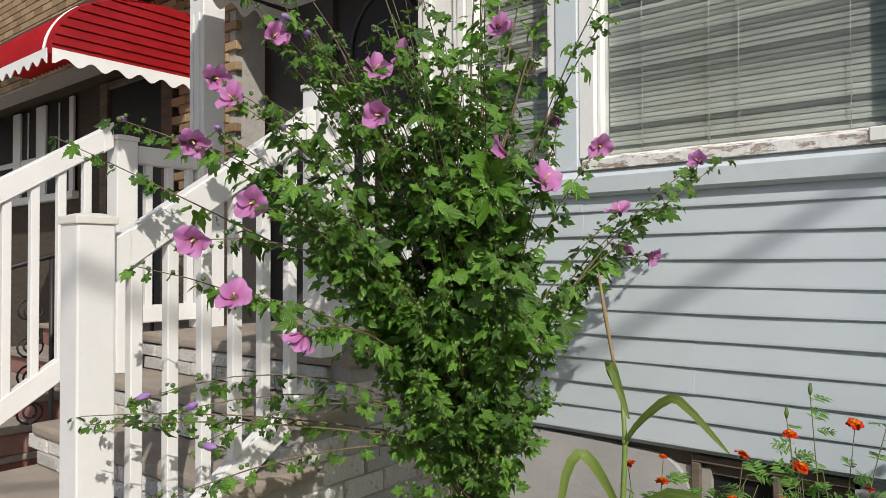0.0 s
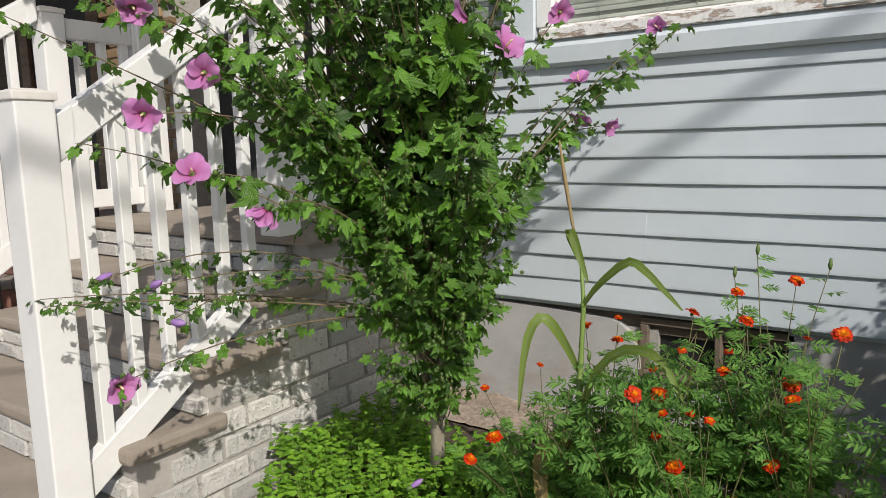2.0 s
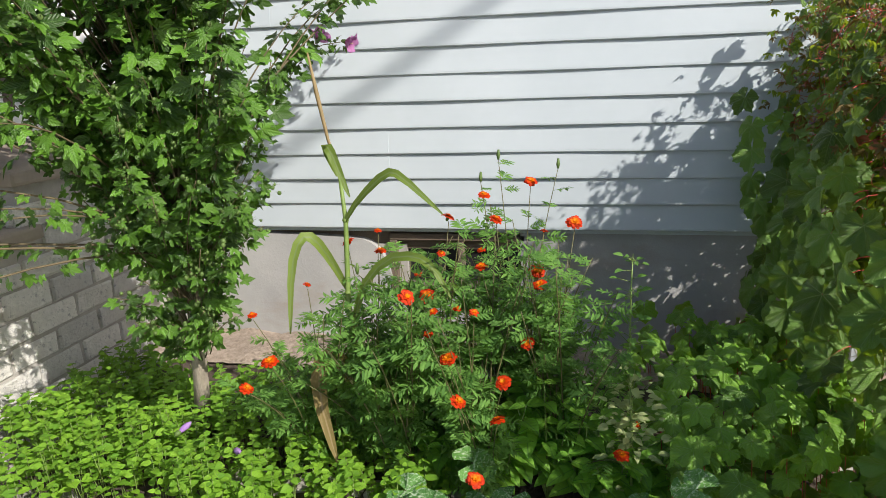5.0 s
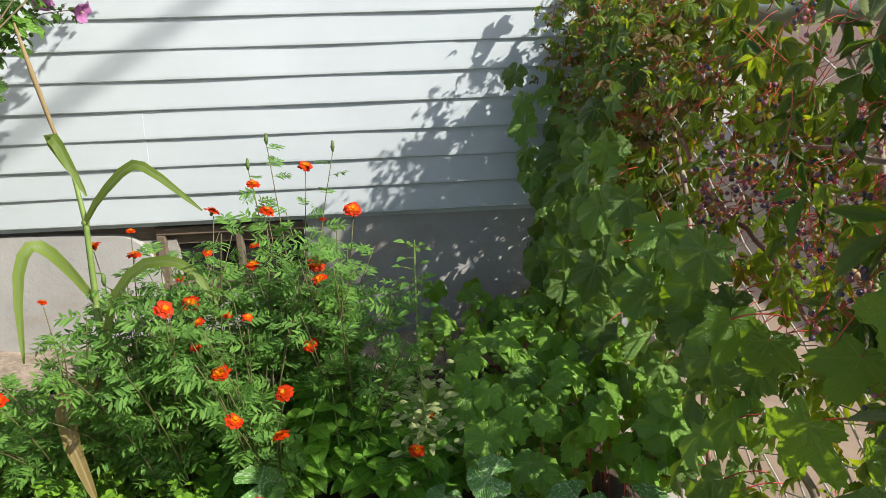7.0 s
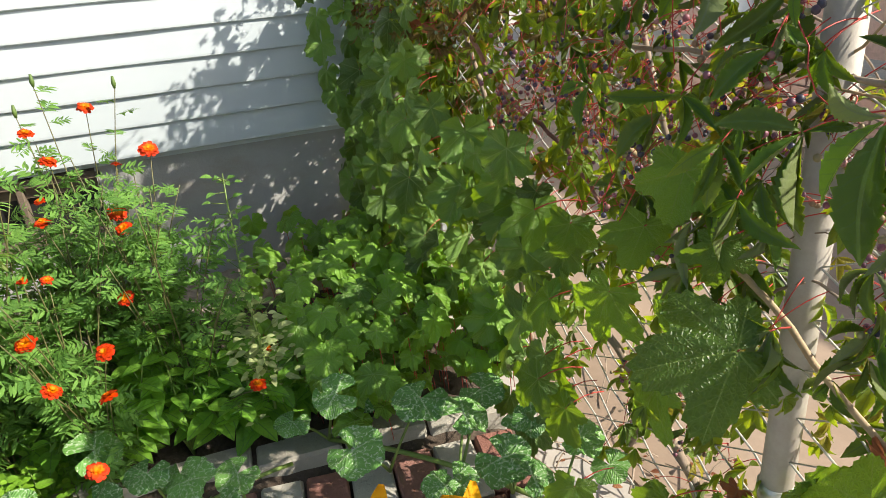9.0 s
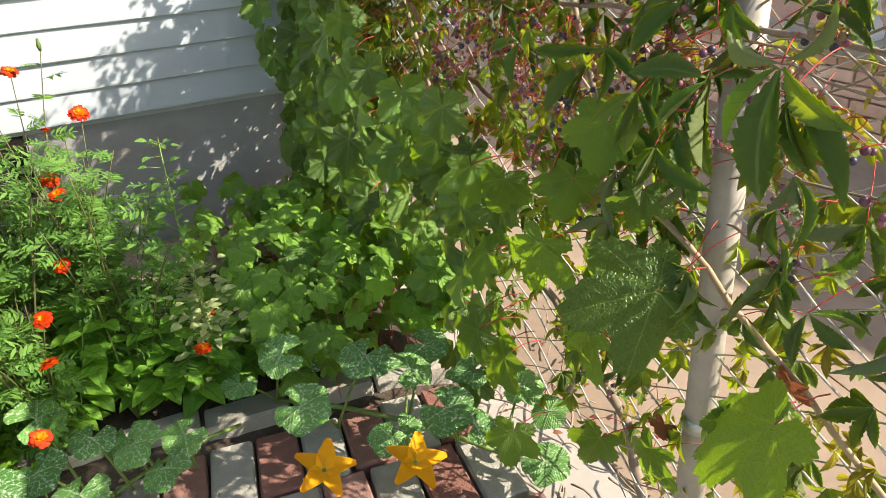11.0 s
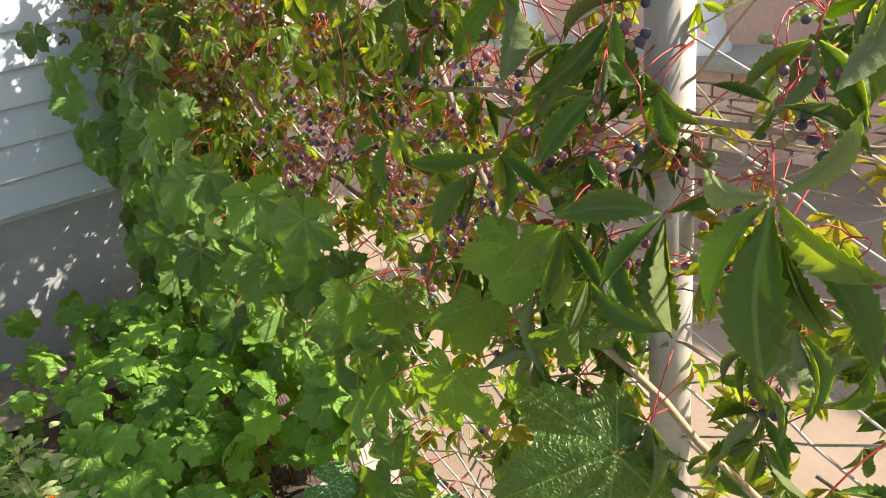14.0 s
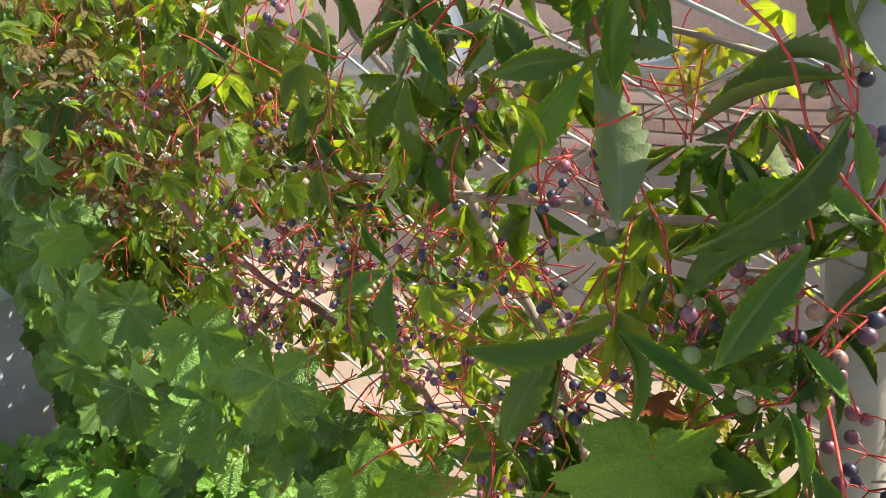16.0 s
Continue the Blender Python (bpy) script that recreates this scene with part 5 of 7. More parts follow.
def rand_dir(rr, up=0.0, spread=1.0):
    a = rr.uniform(0, 2 * math.pi)
    return np.array((math.cos(a) * spread, math.sin(a) * spread, up + rr.uniform(-0.4, 0.4)))


def ruffled_petal(seed, rows=8, cols=6):
    """A broad petal of length 1 along y, cupped along its length, with a wavy outer edge."""
    rr = random.Random(seed)
    ph = rr.uniform(0, 6)
    V, F, U = [], [], []
    for i in range(rows + 1):
        t = i / rows
        w = 0.06 + 0.39 * math.sin(math.pi * min(0.86, 0.04 + 0.60 * t)) ** 1.5
        for j in range(cols + 1):
            s = 2 * j / cols - 1
            round_off = 0.26 * abs(s) ** 2.0 * t
            y = t - round_off + 0.025 * t * math.sin(5 * s + ph)
            z = 0.22 * w * s * s - 0.30 * max(0, t - 0.55) ** 1.5 + 0.11 * t * t * math.sin(4.2 * s + ph) + 0.03 * t * math.sin(9 * s + 2 * ph)
            V.append((s * w, y, z))
            U.append((s * 0.5, t))
    k = cols + 1
    for i in range(rows):
        for j in range(cols):
            a = i * k + j
            F += [(a, a + 1, a + k + 1), (a, a + k + 1, a + k)]
    return np.array(V), np.array(F), np.array(U)


def flower_mesh(kind=0):
    """Mauve flower facing +z: five overlapping petals in a funnel and a green cup."""
    out, slots = [], []
    lift = (0.75, 1.25, 1.0)[kind]
    for i in range(5):
        a = i * 2 * math.pi / 5
        c, s = math.cos(a), math.sin(a)
        up = lift + 0.22 * math.sin(2.3 * i + kind)
        p = place(ruffled_petal(10 * kind + i), (0, 0, 0), (c, s, up), (-up * c + 0.25 * s, -up * s - 0.25 * c, 1.0), 1.0 + 0.07 * math.cos(3.1 * i + kind))
        out.append(p)
        slots += [0] * len(p[1])
    cup = tube([(0, 0, -0.26), (0, 0, -0.16), (0, 0, 0.04), (0, 0, 0.14)], [0.03, 0.12, 0.16, 0.13], 7)
    out.append(cup)
    slots += [1] * len(cup[1])
    return shared("flower", merge(out), [L["petal"], L["calyx"]], slots)


def bud_mesh():
    """Furled bloom along +y: a pleated spindle out of a green cup."""
    n, sides = 7, 12
    V, F, U = tube([(0.012 * math.sin(3 * t), 0.08 + 1.0 * t, 0.02 * t) for t in np.linspace(0, 1, n)], [0.09, 0.13, 0.17, 0.20, 0.20, 0.15, 0.05], sides)
    for i in range(n):
        core = V[i * sides:(i + 1) * sides].mean(axis=0)
        for j in range(sides):
            V[i * sides + j] = core + (V[i * sides + j] - core) * (1.0 if (j + i // 2) % 2 else 0.72)
    c = tube([(0, -0.12, 0), (0, 0.0, 0), (0, 0.14, 0), (0, 0.30, 0)], [0.04, 0.15, 0.17, 0.13], 8)
    return shared("bud", merge([(V, F, U), c]), [L["bud"], L["calyx"]], [0] * len(F) + [1] * len(c[1]))


def marigold_mesh(kind=0):
    """Marigold head facing +z: red outer ring, orange ruffled middle."""
    rr = random.Random(kind + 20)
    out, slots = [], []
    pet = blade(3, lambda t: 0.05 + 0.30 * math.sin(math.pi * min(0.9, 0.15 + 0.7 * t)), 0.12, 0.12)
    for ring, (n, ln, up, mat) in enumerate(((11, 1.0, -0.12, 0), (10, 0.84, 0.10, 0), (9, 0.56, 0.35, 0 if kind == 1 else 1), (7, 0.40, 0.9, 1))):
        for i in range(n):
            a = (i + 0.5 * ring + rr.uniform(-0.2, 0.2)) * 2 * math.pi / n
            c, s = math.cos(a), math.sin(a)
            p = place(pet, (c * 0.05, s * 0.05, 0.04 * ring), (c, s, up + rr.uniform(-0.15, 0.15)), (-c * up, -s * up, 1), ln * rr.uniform(0.85, 1.1))
            out.append(p)
            slots += [mat] * len(p[1])
    cup = tube([(0, 0, -0.75), (0, 0, -0.6), (0, 0, -0.1), (0, 0, 0.03)], [0.06, 0.20, 0.26, 0.3], 7)
    out.append(cup)
    slots += [2] * len(cup[1])
    return shared("flower_head", merge(out), [L["mari_out"], L["mari_in"], L["calyx"]], slots)


# ---------- rose of sharon shrub ----------
def make_shrub():
    rr = random.Random(11)
    base = np.array((-1.28, 1.655, -0.02))
    shrub = thing("flowering_shrub", "tall flowering shrub with mauve hibiscus blooms and lobed green leaves", "shrub", base)
    trunk_path = np.array([base, (-1.225, 1.585, 0.18), (-1.205, 1.57, 0.40), (-1.19, 1.56, 0.70), (-1.17, 1.55, 1.05), (-1.18, 1.53, 1.45)])
    trunks = [(trunk_path, [0.030, 0.024, 0.022, 0.019, 0.014, 0.008])]
    for dx, dy, top in ((-0.012, 0.024, (-1.33, 1.50, 1.3)), (0.016, 0.012, (-1.19, 1.50, 1.2)), (-0.02, -0.006, (-1.42, 1.42, 1.2))):
        b = np.array((-1.21, 1.575, 0.30)) + np.array((dx, dy, 0)) * 0.6
        trunks.append((np.vstack([b, b * 0.72 + np.array(top) * 0.28 + np.array((0.03, -0.01, -0.02)), b * 0.35 + np.array(top) * 0.65, top]), [0.014, 0.013, 0.010, 0.006]))
    for path, rad in trunks:
        tri_mesh("trunk", tube(path, rad, 9), M["bark"], shrub, "pale grey bark")
    open_a = [(-1.548, 0.929, 1.657), (-1.636, 0.92, 1.73), (-1.507, 1.022, 1.841), (-1.244, 1.298, 1.811), (-1.283, 1.204, 1.747), (-1.163, 1.113, 1.592),
              (-1.551, 0.802, 1.527), (-1.303, 0.813, 1.351), (-1.461, 0.752, 1.264), (-1.342, 0.788, 1.119), (-1.202, 0.889, 1.038), (-1.43, 0.61, 0.645)]
    open_b = [(-0.904, 1.324, 1.48), (-0.842, 1.376, 1.412), (-1.175, 1.671, 1.971), (-1.113, 1.724, 1.841), (-1.022, 1.802, 1.666), (-0.9, 1.838, 1.574),
              (-0.699, 2.194, 1.543), (-0.916, 2.023, 1.371), (-0.931, 2.053, 1.233), (-0.846, 2.083, 1.229)]
    furled = [(-1.44, 0.952, 1.65), (-1.458, 1.059, 1.892), (-1.45, 1.195, 1.893), (-1.421, 1.345, 1.943), (-1.422, 1.09, 1.838), (-1.749, 0.704, 1.595),
              (-1.495, 0.846, 1.554), (-1.417, 0.972, 1.578), (-1.487, 0.742, 0.843), (-1.429, 0.752, 0.764), (-1.591, 0.658, 0.858), (-1.007, 1.813, 1.73), (-1.192, 1.661, 1.823)]
    shoots = [(-1.95, 0.62, 1.56), (-1.70, 0.60, 0.80), (-1.86, 0.66, 0.79), (-0.62, 2.20, 1.55), (-0.80, 2.10, 1.40), (-1.20, 1.60, 2.45), (-1.45, 1.25, 2.35), (-1.02, 1.74, 2.5), (-0.86, 1.80, 2.4), (-1.62, 1.0, 2.0), (-1.66, 0.70, 1.2), (-1.02, 1.70, 1.9), (-0.80, 1.72, 1.95), (-0.74, 1.80, 2.2), (-1.1, 1.5, 2.3), (-1.3, 1.4, 2.1)]
    twigs, leaf_at, leaf_tip, leaf_nrm, leaf_size, pods = [], [], [], [], [], []

    def trunk_at(z):
        return np.array([np.interp(z, trunk_path[:, 2], trunk_path[:, k]) for k in range(3)])

    def branch(end, lush=1.0, thick=0.0042, first=0.3, droop=0.10):
        end = np.array(end)
        z0 = min(max(end[2] * rr.uniform(0.42, 0.62), 0.28 if thick < 0.0035 else 0.62), 1.25)
        a = trunk_at(z0) + np.array((rr.uniform(-0.03, 0.03), rr.uniform(-0.03, 0.03), 0))
        path = bend(a, end, droop * rr.uniform(0.2, 1.0), 9, (rr.uniform(-0.04, 0.04), rr.uniform(-0.04, 0.04), 0))
        twigs.append(tube(path, np.linspace(thick if thick > 0.0035 else 0.0021, 0.0012, 9), 5))
        length = np.linalg.norm(end - a)
        n = int(length * (first < 0.5 and 1 or 0.7) / 0.027 * lush)
        for i in range(n):
            t = first + (1.03 - first) * (i + rr.random()) / n
            q = min(t, 1.0) * 8
            k = min(int(q), 7)
            p = path[k] + (path[k + 1] - path[k]) * (q - k)
            along = path[k + 1] - path[k]
            along /= np.linalg.norm(along) + 1e-9
            d = rand_dir(rr, -0.68) + along * 0.45
            off = d / np.linalg.norm(d) * rr.uniform(0.008, 0.035)
            leaf_at.append(p + off)
            leaf_tip.append(d)
            leaf_nrm.append(np.array((0.35, -0.55, 0.6)) + np.array([rr.uniform(-0.7, 0.7) for _ in range(3)]))
            leaf_size.append(rr.uniform(0.030, 0.064) * (0.72 if p[2] < 0.95 else 1.0) * (1.0 if thick < 0.0035 else 0.85) * (1.0 if t < 0.85 else 0.75))
        for _ in range(int(5 + 5 * lush)):
            t = rr.uniform(0.75, 1.0) * 8
            k = min(int(t), 7)
            pods.append(path[k] + (path[k + 1] - path[k]) * (t - k) + np.array([rr.uniform(-0.022, 0.022) for _ in range(3)]))
        return path

    eye = np.array((0.1, -0.2, 1.1))
    me_f, me_b = [flower_mesh(k) for k in range(3)], bud_mesh()
    knobs = [place(ball(6, 4), (0.035 * math.cos(a * 2.4), 0.035 * math.sin(a * 2.4), 0.34 + 0.028 * a), (0, 1, 0), (0, 0, 1), 0.026) for a in range(10)]
    me_st = shared("stamen", merge([tube([(0, 0, 0.03), (0, 0, 0.42), (0, 0, 0.66)], [0.045, 0.04, 0.02], 7)] + knobs), L["stamen"])
    for k in range(11):
        a = 0.9 * k
        leaf_at.append(np.array((-0.945, 1.30, 1.40)) + np.array((0.02 * math.cos(a), 0.0, 0.03 * math.sin(a))))
        leaf_tip.append(np.array((0.8 * math.cos(a), -0.35, 0.9 * math.sin(a) - 0.25)))
        leaf_nrm.append(np.array((0.3 * math.sin(a) + 0.3, -0.8, 0.4)))
        leaf_size.append(0.062 + 0.010 * (k % 3))
    for p in open_a + open_b:
        branch(p, 0.85, 0.004, 0.18, 0.16)
        d = eye - np.array(p)
        d /= np.linalg.norm(d)
        d = d * 0.58 + np.array((rr.uniform(-0.9, 1.0), rr.uniform(-0.8, 0.5), rr.uniform(-0.4, 0.7)))
        side = np.cross(d, (0.3, 0.1, 0.9))
        bloom = lone("flower", me_f[rr.randrange(3)], p, side, d, 0.064 if p in open_b[:2] else rr.uniform(0.045, 0.057), shrub, "open mauve bloom")
        st = new("stamen", me_st)
        st.parent = bloom
        st["label"] = "cream stamen column"
    for p in furled:
        branch(p, 0.8, 0.0036, 0.22, 0.16)
        lone("bud", me_b, p, rand_dir(rr, 0.3), (0.2, -0.4, 0.9), rr.uniform(0.044, 0.056), shrub, "furled lavender bloom")
    for p in shoots:
        branch(p, 0.75, 0.0042, 0.10, 0.14)
    # leafy shoots round the showy blooms, which shade the body behind them
    for i in range(13):
        branch((-0.99 + rr.uniform(-0.13, 0.12), 1.26 + rr.uniform(-0.10, 0.12), rr.uniform(1.30, 1.90)), 0.7, 0.0034, 0.25, 0.10)
    # the leafy body, narrow at the foot and wide above
    for i in range(205):
        z = 0.36 + 1.65 * rr.random() ** 1.2
        if z < 0.72 and rr.random() < 0.45:
            continue
        rad = float(np.interp(z, [0.3, 0.5, 0.8, 1.15, 1.5, 2.0], [0.12, 0.19, 0.29, 0.40, 0.40, 0.32]))
        a = rr.uniform(0, 2 * math.pi)
        q = math.sqrt(rr.uniform(0.15, 1.0)) * rad
        c = trunk_at(z)
        lean = -0.34 * min(0.5, max(0, z - 1.0))
        away = 0.13 * min(1.0, max(0.5, (z - 0.15) / 0.5))
        p = np.array((c[0] - 0.01 + 0.50 * away + lean + q * math.cos(a), c[1] - 0.02 - 0.87 * away - 0.8 * abs(lean) + q * math.sin(a), z))
        branch(p, 0.7 if z < 0.72 else 1.02 if z < 1.2 else (0.8 if z < 1.55 else 0.26), 0.003, 0.30, 0.05)
    tri_mesh("twig_mass", merge(twigs), M["twig"], shrub, "thin branching twigs", kind="stuff")
    m = len(leaf_at)
    for j in range(3):
        pick = list(range(j, m, 3))
        piece = spread_out(T_SHRUB[j], [leaf_at[i] for i in pick], [leaf_tip[i] for i in pick], [leaf_nrm[i] for i in pick], [leaf_size[i] for i in pick])
        tri_mesh("foliage", piece, L["shrub"], shrub, "dark green lobed leaves", kind="stuff")
    # round green pods with small pointed bracts
    V, F, U = ball(6, 4)
    k = len(pods)
    piece = spread_out((V, F, U), pods, [rand_dir(rr, 0.3) for _ in range(k)], [(0, 0.2, 1)] * k, [rr.uniform(0.004, 0.0075) for _ in range(k)])
    spike = blade(2, lambda t: 0.13 * (1 - t) + 0.01, 0.1, 0.1)
    at, tip = [], []
    for p in pods:
        for _ in range(5):
            at.append(p)
            tip.append(rand_dir(rr, 0.4))
    brs = spread_out(spike, at, tip, [(0.1, 0.3, 0.9)] * len(at), [rr.uniform(0.012, 0.02) for _ in at])
    tri_mesh("bud_mass", merge([piece, brs]), L["calyx"], shrub, "clusters of round green buds", kind="stuff")
    # two fallen flowers on the ground cover
    for p in ((-1.18, 1.36, 0.13), (-1.62, 1.22, 0.0), (-0.98, 1.33, 0.12)):
        tagged(lone_top("fallen_bloom", me_b, p, rand_dir(rr, 0.0), (0, 0, 1), 0.05), "withered lavender bloom fallen on the ground cover", "flower", "fallen blooms")


def lone_top(name, me, p, tip, nrm, size):
    P, A = frames([p], [tip], [nrm], [size])
    ob = new(name, me)
    ob.matrix_basis = mat4(P[0], A[0])
    return ob


make_shrub()


# ---------- plants of the bed ----------
def ribbon(path, widths, twist=None, fold=0.25):
    """A long leaf: a folded strip along a path; widths: half widths."""
    P = np.array(path, float)
    # smooth the path
    for _ in range(1):
        Q = [P[0]]
        for a, b in zip(P, P[1:]):
            Q += [a * 0.75 + b * 0.25, a * 0.25 + b * 0.75]
        P = np.array(Q + [P[-1]])
    n = len(P)
    W = np.interp(np.linspace(0, 1, n), np.linspace(0, 1, len(widths)), widths)
    T = np.gradient(P, axis=0)
    T /= np.linalg.norm(T, axis=1)[:, None]
    S = np.cross(T, np.array((0.15, -0.25, 1.0)) if twist is None else np.array(twist))
    S /= np.linalg.norm(S, axis=1)[:, None]
    N = np.cross(S, T)
    V, U, F = [], [], []
    for i in range(n):
        wav = 0.10 * math.sin(i * 0.9)
        for s in (-1, -0.5, 0, 0.5, 1):
            V.append(P[i] + S[i] * s * W[i] + N[i] * W[i] * (fold * abs(s) + wav * s))
            U.append((s * 0.12, i / n))
    for i in range(n - 1):
        for k in range(4):
            a = i * 5 + k
            F += [(a, a + 1, a + 6), (a, a + 6, a + 5)]
    return np.array(V), np.array(F), np.array(U)


def make_corn():
    corn = thing("maize_plant", "lone tall maize stalk with arching and half-dried leaves", "plant", (-0.68, 1.48, -0.02))
    stalk = np.array([(-0.68, 1.48, -0.02), (-0.684, 1.50, 0.25), (-0.69, 1.53, 0.52), (-0.692, 1.557, 0.727), (-0.702, 1.56, 0.85)])
    cane = tri_mesh("stalk", tube(stalk, [0.010, 0.0085, 0.008, 0.0068, 0.005], 9), L["green_stem"], corn, "yellow-green stalk")
    for z in (0.25, 0.52, 0.725):
        q = [np.interp(z, stalk[:, 2], stalk[:, k]) for k in range(3)]
        tri_mesh("node", tube([(q[0], q[1], z - 0.008), (q[0], q[1], z), (q[0], q[1], z + 0.008)], [0.007, 0.0098, 0.007], 9), L["green_stem"], cane)
    tri_mesh("tassel", tube([(-0.702, 1.56, 0.85), (-0.728, 1.56, 0.95), (-0.75, 1.56, 1.07), (-0.768, 1.56, 1.18)], [0.004, 0.0045, 0.006, 0.0025], 7), L["corn_dry"], corn, "tan dried tassel")
    leaves = [
        ([(-0.69, 1.55, 0.725), (-0.64, 1.53, 0.79), (-0.55, 1.50, 0.868), (-0.51, 1.49, 0.862), (-0.39, 1.45, 0.765)], [0.006, 0.010, 0.013, 0.010, 0.002], "corn"),
        ([(-0.70, 1.55, 0.53), (-0.725, 1.51, 0.62), (-0.755, 1.47, 0.695), (-0.785, 1.45, 0.70), (-0.81, 1.43, 0.62), (-0.815, 1.40, 0.44)], [0.007, 0.012, 0.016, 0.012, 0.002], "corn"),
        ([(-0.675, 1.50, 0.36), (-0.63, 1.45, 0.55), (-0.54, 1.42, 0.655), (-0.45, 1.385, 0.672), (-0.40, 1.36, 0.65), (-0.355, 1.35, 0.575)], [0.007, 0.011, 0.013, 0.010, 0.002], "corn"),
        ([(-0.68, 1.50, 0.24), (-0.685, 1.45, 0.34), (-0.72, 1.40, 0.39), (-0.735, 1.36, 0.30), (-0.67, 1.31, 0.11)], [0.008, 0.020, 0.027, 0.020, 0.002], "corn_dry"),
        ([(-0.705, 1.555, 0.85), (-0.728, 1.53, 0.935), (-0.712, 1.52, 0.93), (-0.688, 1.51, 0.88), (-0.655, 1.50, 0.80)], [0.005, 0.012, 0.014, 0.010, 0.002], "corn"),
    ]
    for path, w, m in leaves:
        tri_mesh("leaf", ribbon(path, w, (0.12, -0.85, 0.5)), L[m], corn, "arching strap leaf" if m == "corn" else "leaf dried to tan at its tip")


def make_marigolds():
    rr = random.Random(5)
    heads = [(-0.417, 1.65, 0.719), (-0.33, 1.75, 0.765), (-0.204, 1.88, 0.785), (-0.276, 1.617, 0.72), (-0.154, 1.75, 0.658), (-0.062, 1.61, 0.715), (-0.645, 1.7, 0.665), (-0.725, 1.65, 0.642), (-0.609, 1.6, 0.629), (-0.432, 1.6, 0.624),
             (-0.325, 1.65, 0.623), (-0.302, 1.5, 0.617), (-0.157, 1.55, 0.594), (-0.149, 1.5, 0.571), (-0.476, 1.5, 0.592), (-0.454, 1.3, 0.591), (-0.43, 1.4, 0.564), (-0.403, 1.35, 0.538), (-0.351, 1.4, 0.532), (-0.307, 1.4, 0.522)]
    heads_low = [(-0.174, 1.408, 0.442), (-0.358, 1.3, 0.436), (-0.216, 1.25, 0.404), (-0.224, 1.2, 0.332), (-0.314, 1.2, 0.373), (-0.798, 1.5, 0.552), (-0.418, 1.35, 0.478), (0.106, 1.413, 0.231), (0.063, 1.3, 0.208), (-0.82, 1.277, 0.413), (-0.878, 1.25, 0.347), (-0.922, 1.4, 0.492), (-0.262, 1.1, 0.236)]
    small = {4, 6, 9, 10, 14, 17, 18, 19, 25, 26, 27, 31}
    me_h = [marigold_mesh(0), marigold_mesh(1)]
    roots = [(-0.60, 1.50), (-0.42, 1.52), (-0.22, 1.58), (-0.10, 1.48), (-0.30, 1.36), (-0.78, 1.46), (-0.50, 1.40)]
    plants = []
    for i, (x, y) in enumerate(roots):
        plants.append((thing("marigold_plant", "bushy marigold with feathery leaves and orange-red flower heads", "plant", (x, y, -0.02), "marigolds in the bed"), [], [[], [], [], []]))
    stem_to = []
    for i, h in enumerate(heads + heads_low):
        k = min(range(len(roots)), key=lambda j: (roots[j][0] - h[0]) ** 2 + (roots[j][1] - h[1]) ** 2)
        size = rr.uniform(0.011, 0.014) if i in small else rr.uniform(0.018, 0.0225)
        up = np.array((rr.uniform(-0.2, 0.5), rr.uniform(-0.9, -0.3), rr.uniform(0.7, 1.1)))
        lone("flower_head", me_h[1 if i in (15, 3, 22, 23) else 0], h, rand_dir(rr, 0), up, size, plants[k][0], "orange and deep red ruffled bloom")
        stem_to.append((k, np.array(h) - np.array((0, 0, 0.014)), True))
    for i in range(130):
        k = rr.randrange(len(roots))
        x, y = roots[k]
        a, q = rr.uniform(0, 6.28), math.sqrt(rr.random()) * 0.30
        top = float(np.interp(x + q * math.cos(a), [-0.95, -0.7, -0.3, 0.05, 0.15], [0.34, 0.56, 0.76, 0.66, 0.42])) * rr.uniform(0.55, 1.0)
        stem_to.append((k, np.array((min(x + q * math.cos(a) * 0.9, 0.05), y + q * math.sin(a) * 0.75, top)), False))
    for h in ((-0.292, 1.80, 0.86), (-0.118, 1.82, 0.83), (-0.34, 1.76, 0.80), (-0.63, 1.45, 0.60), (-0.10, 1.50, 0.52)):
        stem_to.append((2, np.array(h), False))
        ob_p = plants[2][0]
        tri_mesh("closed_bud", tube([h, np.array(h) + (0, 0, 0.012), np.array(h) + (0.001, 0, 0.030)], [0.003, 0.006, 0.003], 7), L["calyx"], ob_p)
    for k, h, bloom in stem_to:
        x, y = roots[k]
        base = np.array((x + rr.uniform(-0.03, 0.03), y + rr.uniform(-0.03, 0.03), -0.02))
        path = bend(base, h, 0.02, 8, ((base[0] - h[0]) * 0.10, (base[1] - h[1]) * 0.10, 0))
        path[1:-1, 2] += 0.0
        plants[k][1].append(tube(path, np.linspace(0.0028, 0.0011, 8), 5))
        st = plants[k][2]
        n = 12 if bloom else 16
        for i in range(n):
            t = 0.14 + (0.78 if bloom else 0.88) * (i + rr.random()) / n
            q = t * 7
            j = min(int(q), 6)
            p = path[j] + (path[j + 1] - path[j]) * (q - j)
            d = rand_dir(rr, 0.25)
            st[0].append(p)
            st[1].append(d)
            st[2].append(np.array((0.2, -0.3, 1.0)) + np.array([rr.uniform(-0.35, 0.35) for _ in range(3)]))
            st[3].append(rr.uniform(0.042, 0.068))
    for top, stems, (a, b, c, d) in plants:
        if stems:
            tri_mesh("stalk_mass", merge(stems), L["red_green"], top, "thin reddish stalks", kind="stuff")
            tri_mesh("foliage", spread_out(T_FROND, a, b, c, d), L["marigold"], top, "feathery green leaves", kind="stuff", smooth=False)


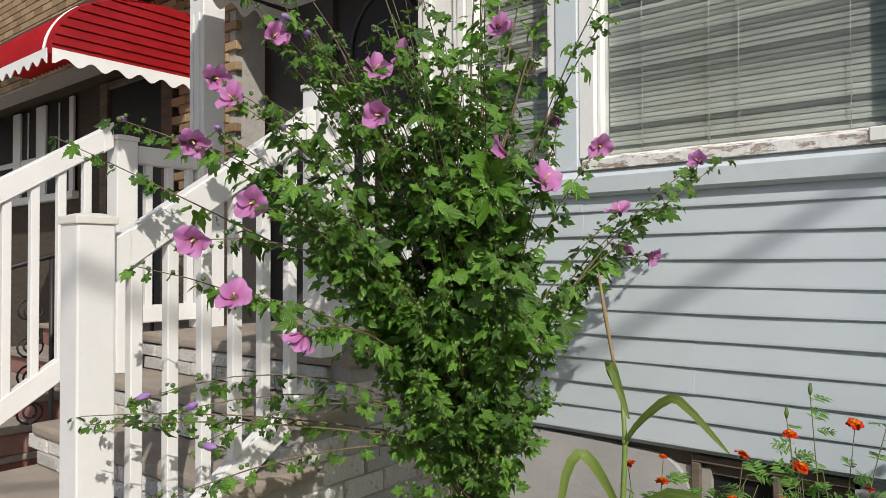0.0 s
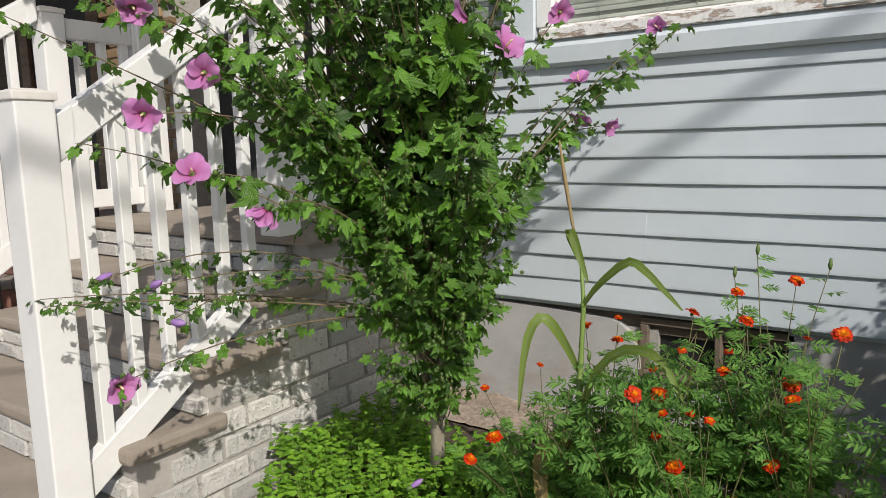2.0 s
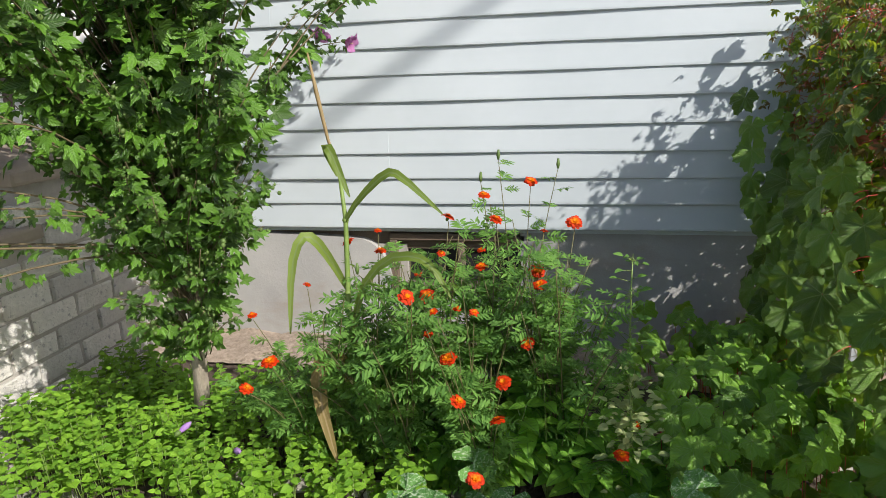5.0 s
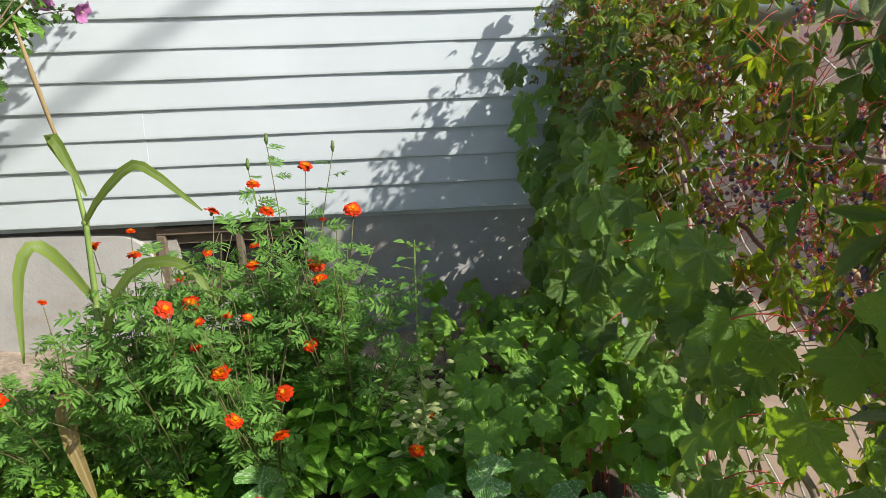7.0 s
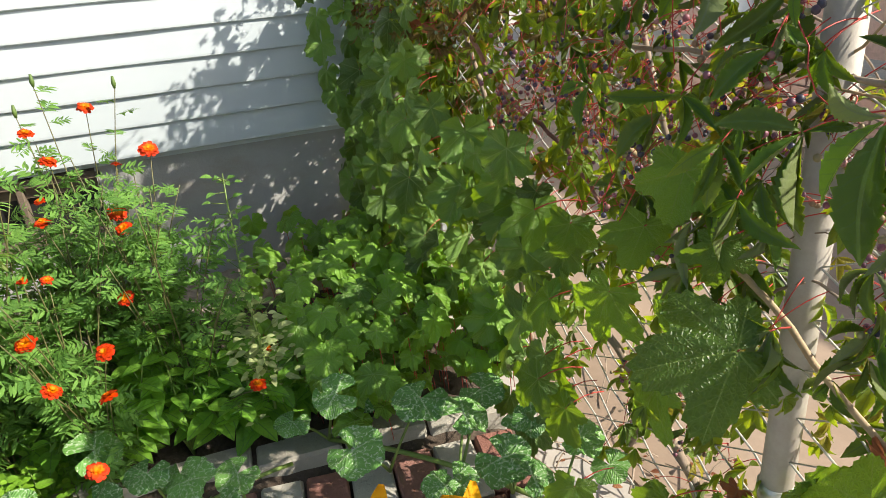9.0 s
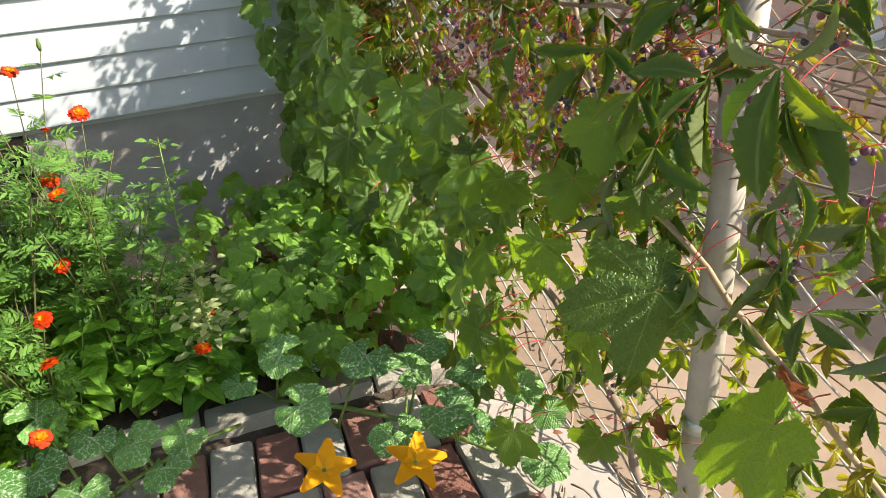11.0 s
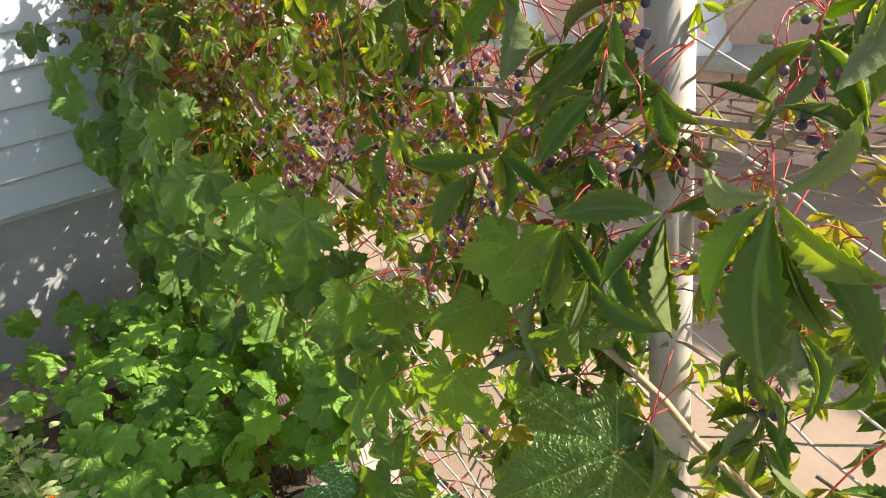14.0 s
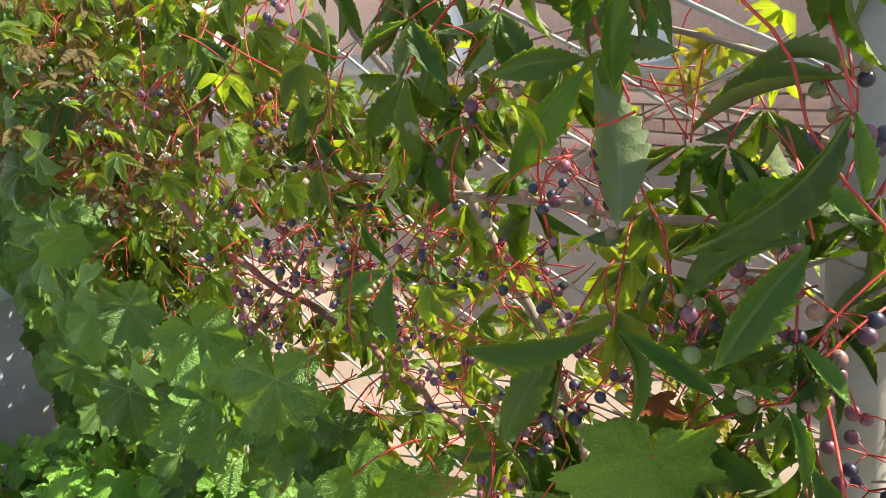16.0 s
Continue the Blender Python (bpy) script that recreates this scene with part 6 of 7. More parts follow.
def make_ground_cover():
    """Low mint-like carpet, in whorls of small leaves on short stalks."""
    rr = random.Random(9)
    top = thing("mint_patch", "dense low carpet of bright green mint-like leaves", "ground cover", (-1.2, 1.5, 0), kind="stuff")
    at, tip, nrm, size, stems = [], [], [], [], []
    tries = 0
    while len(stems) < 1050 and tries < 6000:
        tries += 1
        x, y = rr.uniform(-1.84, -0.30), rr.uniform(1.10, 2.06)
        front = 1.16 + 0.06 * math.sin(x * 9) + (0.22 * max(0, -1.55 - x) / 0.3) - 0.10 * max(0, x + 1.0)
        back = 1.92 + 0.08 * math.sin(x * 7 + 1) - 0.35 * max(0, x + 1.05)
        if y < front or y > back:
            continue
        if x > -0.62 and rr.random() < 0.45:
            continue
        h = 0.04 + 0.13 * rr.random() + 0.035 * noise.noise(Vector((x * 6, y * 6, 0)))
        b = np.array((x, y, -0.03))
        e = b + np.array((rr.uniform(-0.02, 0.02), rr.uniform(-0.03, 0.01), h + 0.03))
        stems.append(tube([b, (b + e) / 2, e], [0.0014, 0.0012, 0.001], 3))
        for lvl in range(3):
            c = e - np.array((0, 0, 0.022 * lvl))
            a0 = rr.uniform(0, 6.28)
            for q in range(3 if lvl == 0 else 2):
                a = a0 + q * (2.1 if lvl == 0 else 3.14) + lvl * 1.57
                at.append(c)
                tip.append((math.cos(a), math.sin(a), rr.uniform(-0.1, 0.45)))
                nrm.append((rr.uniform(-0.6, 0.7), rr.uniform(-0.8, 0.4), 1.0))
                size.append((0.018 + 0.006 * lvl) * rr.uniform(0.8, 1.4))
    tri_mesh("stalk_mass", merge(stems), L["green_stem"], top, kind="stuff")
    tri_mesh("foliage", spread_out(T_OVATE, at, tip, nrm, size), L["mint"], top, "small bright green leaves", kind="stuff")


def make_basil():
    rr = random.Random(21)
    for x, y, h in ((-0.12, 1.42, 0.34), (-0.02, 1.45, 0.28), (-0.25, 1.43, 0.28), (-0.42, 1.44, 0.18), (0.06, 1.42, 0.18), (-0.16, 1.54, 0.32), (0.03, 1.55, 0.20), (0.17, 1.45, 0.14), (0.23, 1.54, 0.15), (0.30, 1.46, 0.12)):
        top = thing("leafy_herb", "bushy herb with broad glossy pointed leaves", "plant", (x, y, -0.02), "herbs at the front of the bed")
        at, tip, nrm, size, st = [], [], [], [], []
        for i in range(9):
            e = np.array((x + rr.uniform(-0.10, 0.10), y + rr.uniform(-0.09, 0.09), h * rr.uniform(0.55, 1.0)))
            path = bend((x, y, -0.02), e, 0.0, 6)
            st.append(tube(path, np.linspace(0.003, 0.0015, 6), 5))
            for lvl in range(5):
                p = path[0] + (path[-1] - path[0]) * (1 - lvl * 0.16)
                a0 = lvl * 1.57 + rr.random()
                for s in (0, math.pi):
                    at.append(p)
                    tip.append((math.cos(a0 + s), math.sin(a0 + s), rr.uniform(0.0, 0.5) - 0.1 * lvl))
                    nrm.append((0.1, -0.2, 1))
                    size.append(rr.uniform(0.055, 0.092) * (0.65 if lvl == 0 else 1.0))
        tri_mesh("stalk_mass", merge(st), L["green_stem"], top, kind="stuff")
        tri_mesh("foliage", spread_out(T_BASIL, at, tip, nrm, size), L["basil"], top, kind="stuff")


def make_weed():
    rr = random.Random(31)
    top = thing("pale_weed", "spindly weed with pale mottled dusty leaves", "weed", (0.095, 1.37, -0.02))
    main = np.array([(0.095, 1.37, -0.02), (0.09, 1.38, 0.2), (0.08, 1.42, 0.42), (0.082, 1.47, 0.60), (0.085, 1.49, 0.66)])
    st = [tube(main, [0.004, 0.0035, 0.003, 0.0022, 0.001], 6)]
    at, tip, nrm, size = [], [], [], []
    green = [[], [], [], []]
    for i in range(210):
        low = i < 160
        z = rr.gauss(0.24, 0.065) if low else rr.uniform(0.34, 0.65)
        z = max(z, 0.05)
        p = np.array([np.interp(z, main[:, 2], main[:, k]) for k in range(3)])
        d = rand_dir(rr, 0.3)
        q = p + d * (rr.uniform(0.0, 0.075) if low else rr.uniform(0.01, 0.06) * (1.25 - z))
        if i % 3 == 0 or not low:
            st.append(tube([p, q], 0.0012, 3))
        for lst, v in zip((at, tip, nrm, size) if low else green, (q, d, (rr.uniform(-0.3, 0.3), -0.4, 1), rr.uniform(0.014, 0.032))):
            lst.append(v)
    tri_mesh("stalk_mass", merge(st), L["green_stem"], top, "thin green stalk", kind="stuff")
    tri_mesh("foliage", spread_out(T_BASIL, at, tip, nrm, size), L["pale"], top, "pale mottled dusty leaves", kind="stuff")
    tri_mesh("foliage", spread_out(T_BASIL, *green), L["marigold"], top, "small green upper leaves", kind="stuff")


def make_squash():
    rr = random.Random(41)
    top = thing("squash_plant", "squash vine with silver-mottled round leaves and yellow blossoms", "plant", (0.35, 1.2, -0.02))
    mes = [shared("leaf", t, L["pumpkin"]) for t in T_SQUASH]
    spots = [(0.218, 1.19, 0.2, 0.075), (0.217, 1.024, 0.17, 0.085), (0.392, 1.115, 0.18, 0.09), (0.364, 0.898, 0.12, 0.065), (0.501, 0.923, 0.12, 0.085), (-0.284, 1.225, 0.2, 0.08), (-0.185, 1.124, 0.18, 0.065), (-0.108, 1.066, 0.18, 0.075), (-0.287, 1.10, 0.16, 0.075), (-0.064, 1.00, 0.15, 0.07), (0.47, 1.05, 0.16, 0.08), (0.58, 1.0, 0.10, 0.07), (0.12, 1.27, 0.10, 0.06), (0.55, 1.14, 0.14, 0.075), (-0.36, 1.08, 0.17, 0.08), (-0.22, 1.02, 0.14, 0.08), (-0.44, 1.16, 0.15, 0.07), (-0.13, 1.16, 0.13, 0.07), (-0.02, 1.12, 0.12, 0.065), (0.30, 1.28, 0.12, 0.075), (0.684, 0.918, 0.12, 0.075), (0.713, 0.848, 0.08, 0.06), (0.534, 0.852, 0.12, 0.07), (0.393, 0.93, 0.10, 0.07), (0.635, 0.739, 0.06, 0.07), (0.60, 0.98, 0.15, 0.06)]
    vine = [(0.2, 1.3, 0.0), (0.30, 1.10, 0.02), (0.42, 0.98, 0.03), (0.52, 0.92, 0.02), (0.60, 0.86, 0.0)]
    tri_mesh("runner", tube(bend(vine[0], vine[-1], 0.03, 12), 0.006, 7), L["green_stem"], top, "ribbed green runner")
    tri_mesh("runner", tube(bend((0.1, 1.25, 0.0), (-0.3, 1.08, 0.0), 0.03, 10), 0.005, 7), L["green_stem"], top, "ribbed green runner")
    for i, (x, y, z, s) in enumerate(spots):
        a = rr.uniform(0, 6.28)
        t = np.array((math.cos(a), math.sin(a) - 0.4, -0.12))
        n = np.array((-0.25 + rr.uniform(-0.25, 0.25), -0.45 + rr.uniform(-0.2, 0.2), 1.0))
        leaf = lone("leaf", mes[i % 2], (x, y, z), t, n, s * 0.76, top, "dark leaf mottled with silver along its veins")
        foot = min(vine, key=lambda q: (q[0] - x) ** 2 + (q[1] - y) ** 2) if x > 0.05 else (x * 0.8, 1.14, 0.01)
        tri_mesh("leaf_stalk", tube(bend(foot, (x, y, z - 0.004), 0.01, 6), [0.004, 0.0036, 0.0033, 0.003, 0.003, 0.0026], 6), L["green_stem"], top)
    # blossoms
    pet = blade(7, lambda t: 0.10 + 0.30 * math.sin(math.pi * (0.15 + 0.8 * t)) * (1 - t) ** 0.35 + 0.004, 0.35, 0.25)
    out = [place(pet, (0, 0, 0), (math.cos(a), math.sin(a), 0.55), (-0.55 * math.cos(a), -0.55 * math.sin(a), 1), 1.0) for a in np.linspace(0, 2 * math.pi, 5, endpoint=False)]
    stalk = tube([(0, 0, -1.0), (0, 0, -0.4), (0, 0, 0.05)], [0.07, 0.09, 0.2], 7)
    me = shared("blossom", merge(out + [stalk]), [L["squash_petal"], L["green_stem"]], [0] * sum(len(o[1]) for o in out) + [1] * len(stalk[1]))
    for x, y, z, s in ((0.217, 0.895, 0.10, 0.062), (0.385, 0.825, 0.10, 0.062)):
        lone("blossom", me, (x, y, z), (1, 0.2, 0), (-0.2, -0.5, 0.9), s, top, "open orange-yellow trumpet blossom")


def make_pavers():
    """Border stones and a strip of red and grey pavers in front of the bed."""
    strip = thing("paver_strip", "row of red and grey pavers edging the bed", "paving", (0.3, 1.0, -0.12), kind="structure")
    kinds = [brick_mesh("paver", 0.205, 0.10, 0.06, m, 0.006, 0.0015, s) for s, m in enumerate((M["paver"], M["paver_grey"], M["paver_grey"]))]
    for r in range(3):
        for c in range(15):
            k = 0 if (c + r) % 2 == 0 else 1
            x = -0.9 + c * 0.106
            y = 1.135 - 0.215 * r - 0.14 * (x - 0.2) * 0.6
            ob = new("paver", kinds[k])
            ob.parent = strip
            ob.matrix_parent_inverse = strip.matrix_world.inverted()
            ob.matrix_basis = pose(x, y, -0.075 + R.uniform(-0.004, 0.004), R.uniform(-1, 1), R.uniform(-1, 1), 83 + R.uniform(-2, 2))
    for c in range(8):
        x = -0.95 + c * 0.215
        ob = new("border_stone", kinds[2])
        ob.parent = strip
        ob.matrix_parent_inverse = strip.matrix_world.inverted()
        ob.matrix_basis = pose(x, 1.315 - 0.084 * (x - 0.2) + R.uniform(-0.01, 0.01), -0.045 + R.uniform(-0.006, 0.006), R.uniform(-3, 3), R.uniform(-2, 2), -5 + R.uniform(-3, 3)) @ Matrix.Diagonal((1.0, 0.9, 1.4, 1))
    for i, (x, y, s, a) in enumerate(((-1.68, 1.18, 0.11, 20), (-1.52, 1.20, 0.09, 60), (-1.60, 1.06, 0.10, -15), (-1.42, 1.12, 0.08, 40))):
        bm = boxed(-s, s, -s * 0.7, s * 0.7, -0.05, 0.0, 0.008, 1)
        for v in bm.verts:
            v.co = pose(x, y, -0.035 + 0.006 * i, 2, -3, a) @ (v.co + Vector((0.02 * noise.noise(v.co * 30 + Vector((i, 0, 0))), 0.02 * noise.noise(v.co * 25), 0)))
        tagged(part("flagstone", bm, M["flag"]), "loose grey flagstone beside the steps", "stone", group="flagstones by the steps")


make_corn()
make_marigolds()
make_ground_cover()
make_basil()
make_weed()
make_squash()
make_pavers()


# ---------- vines on the fence ----------
def make_vines():
    rr = random.Random(51)
    vine = thing("grape_vine", "tangled wild grape vine with broad lobed leaves on a fence", "vine", (0.74, 1.2, -0.05))
    creeper = thing("creeper_vine", "five-leaved creeper with red stems and dark berries on a fence", "vine", (0.76, 0.9, -0.05))
    me_g = [shared("leaf", t, L["grape"]) for t in T_VINE]
    me_p = []
    for t in T_PALM:
        both, slots = two_sided(t)
        me_p.append(shared("leaf", both, [L["creeper"], L["creeper_under"]], slots))
    me_big = [shared("leaf", t, L["grape_near"]) for t in T_GRAPE]
    me_old = shared("leaf", T_PALM[2], L["creeper_old"])
    me_rust = shared("leaf", T_GRAPE[1], L["rust"])
    # canes
    canes = [
        ([(0.70, 1.60, 1.02), (0.66, 1.27, 0.84), (0.675, 1.144, 0.781), (0.694, 1.032, 0.75), (0.70, 0.929, 0.686), (0.70, 0.86, 0.65)], 0.0055, "cane", "purple-red cane", vine),
        ([(0.70, 0.80, 0.78), (0.715, 0.60, 0.69), (0.725, 0.45, 0.60), (0.74, 0.20, 0.45), (0.75, -0.1, 0.30)], 0.006, "tan_cane", "tan woody cane", vine),
        ([(0.74, 1.0, 0.93), (0.72, 0.72, 0.94), (0.73, 0.52, 0.95), (0.74, 0.30, 0.93), (0.72, 0.1, 0.97)], 0.0045, "wood_cane", "grey woody cane", creeper),
        ([(0.80, 0.95, -0.05), (0.79, 0.80, 0.25), (0.76, 0.72, 0.55), (0.75, 0.80, 0.90), (0.77, 1.0, 1.12)], 0.007, "wood_cane", "grey woody cane", creeper),
        ([(0.80, 0.62, -0.08), (0.80, 0.68, 0.12), (0.78, 0.80, 0.25), (0.77, 1.0, 0.34)], 0.012, "wood_cane", "thick twisted vine trunk", vine),
        ([(0.79, 1.3, -0.05), (0.75, 1.35, 0.4), (0.74, 1.5, 0.8), (0.73, 1.7, 1.1)], 0.008, "wood_cane", "grey woody cane", vine),
        ([(0.72, 0.55, 1.10), (0.70, 0.48, 0.98), (0.69, 0.42, 0.90), (0.67, 0.36, 0.92)], 0.0011, "red_stem", "red shoot", creeper),
        ([(0.73, 0.66, 1.14), (0.71, 0.63, 1.05), (0.70, 0.60, 0.93), (0.72, 0.58, 0.80)], 0.0011, "red_stem", "red shoot", creeper),
    ]
    for pts, r, m, lab, owner in canes:
        P = np.array(pts, float)
        for _ in range(2):
            Q = [P[0]]
            for a, b in zip(P, P[1:]):
                Q += [a * 0.75 + b * 0.25, a * 0.25 + b * 0.75]
            P = np.array(Q + [P[-1]])
        P += np.array([[0.004 * math.sin(i * 1.9 + k * 2 + len(pts)) for k in range(3)] for i in range(len(P))])
        tri_mesh("cane", tube(P, np.linspace(r, r * 0.65, len(P)), 8), L[m], owner, lab)
    eye = np.array((0.15, 0.0, 1.12))

    def toward(p, k=0.6, up=0.5):
        d = eye - np.array(p)
        d /= np.linalg.norm(d)
        return d * k + np.array((rr.uniform(-0.35, 0.35), rr.uniform(-0.35, 0.35), up + rr.uniform(-0.3, 0.3)))

    stalks = []
    # the broad leaves nearest to the path: hub, tip direction, size
    big = [((0.616, 0.438, 0.617), (-0.85, 0.50, -0.22), 0.135), ((0.638, 0.755, 0.551), (-0.45, 0.10, -1.0), 0.110), ((0.633, 0.874, 0.635), (-0.35, 0.05, -1.0), 0.085), ((0.62, 0.93, 0.46), (-0.45, 0.6, -0.5), 0.085),
           ((0.583, 0.914, 0.658), (-0.1, -0.1, -1.0), 0.085), ((0.64, 0.62, 0.44), (-0.45, 0.35, -0.8), 0.10), ((0.60, 0.86, 0.36), (-0.3, 0.35, -0.9), 0.08), ((0.58, 0.80, 0.30), (-0.5, 0.2, -0.8), 0.08),
           ((0.614, 0.232, 0.545), (-0.55, 0.35, -0.55), 0.115), ((0.69, 0.50, 0.26), (-0.3, 0.1, -0.9), 0.085), ((0.66, 0.60, 0.22), (-0.5, 0.0, -0.7), 0.07), ((0.634, 0.581, 0.811), (-0.25, 0.05, -0.9), 0.085), ((0.64, 0.67, 0.70), (-0.3, 0.1, -0.9), 0.08), ((0.66, 0.53, 0.72), (-0.2, -0.1, -0.9), 0.07), ((0.65, 0.60, 0.60), (-0.3, 0.1, -0.8), 0.075), ((0.62, 0.30, 0.50), (0.1, -0.3, -0.8), 0.07), ((0.547, 0.712, 0.20), (-0.3, -0.2, -0.7), 0.075),
           ((0.54, 0.83, 0.36), (-0.5, 0.3, -0.6), 0.085), ((0.60, 1.18, 0.64), (-0.3, 0.1, -1), 0.08), ((0.64, 1.08, 0.62), (-0.1, -0.1, -1), 0.075), ((0.62, 1.30, 0.70), (-0.2, 0.1, -1), 0.08), ((0.585, 1.30, 0.55), (-0.3, 0.2, -1), 0.085)]
    for i, (p, t, s) in enumerate(big):
        lone("leaf", me_big[i % 4], p, t, toward(p, 0.75, 0.45), s, vine, "broad dark grape leaf with pale veins")
        stalks.append(bend(p, (p[0] + 0.08, p[1] - 0.03 + rr.uniform(-0.04, 0.04), p[2] + 0.015), 0.01, 5))
    # large dark leaves at the far edge, against the siding
    for i, p in enumerate(((0.473, 2.27, 1.001), (0.499, 2.27, 0.91), (0.506, 2.27, 0.827), (0.51, 2.27, 0.733), (0.53, 2.27, 0.658), (0.561, 2.27, 0.614), (0.591, 2.27, 0.926), (0.603, 2.27, 0.825))):
        lone("leaf", me_g[i % 4], p, (-0.5 + 0.2 * (i % 3), -0.2, -0.8), (-0.5, -0.8, 0.3 + 0.2 * (i % 2)), 0.062 + 0.008 * (i % 3), vine)
    # grape leaves in the curtain beyond, hanging one over the other
    low = [[], [], [], []]
    taken = []
    n_lone = 0
    for i in range(2600):
        y = 0.95 + 1.47 * rr.random()
        top = 0.78 + 0.55 * min(1.0, max(0.0, (y - 1.35) / 0.45))
        z = 0.12 + (top - 0.12) * rr.random()
        x = 0.57 - 0.05 * math.sin(3.1 * y + 4.0 * z) + 0.07 * rr.random() + 0.10 * max(0, z - 0.85)
        p = np.array((x, y, z))
        s = rr.uniform(0.052, 0.096) if z < 0.9 else rr.uniform(0.040, 0.070)
        if any(abs(p[1] - q[1]) < 0.08 and np.linalg.norm(p - q) < 0.076 for q in taken):
            continue
        taken.append(p)
        t = np.array((-0.25 + rr.uniform(-0.35, 0.35), rr.uniform(-0.45, 0.45), -0.9))
        nrm = np.array((-0.80, -0.45, 0.45)) + np.array((rr.uniform(-0.4, 0.6), rr.uniform(-1.5, 1.2), rr.uniform(-0.8, 0.8)))
        if n_lone < 190 and y < 2.1:
            lone("leaf", me_g[len(taken) % 4], p, t, nrm, s, vine)
            n_lone += 1
        else:
            for lst, v in zip(low, (p, t, nrm, s)):
                lst.append(v)
        if len(taken) % 2:
            stalks.append(bend(p, p + np.array((0.07, rr.uniform(-0.06, 0.06), 0.03)), 0.01, 4))
    spill = [[], [], [], []]
    # low broad leaves that spill over the soil at the foot of the vines
    for i in range(430):
        x, y = rr.uniform(0.10, 0.74), rr.uniform(1.22, 2.28)
        if (x < 0.30 and y > 1.75 and rr.random() < 0.6) or (x < 0.16 and y < 1.55):
            continue
        z = 0.08 + 0.20 * rr.random() + 0.12 * max(0, x - 0.4)
        for lst, v in zip(spill, (np.array((x, y, z)), np.array((rr.uniform(-1, 1), rr.uniform(-1, 0.4), -0.25)), np.array((-0.1 + rr.uniform(-0.4, 0.4), -0.35 + rr.uniform(-0.3, 0.3), 1.0)), rr.uniform(0.034, 0.064))):
            lst.append(v)
        if i % 2 == 0:
            stalks.append(bend((x + 0.02, y + 0.02, -0.02), (x, y, z), 0.0, 4))
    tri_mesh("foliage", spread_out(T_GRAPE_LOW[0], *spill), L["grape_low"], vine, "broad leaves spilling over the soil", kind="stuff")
    tri_mesh("foliage", spread_out(T_GRAPE_LOW[0], low[0][::2], low[1][::2], low[2][::2], low[3][::2]), L["grape"], vine, "curtain of lobed leaves", kind="stuff")
    tri_mesh("foliage", spread_out(T_GRAPE_LOW[1], low[0][1::2], low[1][1::2], low[2][1::2], low[3][1::2]), L["grape"], vine, "curtain of lobed leaves", kind="stuff")
    tri_mesh("stalk_mass", merge([tube(s, 0.0012, 4) for s in stalks]), L["red_stem"], vine, "thin reddish leaf stalks", kind="stuff")
    for p, s in (((0.573, 1.514, 0.95), 0.035), ((0.60, 1.45, 0.93), 0.03), ((0.70, 0.62, 0.80), 0.04), ((0.72, 0.30, 0.52), 0.05), ((0.69, 0.78, 0.72), 0.04), ((0.73, 0.52, 0.28), 0.045)):
        lone("leaf", me_rust, p, (rr.uniform(-0.3, 0.3), 0.2, -1), toward(p), s, vine, "curled rust-brown dead leaf")
    # creeper leaves: hub, tip, size
    hubs = [((0.68, 0.80, 1.06), (-0.2, 0.2, -0.9), 0.07), ((0.72, 0.68, 0.62), (-0.1, 0, -1), 0.06), ((0.74, 0.66, 0.30), (0, 0, -1), 0.05)]
    red = []
    for i, (p, t, s) in enumerate(hubs):
        lone("leaf", me_p[i % 4], p, t, toward(p, 0.7, 0.5), s, creeper, "hanging five-part toothed leaf")
        red.append((bend(p, (0.75, p[1] + rr.uniform(-0.08, 0.08), p[2] + rr.uniform(-0.02, 0.08)), 0.008, 7), 0.0013))
    # single long leaflets close by, in fans from red hubs
    me_l = []
    for t in T_NEAR:
        both, slots = two_sided(t)
        for m in ("creeper_near", "creeper_near", "creeper"):
            me_l.append(shared("leaflet", both, [L[m], L["creeper_under"]], slots))

    def fan(hub, *tips):
        hub = np.array(hub)
        for tip in tips:
            d = np.array(tip) - hub
            side = -1.0 if rr.random() < 0.14 else 1.0
            lone("leaflet", me_l[rr.randrange(12)], hub + d * 0.05, d, side * toward(hub, 0.7, 0.35) + np.array([rr.uniform(-0.45, 0.45) for _ in range(3)]), np.linalg.norm(d) * 1.04, creeper, "long folded toothed leaflet")
        red.append((bend(hub, hub + np.array((0.07, rr.uniform(-0.05, 0.05), rr.uniform(0.0, 0.05))), 0.006, 6), 0.0009))

    fan((0.595, 0.279, 0.946), (0.546, 0.310, 0.971), (0.621, 0.235, 0.991), (0.543, 0.301, 0.891), (0.558, 0.258, 0.834), (0.602, 0.218, 0.894))
    fan((0.584, 0.354, 0.920), (0.521, 0.386, 0.936), (0.534, 0.375, 0.880), (0.558, 0.343, 0.837), (0.570, 0.336, 0.823), (0.615, 0.324, 0.924))
    fan((0.561, 0.437, 0.895), (0.513, 0.442, 0.864), (0.525, 0.431, 0.838), (0.539, 0.420, 0.834), (0.562, 0.401, 0.852))
    fan((0.607, 0.277, 0.914), (0.583, 0.257, 0.851), (0.602, 0.238, 0.856), (0.601, 0.197, 0.854))
    fan((0.658, 0.315, 0.986), (0.636, 0.347, 1.005), (0.669, 0.285, 0.987), (0.682, 0.256, 0.964), (0.644, 0.324, 0.965))
    fan((0.633, 0.238, 1.072), (0.615, 0.248, 1.017), (0.628, 0.229, 1.013))
    fan((0.636, 0.195, 1.065), (0.624, 0.193, 1.003), (0.657, 0.183, 1.016))
    fan((0.648, 0.156, 1.017), (0.623, 0.183, 0.980), (0.632, 0.194, 0.955), (0.652, 0.180, 0.956))
    fan((0.637, 0.279, 0.827), (0.629, 0.234, 0.772), (0.622, 0.262, 0.789), (0.629, 0.292, 0.789))
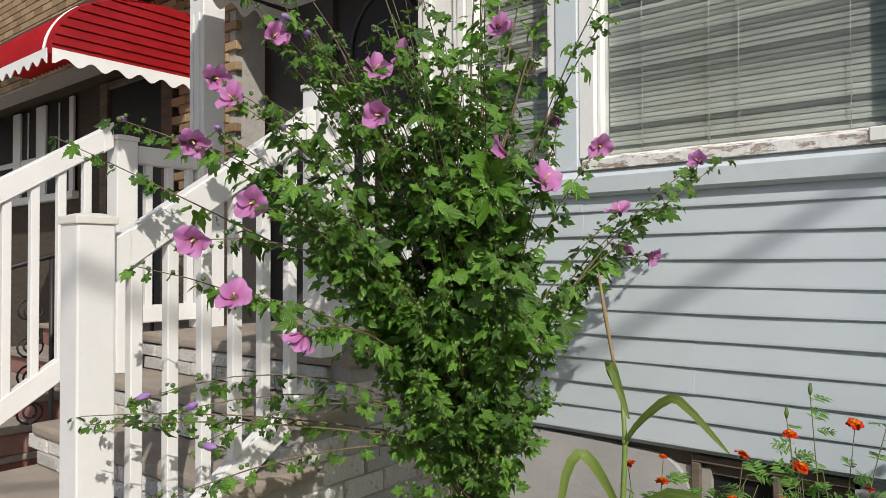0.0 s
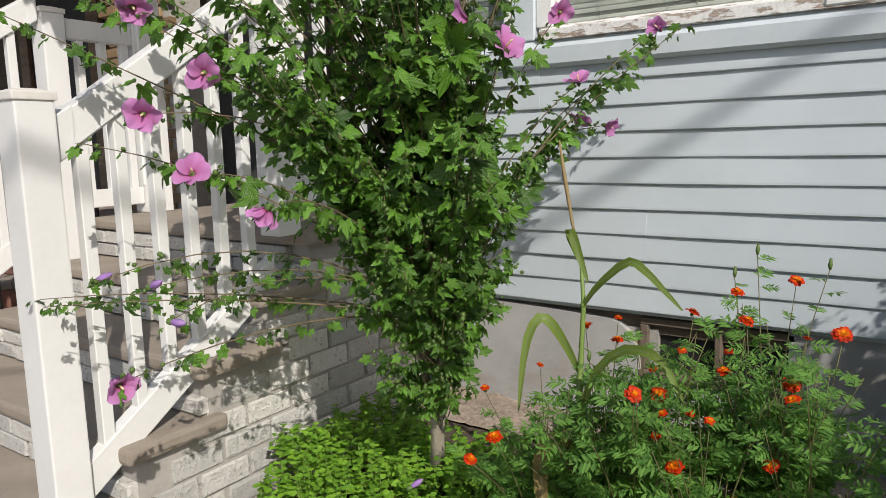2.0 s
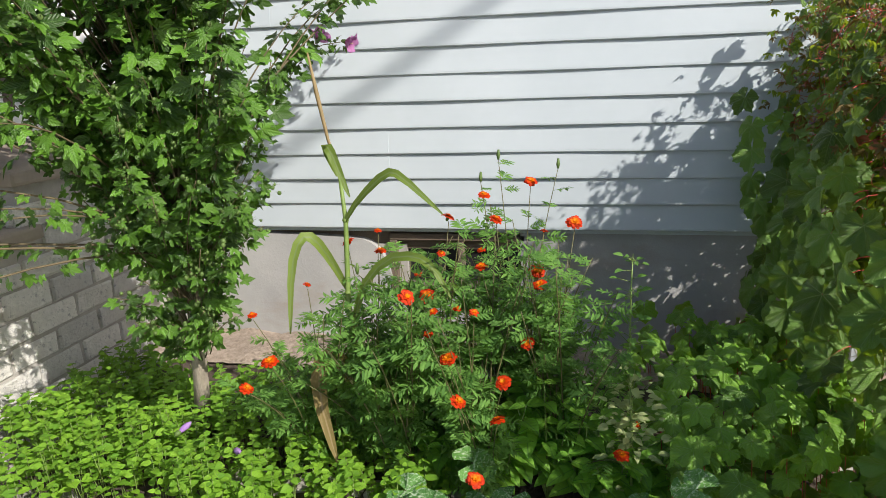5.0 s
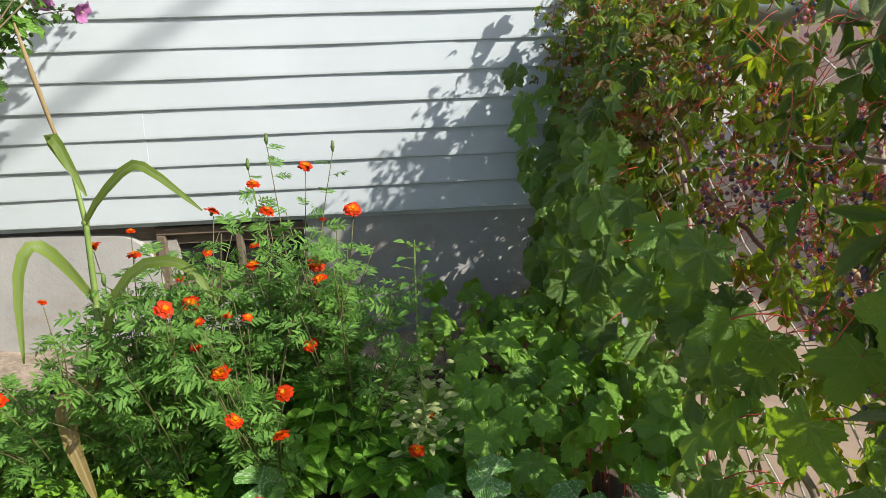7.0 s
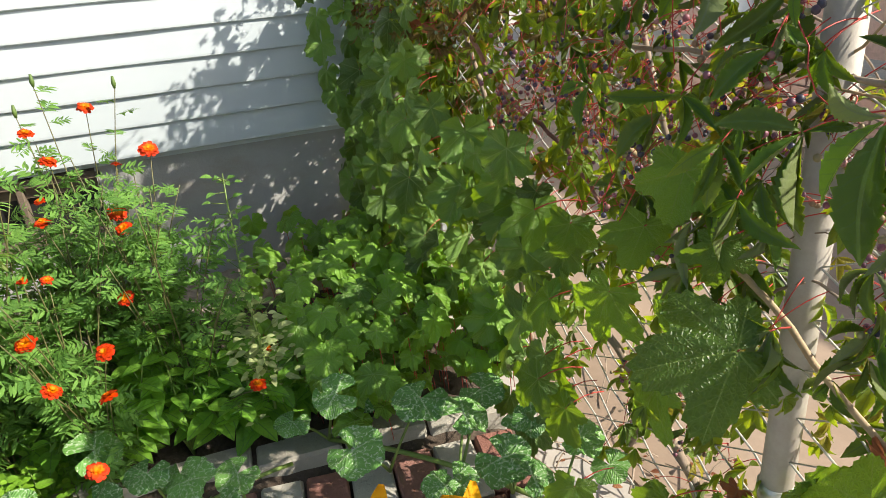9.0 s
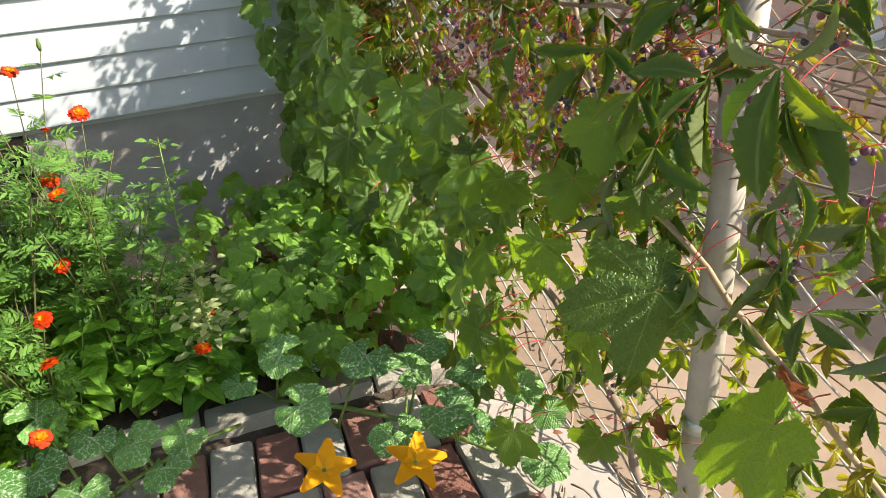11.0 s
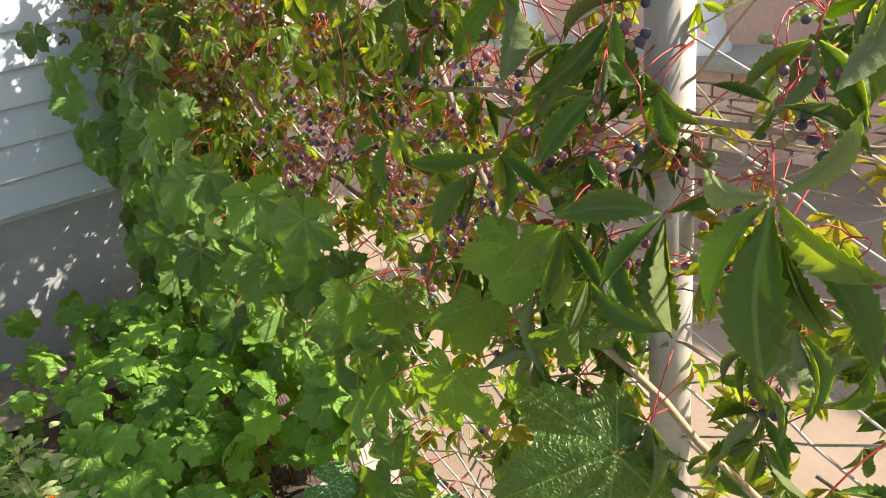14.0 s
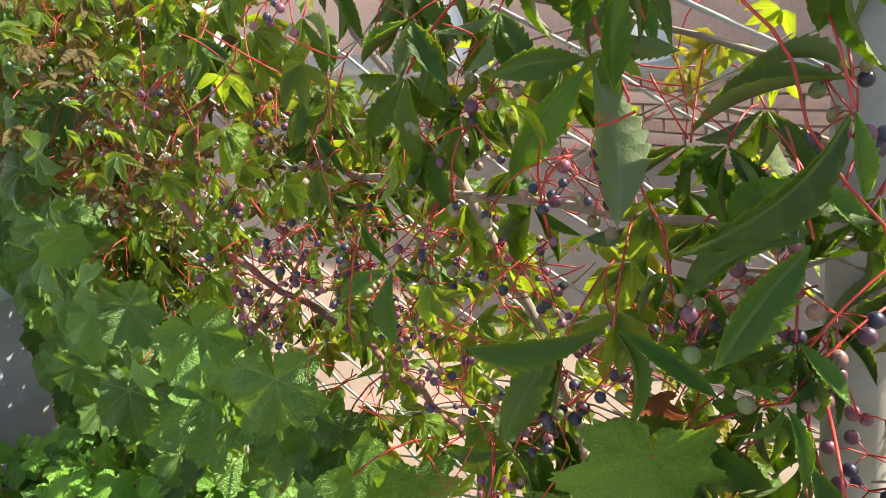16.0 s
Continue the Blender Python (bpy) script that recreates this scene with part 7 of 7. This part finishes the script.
    fan((0.653, 0.246, 0.674), (0.682, 0.196, 0.673), (0.660, 0.199, 0.653), (0.618, 0.233, 0.634))
    fan((0.700, 0.641, 1.065), (0.673, 0.609, 0.975), (0.652, 0.667, 0.994), (0.650, 0.671, 1.068), (0.725, 0.599, 1.060), (0.690, 0.633, 1.109))
    fan((0.729, 0.636, 0.932), (0.706, 0.664, 0.926), (0.715, 0.626, 0.899), (0.744, 0.610, 0.930), (0.734, 0.644, 0.952))
    fan((0.632, 0.714, 0.752), (0.595, 0.756, 0.762), (0.589, 0.719, 0.727), (0.619, 0.684, 0.720), (0.642, 0.736, 0.780), (0.649, 0.693, 0.748))
    fan((0.663, 0.862, 0.879), (0.616, 0.886, 0.869), (0.627, 0.849, 0.823), (0.668, 0.827, 0.831), (0.687, 0.830, 0.857), (0.659, 0.887, 0.922))
    fan((0.683, 0.481, 1.044), (0.613, 0.509, 0.990), (0.674, 0.462, 1.008))
    fan((0.672, 0.494, 0.975), (0.611, 0.506, 0.930), (0.632, 0.554, 0.956))
    fan((0.723, 0.494, 1.046), (0.722, 0.584, 1.055), (0.767, 0.537, 1.060))
    fan((0.690, 0.553, 0.886), (0.666, 0.582, 0.876), (0.667, 0.548, 0.856), (0.698, 0.569, 0.908))
    fan((0.636, 0.601, 0.908), (0.572, 0.668, 0.906), (0.637, 0.538, 0.880), (0.621, 0.563, 0.863))
    fan((0.647, 0.651, 0.877), (0.583, 0.662, 0.828), (0.613, 0.657, 0.816))
    fan((0.637, 0.494, 0.890), (0.633, 0.514, 0.895), (0.612, 0.472, 0.869), (0.616, 0.501, 0.870), (0.652, 0.482, 0.902))
    # leafy shoots in front of the post
    for i in range(15):
        hub = np.array((rr.uniform(0.655, 0.735), rr.uniform(0.44, 0.60), rr.uniform(0.80, 1.00)))
        if 9 <= i:
            hub = np.array((rr.uniform(0.67, 0.74), rr.uniform(0.46, 0.56), rr.uniform(0.72, 0.88)))
        tips = []
        for k in range(4):
            a = -1.2 + 0.8 * k + rr.uniform(-0.25, 0.25)
            d = np.array((rr.uniform(-0.45, 0.05), math.sin(a), -0.3 - 0.8 * math.cos(a)))
            tips.append(hub + d * rr.uniform(0.030, 0.048) / np.linalg.norm(d))
        fan(hub, *tips)
    # smaller fans farther back along the wire
    for i in range(86):
        if i >= 76:
            hub = np.array((rr.uniform(0.62, 0.70), rr.uniform(0.42, 0.74), rr.uniform(0.64, 0.84)))
        elif 40 <= i < 64:
            hub = np.array((rr.uniform(0.66, 0.78), rr.uniform(0.60, 1.15), rr.uniform(0.96, 1.20)))
        elif i >= 64:
            hub = np.array((rr.uniform(0.68, 0.76), rr.uniform(0.30, 0.62), rr.uniform(0.50, 0.86)))
        elif i < 26:
            hub = np.array((rr.uniform(0.70, 0.79), rr.uniform(0.30, 1.02), rr.uniform(0.84, 1.13)))
        else:
            hub = np.array((rr.uniform(0.69, 0.77), rr.uniform(-0.05, 0.34), rr.uniform(0.62, 1.05)))
        for k in range(5):
            a = -1.3 + 0.65 * k + rr.uniform(-0.2, 0.2)
            d = np.array((rr.uniform(-0.5, 0.1), math.sin(a), -0.35 - 0.8 * math.cos(a)))
            d *= rr.uniform(0.036, 0.066) * (1.25 if 26 <= i < 40 or i >= 76 else 1.0) / np.linalg.norm(d)
            lone("leaflet", me_l[rr.randrange(12)], hub + d * 0.05, d, toward(hub, 0.4, 0.5) + np.array([rr.uniform(-0.8, 0.8) for _ in range(3)]), np.linalg.norm(d), creeper, "long folded toothed leaflet")
        red.append((bend(hub, hub + np.array((0.06, rr.uniform(-0.05, 0.05), rr.uniform(0.0, 0.05))), 0.006, 6), 0.0008))
    fill = [[], [], [], []]
    # the thick far end of the tangle, beside the house
    for i in range(560):
        p = np.array((rr.uniform(0.72, 0.90), rr.uniform(1.70, 2.42), 0.35 + 0.90 * rr.random()))
        for lst, v in zip(fill, (p, np.array((rr.uniform(-0.7, 0.7), rr.uniform(-0.7, 0.7), -0.8)), np.array((rr.uniform(-0.4, 1.2), rr.uniform(-1.0, 0.3), 0.8)), rr.uniform(0.045, 0.070))):
            lst.append(v)
    n_lone = 0
    for i in range(700):
        y = -0.05 + 2.48 * rr.random()
        if y < 0.95:
            z = 0.05 + 0.95 * rr.random()
            if (z > 0.84 and 0.1 < y < 0.8) or (z < 0.62 and rr.random() < 0.30) or rr.random() < 0.15:
                continue
            x = 0.83 - 0.10 * rr.random()
            s = rr.uniform(0.036, 0.066)
        else:
            top = 1.02 + 0.30 * min(1.0, max(0.0, (y - 1.2) / 0.45))
            z = top - (top - 0.2) * rr.random() ** 1.4
            if z < 0.6 and rr.random() < 0.3:
                continue
            x = 0.85 - 0.13 * rr.random()
            s = rr.uniform(0.030, 0.058)
        p = np.array((x, y, z))
        t = np.array((-0.2 + rr.uniform(-0.7, 0.7), rr.uniform(-0.7, 0.7), -0.8))
        if n_lone < 150 and i % 3 == 0:
            lone("leaf", me_old if rr.random() < 0.2 else me_p[i % 4], p, t, toward(p, 0.4, 0.6), s * 1.1, creeper)
            n_lone += 1
        else:
            for lst, v in zip(fill, (p, t, toward(p, 0.4, 0.6), s)):
                lst.append(v)
        if y > 0.6 and rr.random() < 0.4:
            red.append((bend(p, p + np.array((0.04, rr.uniform(-0.08, 0.08), rr.uniform(0.0, 0.08))), 0.01, 5), 0.0008))
    # inner leaves behind the curtain take a duller creeper colour, darkened to stand for shade
    for deep, m, lab in ((False, "creeper", "five-part toothed leaves"), (True, "inner", "inner leaves behind the curtain, shade put into their colour")):
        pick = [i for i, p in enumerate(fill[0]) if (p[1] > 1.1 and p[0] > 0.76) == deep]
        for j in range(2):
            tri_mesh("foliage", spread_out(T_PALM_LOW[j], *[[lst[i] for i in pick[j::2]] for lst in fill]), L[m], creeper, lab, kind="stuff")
    # bronzed small leaves at the crown of the tangle
    crown = [[], [], [], []]
    for i in range(560):
        y = 1.10 + 1.32 * rr.random()
        p = np.array((0.80 - 0.26 * rr.random(), y, 0.88 + (0.16 + 0.28 * min(1.0, (y - 1.1) / 0.45)) * rr.random()))
        for lst, v in zip(crown, (p, np.array((rr.uniform(-0.8, 0.6), rr.uniform(-0.7, 0.7), rr.uniform(-0.9, 0.1))), toward(p, 0.3, 0.6), rr.uniform(0.014, 0.032))):
            lst.append(v)
    tri_mesh("foliage", spread_out(T_PALM_LOW[0], crown[0][::2], crown[1][::2], crown[2][::2], crown[3][::2]), L["autumn"], creeper, "small bronzed leaves", kind="stuff")
    tri_mesh("foliage", spread_out(T_PALM_LOW[1], crown[0][1::2], crown[1][1::2], crown[2][1::2], crown[3][1::2]), L["creeper"], creeper, "small dark leaves", kind="stuff")
    # leaves mixed among the berries
    among = [[], [], [], []]
    for i in range(190):
        p = np.array((0.60 + 0.16 * rr.random(), 0.60 + 0.80 * rr.random(), 0.42 + 0.66 * rr.random()))
        if i >= 100:
            p = np.array((0.66 + 0.18 * rr.random(), 1.05 + 0.75 * rr.random(), 1.00 + 0.20 * rr.random()))
        for lst, v in zip(among, (p, np.array((rr.uniform(-0.6, 0.6), rr.uniform(-0.6, 0.6), -0.8)), toward(p, 0.4, 0.5), rr.uniform(0.030, 0.052))):
            lst.append(v)
    tri_mesh("foliage", spread_out(T_PALM_LOW[1], *among), L["creeper"], creeper, "five-part leaves among the berries", kind="stuff")
    # yellowing leaves low down by the post
    for i in range(40):
        p = (0.76 + rr.uniform(-0.04, 0.10), rr.uniform(0.05, 0.75), rr.uniform(0.15, 0.95))
        lone("leaf", me_old, p, (rr.uniform(-0.5, 0.5), rr.uniform(-0.5, 0.5), -0.8), toward(p), rr.uniform(0.03, 0.05), creeper, "yellow spotted leaf")
    # tangle of thin stems near the top of the fence
    tangle = []
    for i in range(520):
        y = 0.6 + 1.8 * rr.random()
        z = 0.70 + 0.55 * rr.random()
        p = np.array((0.80 - 0.2 * rr.random(), y, z))
        q = p + np.array((rr.uniform(-0.05, 0.05), rr.uniform(-0.09, 0.09), rr.uniform(-0.10, 0.04)))
        tangle.append(tube(bend(p, q, rr.uniform(-0.015, 0.015), 6, (rr.uniform(-0.012, 0.012), rr.uniform(-0.015, 0.015), 0)), rr.uniform(0.0004, 0.0009), 4))
    tri_mesh("tendril_tangle", merge(tangle + [tube(a, r, 5) for a, r in red]), L["red_stem"], creeper, "tangle of thin red stems", kind="stuff")
    # berry clusters: forked red stalks ending in berries
    V, F, U = ball(9, 7)
    centres = [(0.65, 0.62, 0.86), (0.665, 0.56, 0.91), (0.672, 0.50, 0.94), (0.67, 0.475, 0.87), (0.705, 0.674, 0.97), (0.63, 0.673, 0.833), (0.66, 0.80, 0.93), (0.70, 0.86, 0.98), (0.67, 0.93, 0.88), (0.69, 1.0, 0.95), (0.66, 1.06, 0.88), (0.70, 1.10, 1.0), (0.66, 1.14, 0.93), (0.62, 1.10, 0.84), (0.70, 0.56, 0.88), (0.72, 0.46, 0.78), (0.70, 0.36, 0.90), (0.68, 0.28, 0.86), (0.72, 0.20, 0.80), (0.74, 0.62, 0.55), (0.70, 0.74, 1.05)]
    for i in range(12):
        centres.append((0.66 + 0.08 * rr.random(), 0.15 + 0.55 * rr.random(), 0.66 + 0.40 * rr.random()))
    for i in range(20):
        centres.append((0.59 + 0.12 * rr.random(), 0.66 + 0.52 * rr.random(), 0.74 + 0.30 * rr.random()))
    for i in range(26):
        centres.append((0.60 + 0.14 * rr.random(), 0.75 + 1.35 * rr.random(), 0.80 + 0.40 * rr.random()))
    for i in range(34):
        y = 1.22 + 1.15 * rr.random()
        centres.append((0.56 + 0.16 * rr.random(), y, 0.88 + (0.14 + 0.26 * min(1.0, (y - 1.1) / 0.45)) * rr.random()))
    for i in range(6):
        centres.append((0.74 + 0.05 * rr.random(), 0.55 + 0.3 * rr.random(), 0.06 + 0.4 * rr.random()))
    ball_piece = (V, F, U)
    me_berry = shared("berry", ball_piece, L["berry"])
    mass, mass_slots = [], []
    for i, c in enumerate(centres):
        c = np.array(c)
        unripe = c[1] > 1.22
        single = i < 29
        stems, fruit = [], []
        root = c + np.array((0.025, rr.uniform(-0.03, 0.03), rr.uniform(0.01, 0.035)))
        fork = [c + np.array([rr.uniform(-0.024, 0.024) for _ in range(3)]) for _ in range(3)]
        for f in fork:
            stems.append(tube(bend(root, f, 0.006, 5, (rr.uniform(-0.01, 0.01), rr.uniform(-0.012, 0.012), 0)), [0.0009, 0.0008, 0.0008, 0.0007, 0.0007], 5))
            for _ in range(4):
                b = f + np.array((rr.uniform(-0.02, 0.02), rr.uniform(-0.022, 0.022), rr.uniform(-0.024, 0.014)))
                stems.append(tube([f, (f + b) / 2 + np.array((0, 0, 0.002)), b], 0.0005, 4))
                fruit.append((b, rr.uniform(0.0038, 0.0056) if single else rr.uniform(0.0028, 0.0046)))
        if single:
            tri_mesh("berry_stalk", merge(stems), L["red_stem"], creeper, "forked crimson berry stalk")
            for b, r in fruit:
                lone("berry", me_berry, b, (rr.uniform(-1, 1), 1, 0.2), (0, 0, 1), r, creeper)
        else:
            for p in stems:
                mass.append(p)
                mass_slots += [0] * len(p[1])
            for b, r in fruit:
                p = place(ball_piece, b, (0, 1, 0.2), (0, 0, 1), r)
                mass.append(p)
                mass_slots += [2 if unripe else 1] * len(p[1])
    tri_mesh("berry_mass", merge(mass), [L["red_stem"], L["berry"], L["green_berry"]], creeper, "purple, blue-black and green berries on red stalks", kind="stuff", slots=mass_slots)
    # bare woody and tan stems running along the wire
    for m, n, lab in (("wood_cane", 46, "bare grey-brown stems"), ("tan_cane", 16, "bare tan stems")):
        sticks = []
        for _ in range(n):
            p = np.array((rr.uniform(0.75, 0.83), rr.uniform(-0.15, 1.0), rr.uniform(0.5, 1.10)))
            d = np.array((0.0, rr.choice((-1, 1)), rr.uniform(-0.6, 0.5)))
            path = [p]
            for _ in range(6):
                d += np.array((rr.uniform(-0.15, 0.15), rr.uniform(-0.25, 0.25), rr.uniform(-0.4, 0.4)))
                path.append(path[-1] + d / np.linalg.norm(d) * rr.uniform(0.03, 0.06))
            r = rr.uniform(0.0009, 0.0028)
            sticks.append(tube(path, np.linspace(r, r * 0.5, 7), 5))
        tri_mesh("stem_mass", merge(sticks), L[m], creeper, lab, kind="stuff")
    # fallen stems and dry bits along the foot of the fence
    sticks = []
    for _ in range(90):
        p = np.array((rr.uniform(0.62, 1.0), rr.uniform(0.2, 1.35), -0.098 + 0.02 * rr.random()))
        q = p + np.array((rr.uniform(-0.10, 0.10), rr.uniform(-0.16, 0.16), rr.uniform(-0.004, 0.03)))
        sticks.append(tube(bend(p, q, 0.012, 5, (rr.uniform(-0.02, 0.02), rr.uniform(-0.02, 0.02), 0)), rr.uniform(0.0010, 0.0028), 5))
    tri_mesh("dry_stem_mass", merge(sticks), L["wood_cane"], creeper, "dry stems lying at the foot of the fence", kind="stuff")
    dry = [[], [], [], []]
    for _ in range(60):
        p = np.array((rr.uniform(0.60, 1.05), rr.uniform(0.1, 1.3), rr.uniform(-0.10, -0.07)))
        for lst, v in zip(dry, (p, np.array((rr.uniform(-1, 1), rr.uniform(-1, 1), 0.1)), np.array((rr.uniform(-0.4, 0.4), rr.uniform(-0.4, 0.4), 1.0)), rr.uniform(0.012, 0.030))):
            lst.append(v)
    tri_mesh("litter", spread_out(T_BASIL, *dry), L["rust"], creeper, "dry curled leaves on the ground", kind="stuff")
    # small sunlit leaves behind the wire
    for m, n in (("creeper_old", 90), ("creeper", 190)):
        back = [[], [], [], []]
        for _ in range(n):
            p = np.array((rr.uniform(0.79, 0.88), rr.uniform(-0.15, 1.0), 0.06 + 1.05 * rr.random() ** 0.8))
            for lst, v in zip(back, (p, np.array((rr.uniform(-0.7, 0.7), rr.uniform(-0.8, 0.8), rr.uniform(-0.9, 0.2))), np.array((rr.uniform(-0.8, 0.8), rr.uniform(-0.8, 0.2), 0.6)), rr.uniform(0.022, 0.044))):
                lst.append(v)
        tri_mesh("foliage", spread_out(T_PALM_LOW[0], *back), L[m], creeper, "small yellow-green leaves behind the wire", kind="stuff")


make_vines()
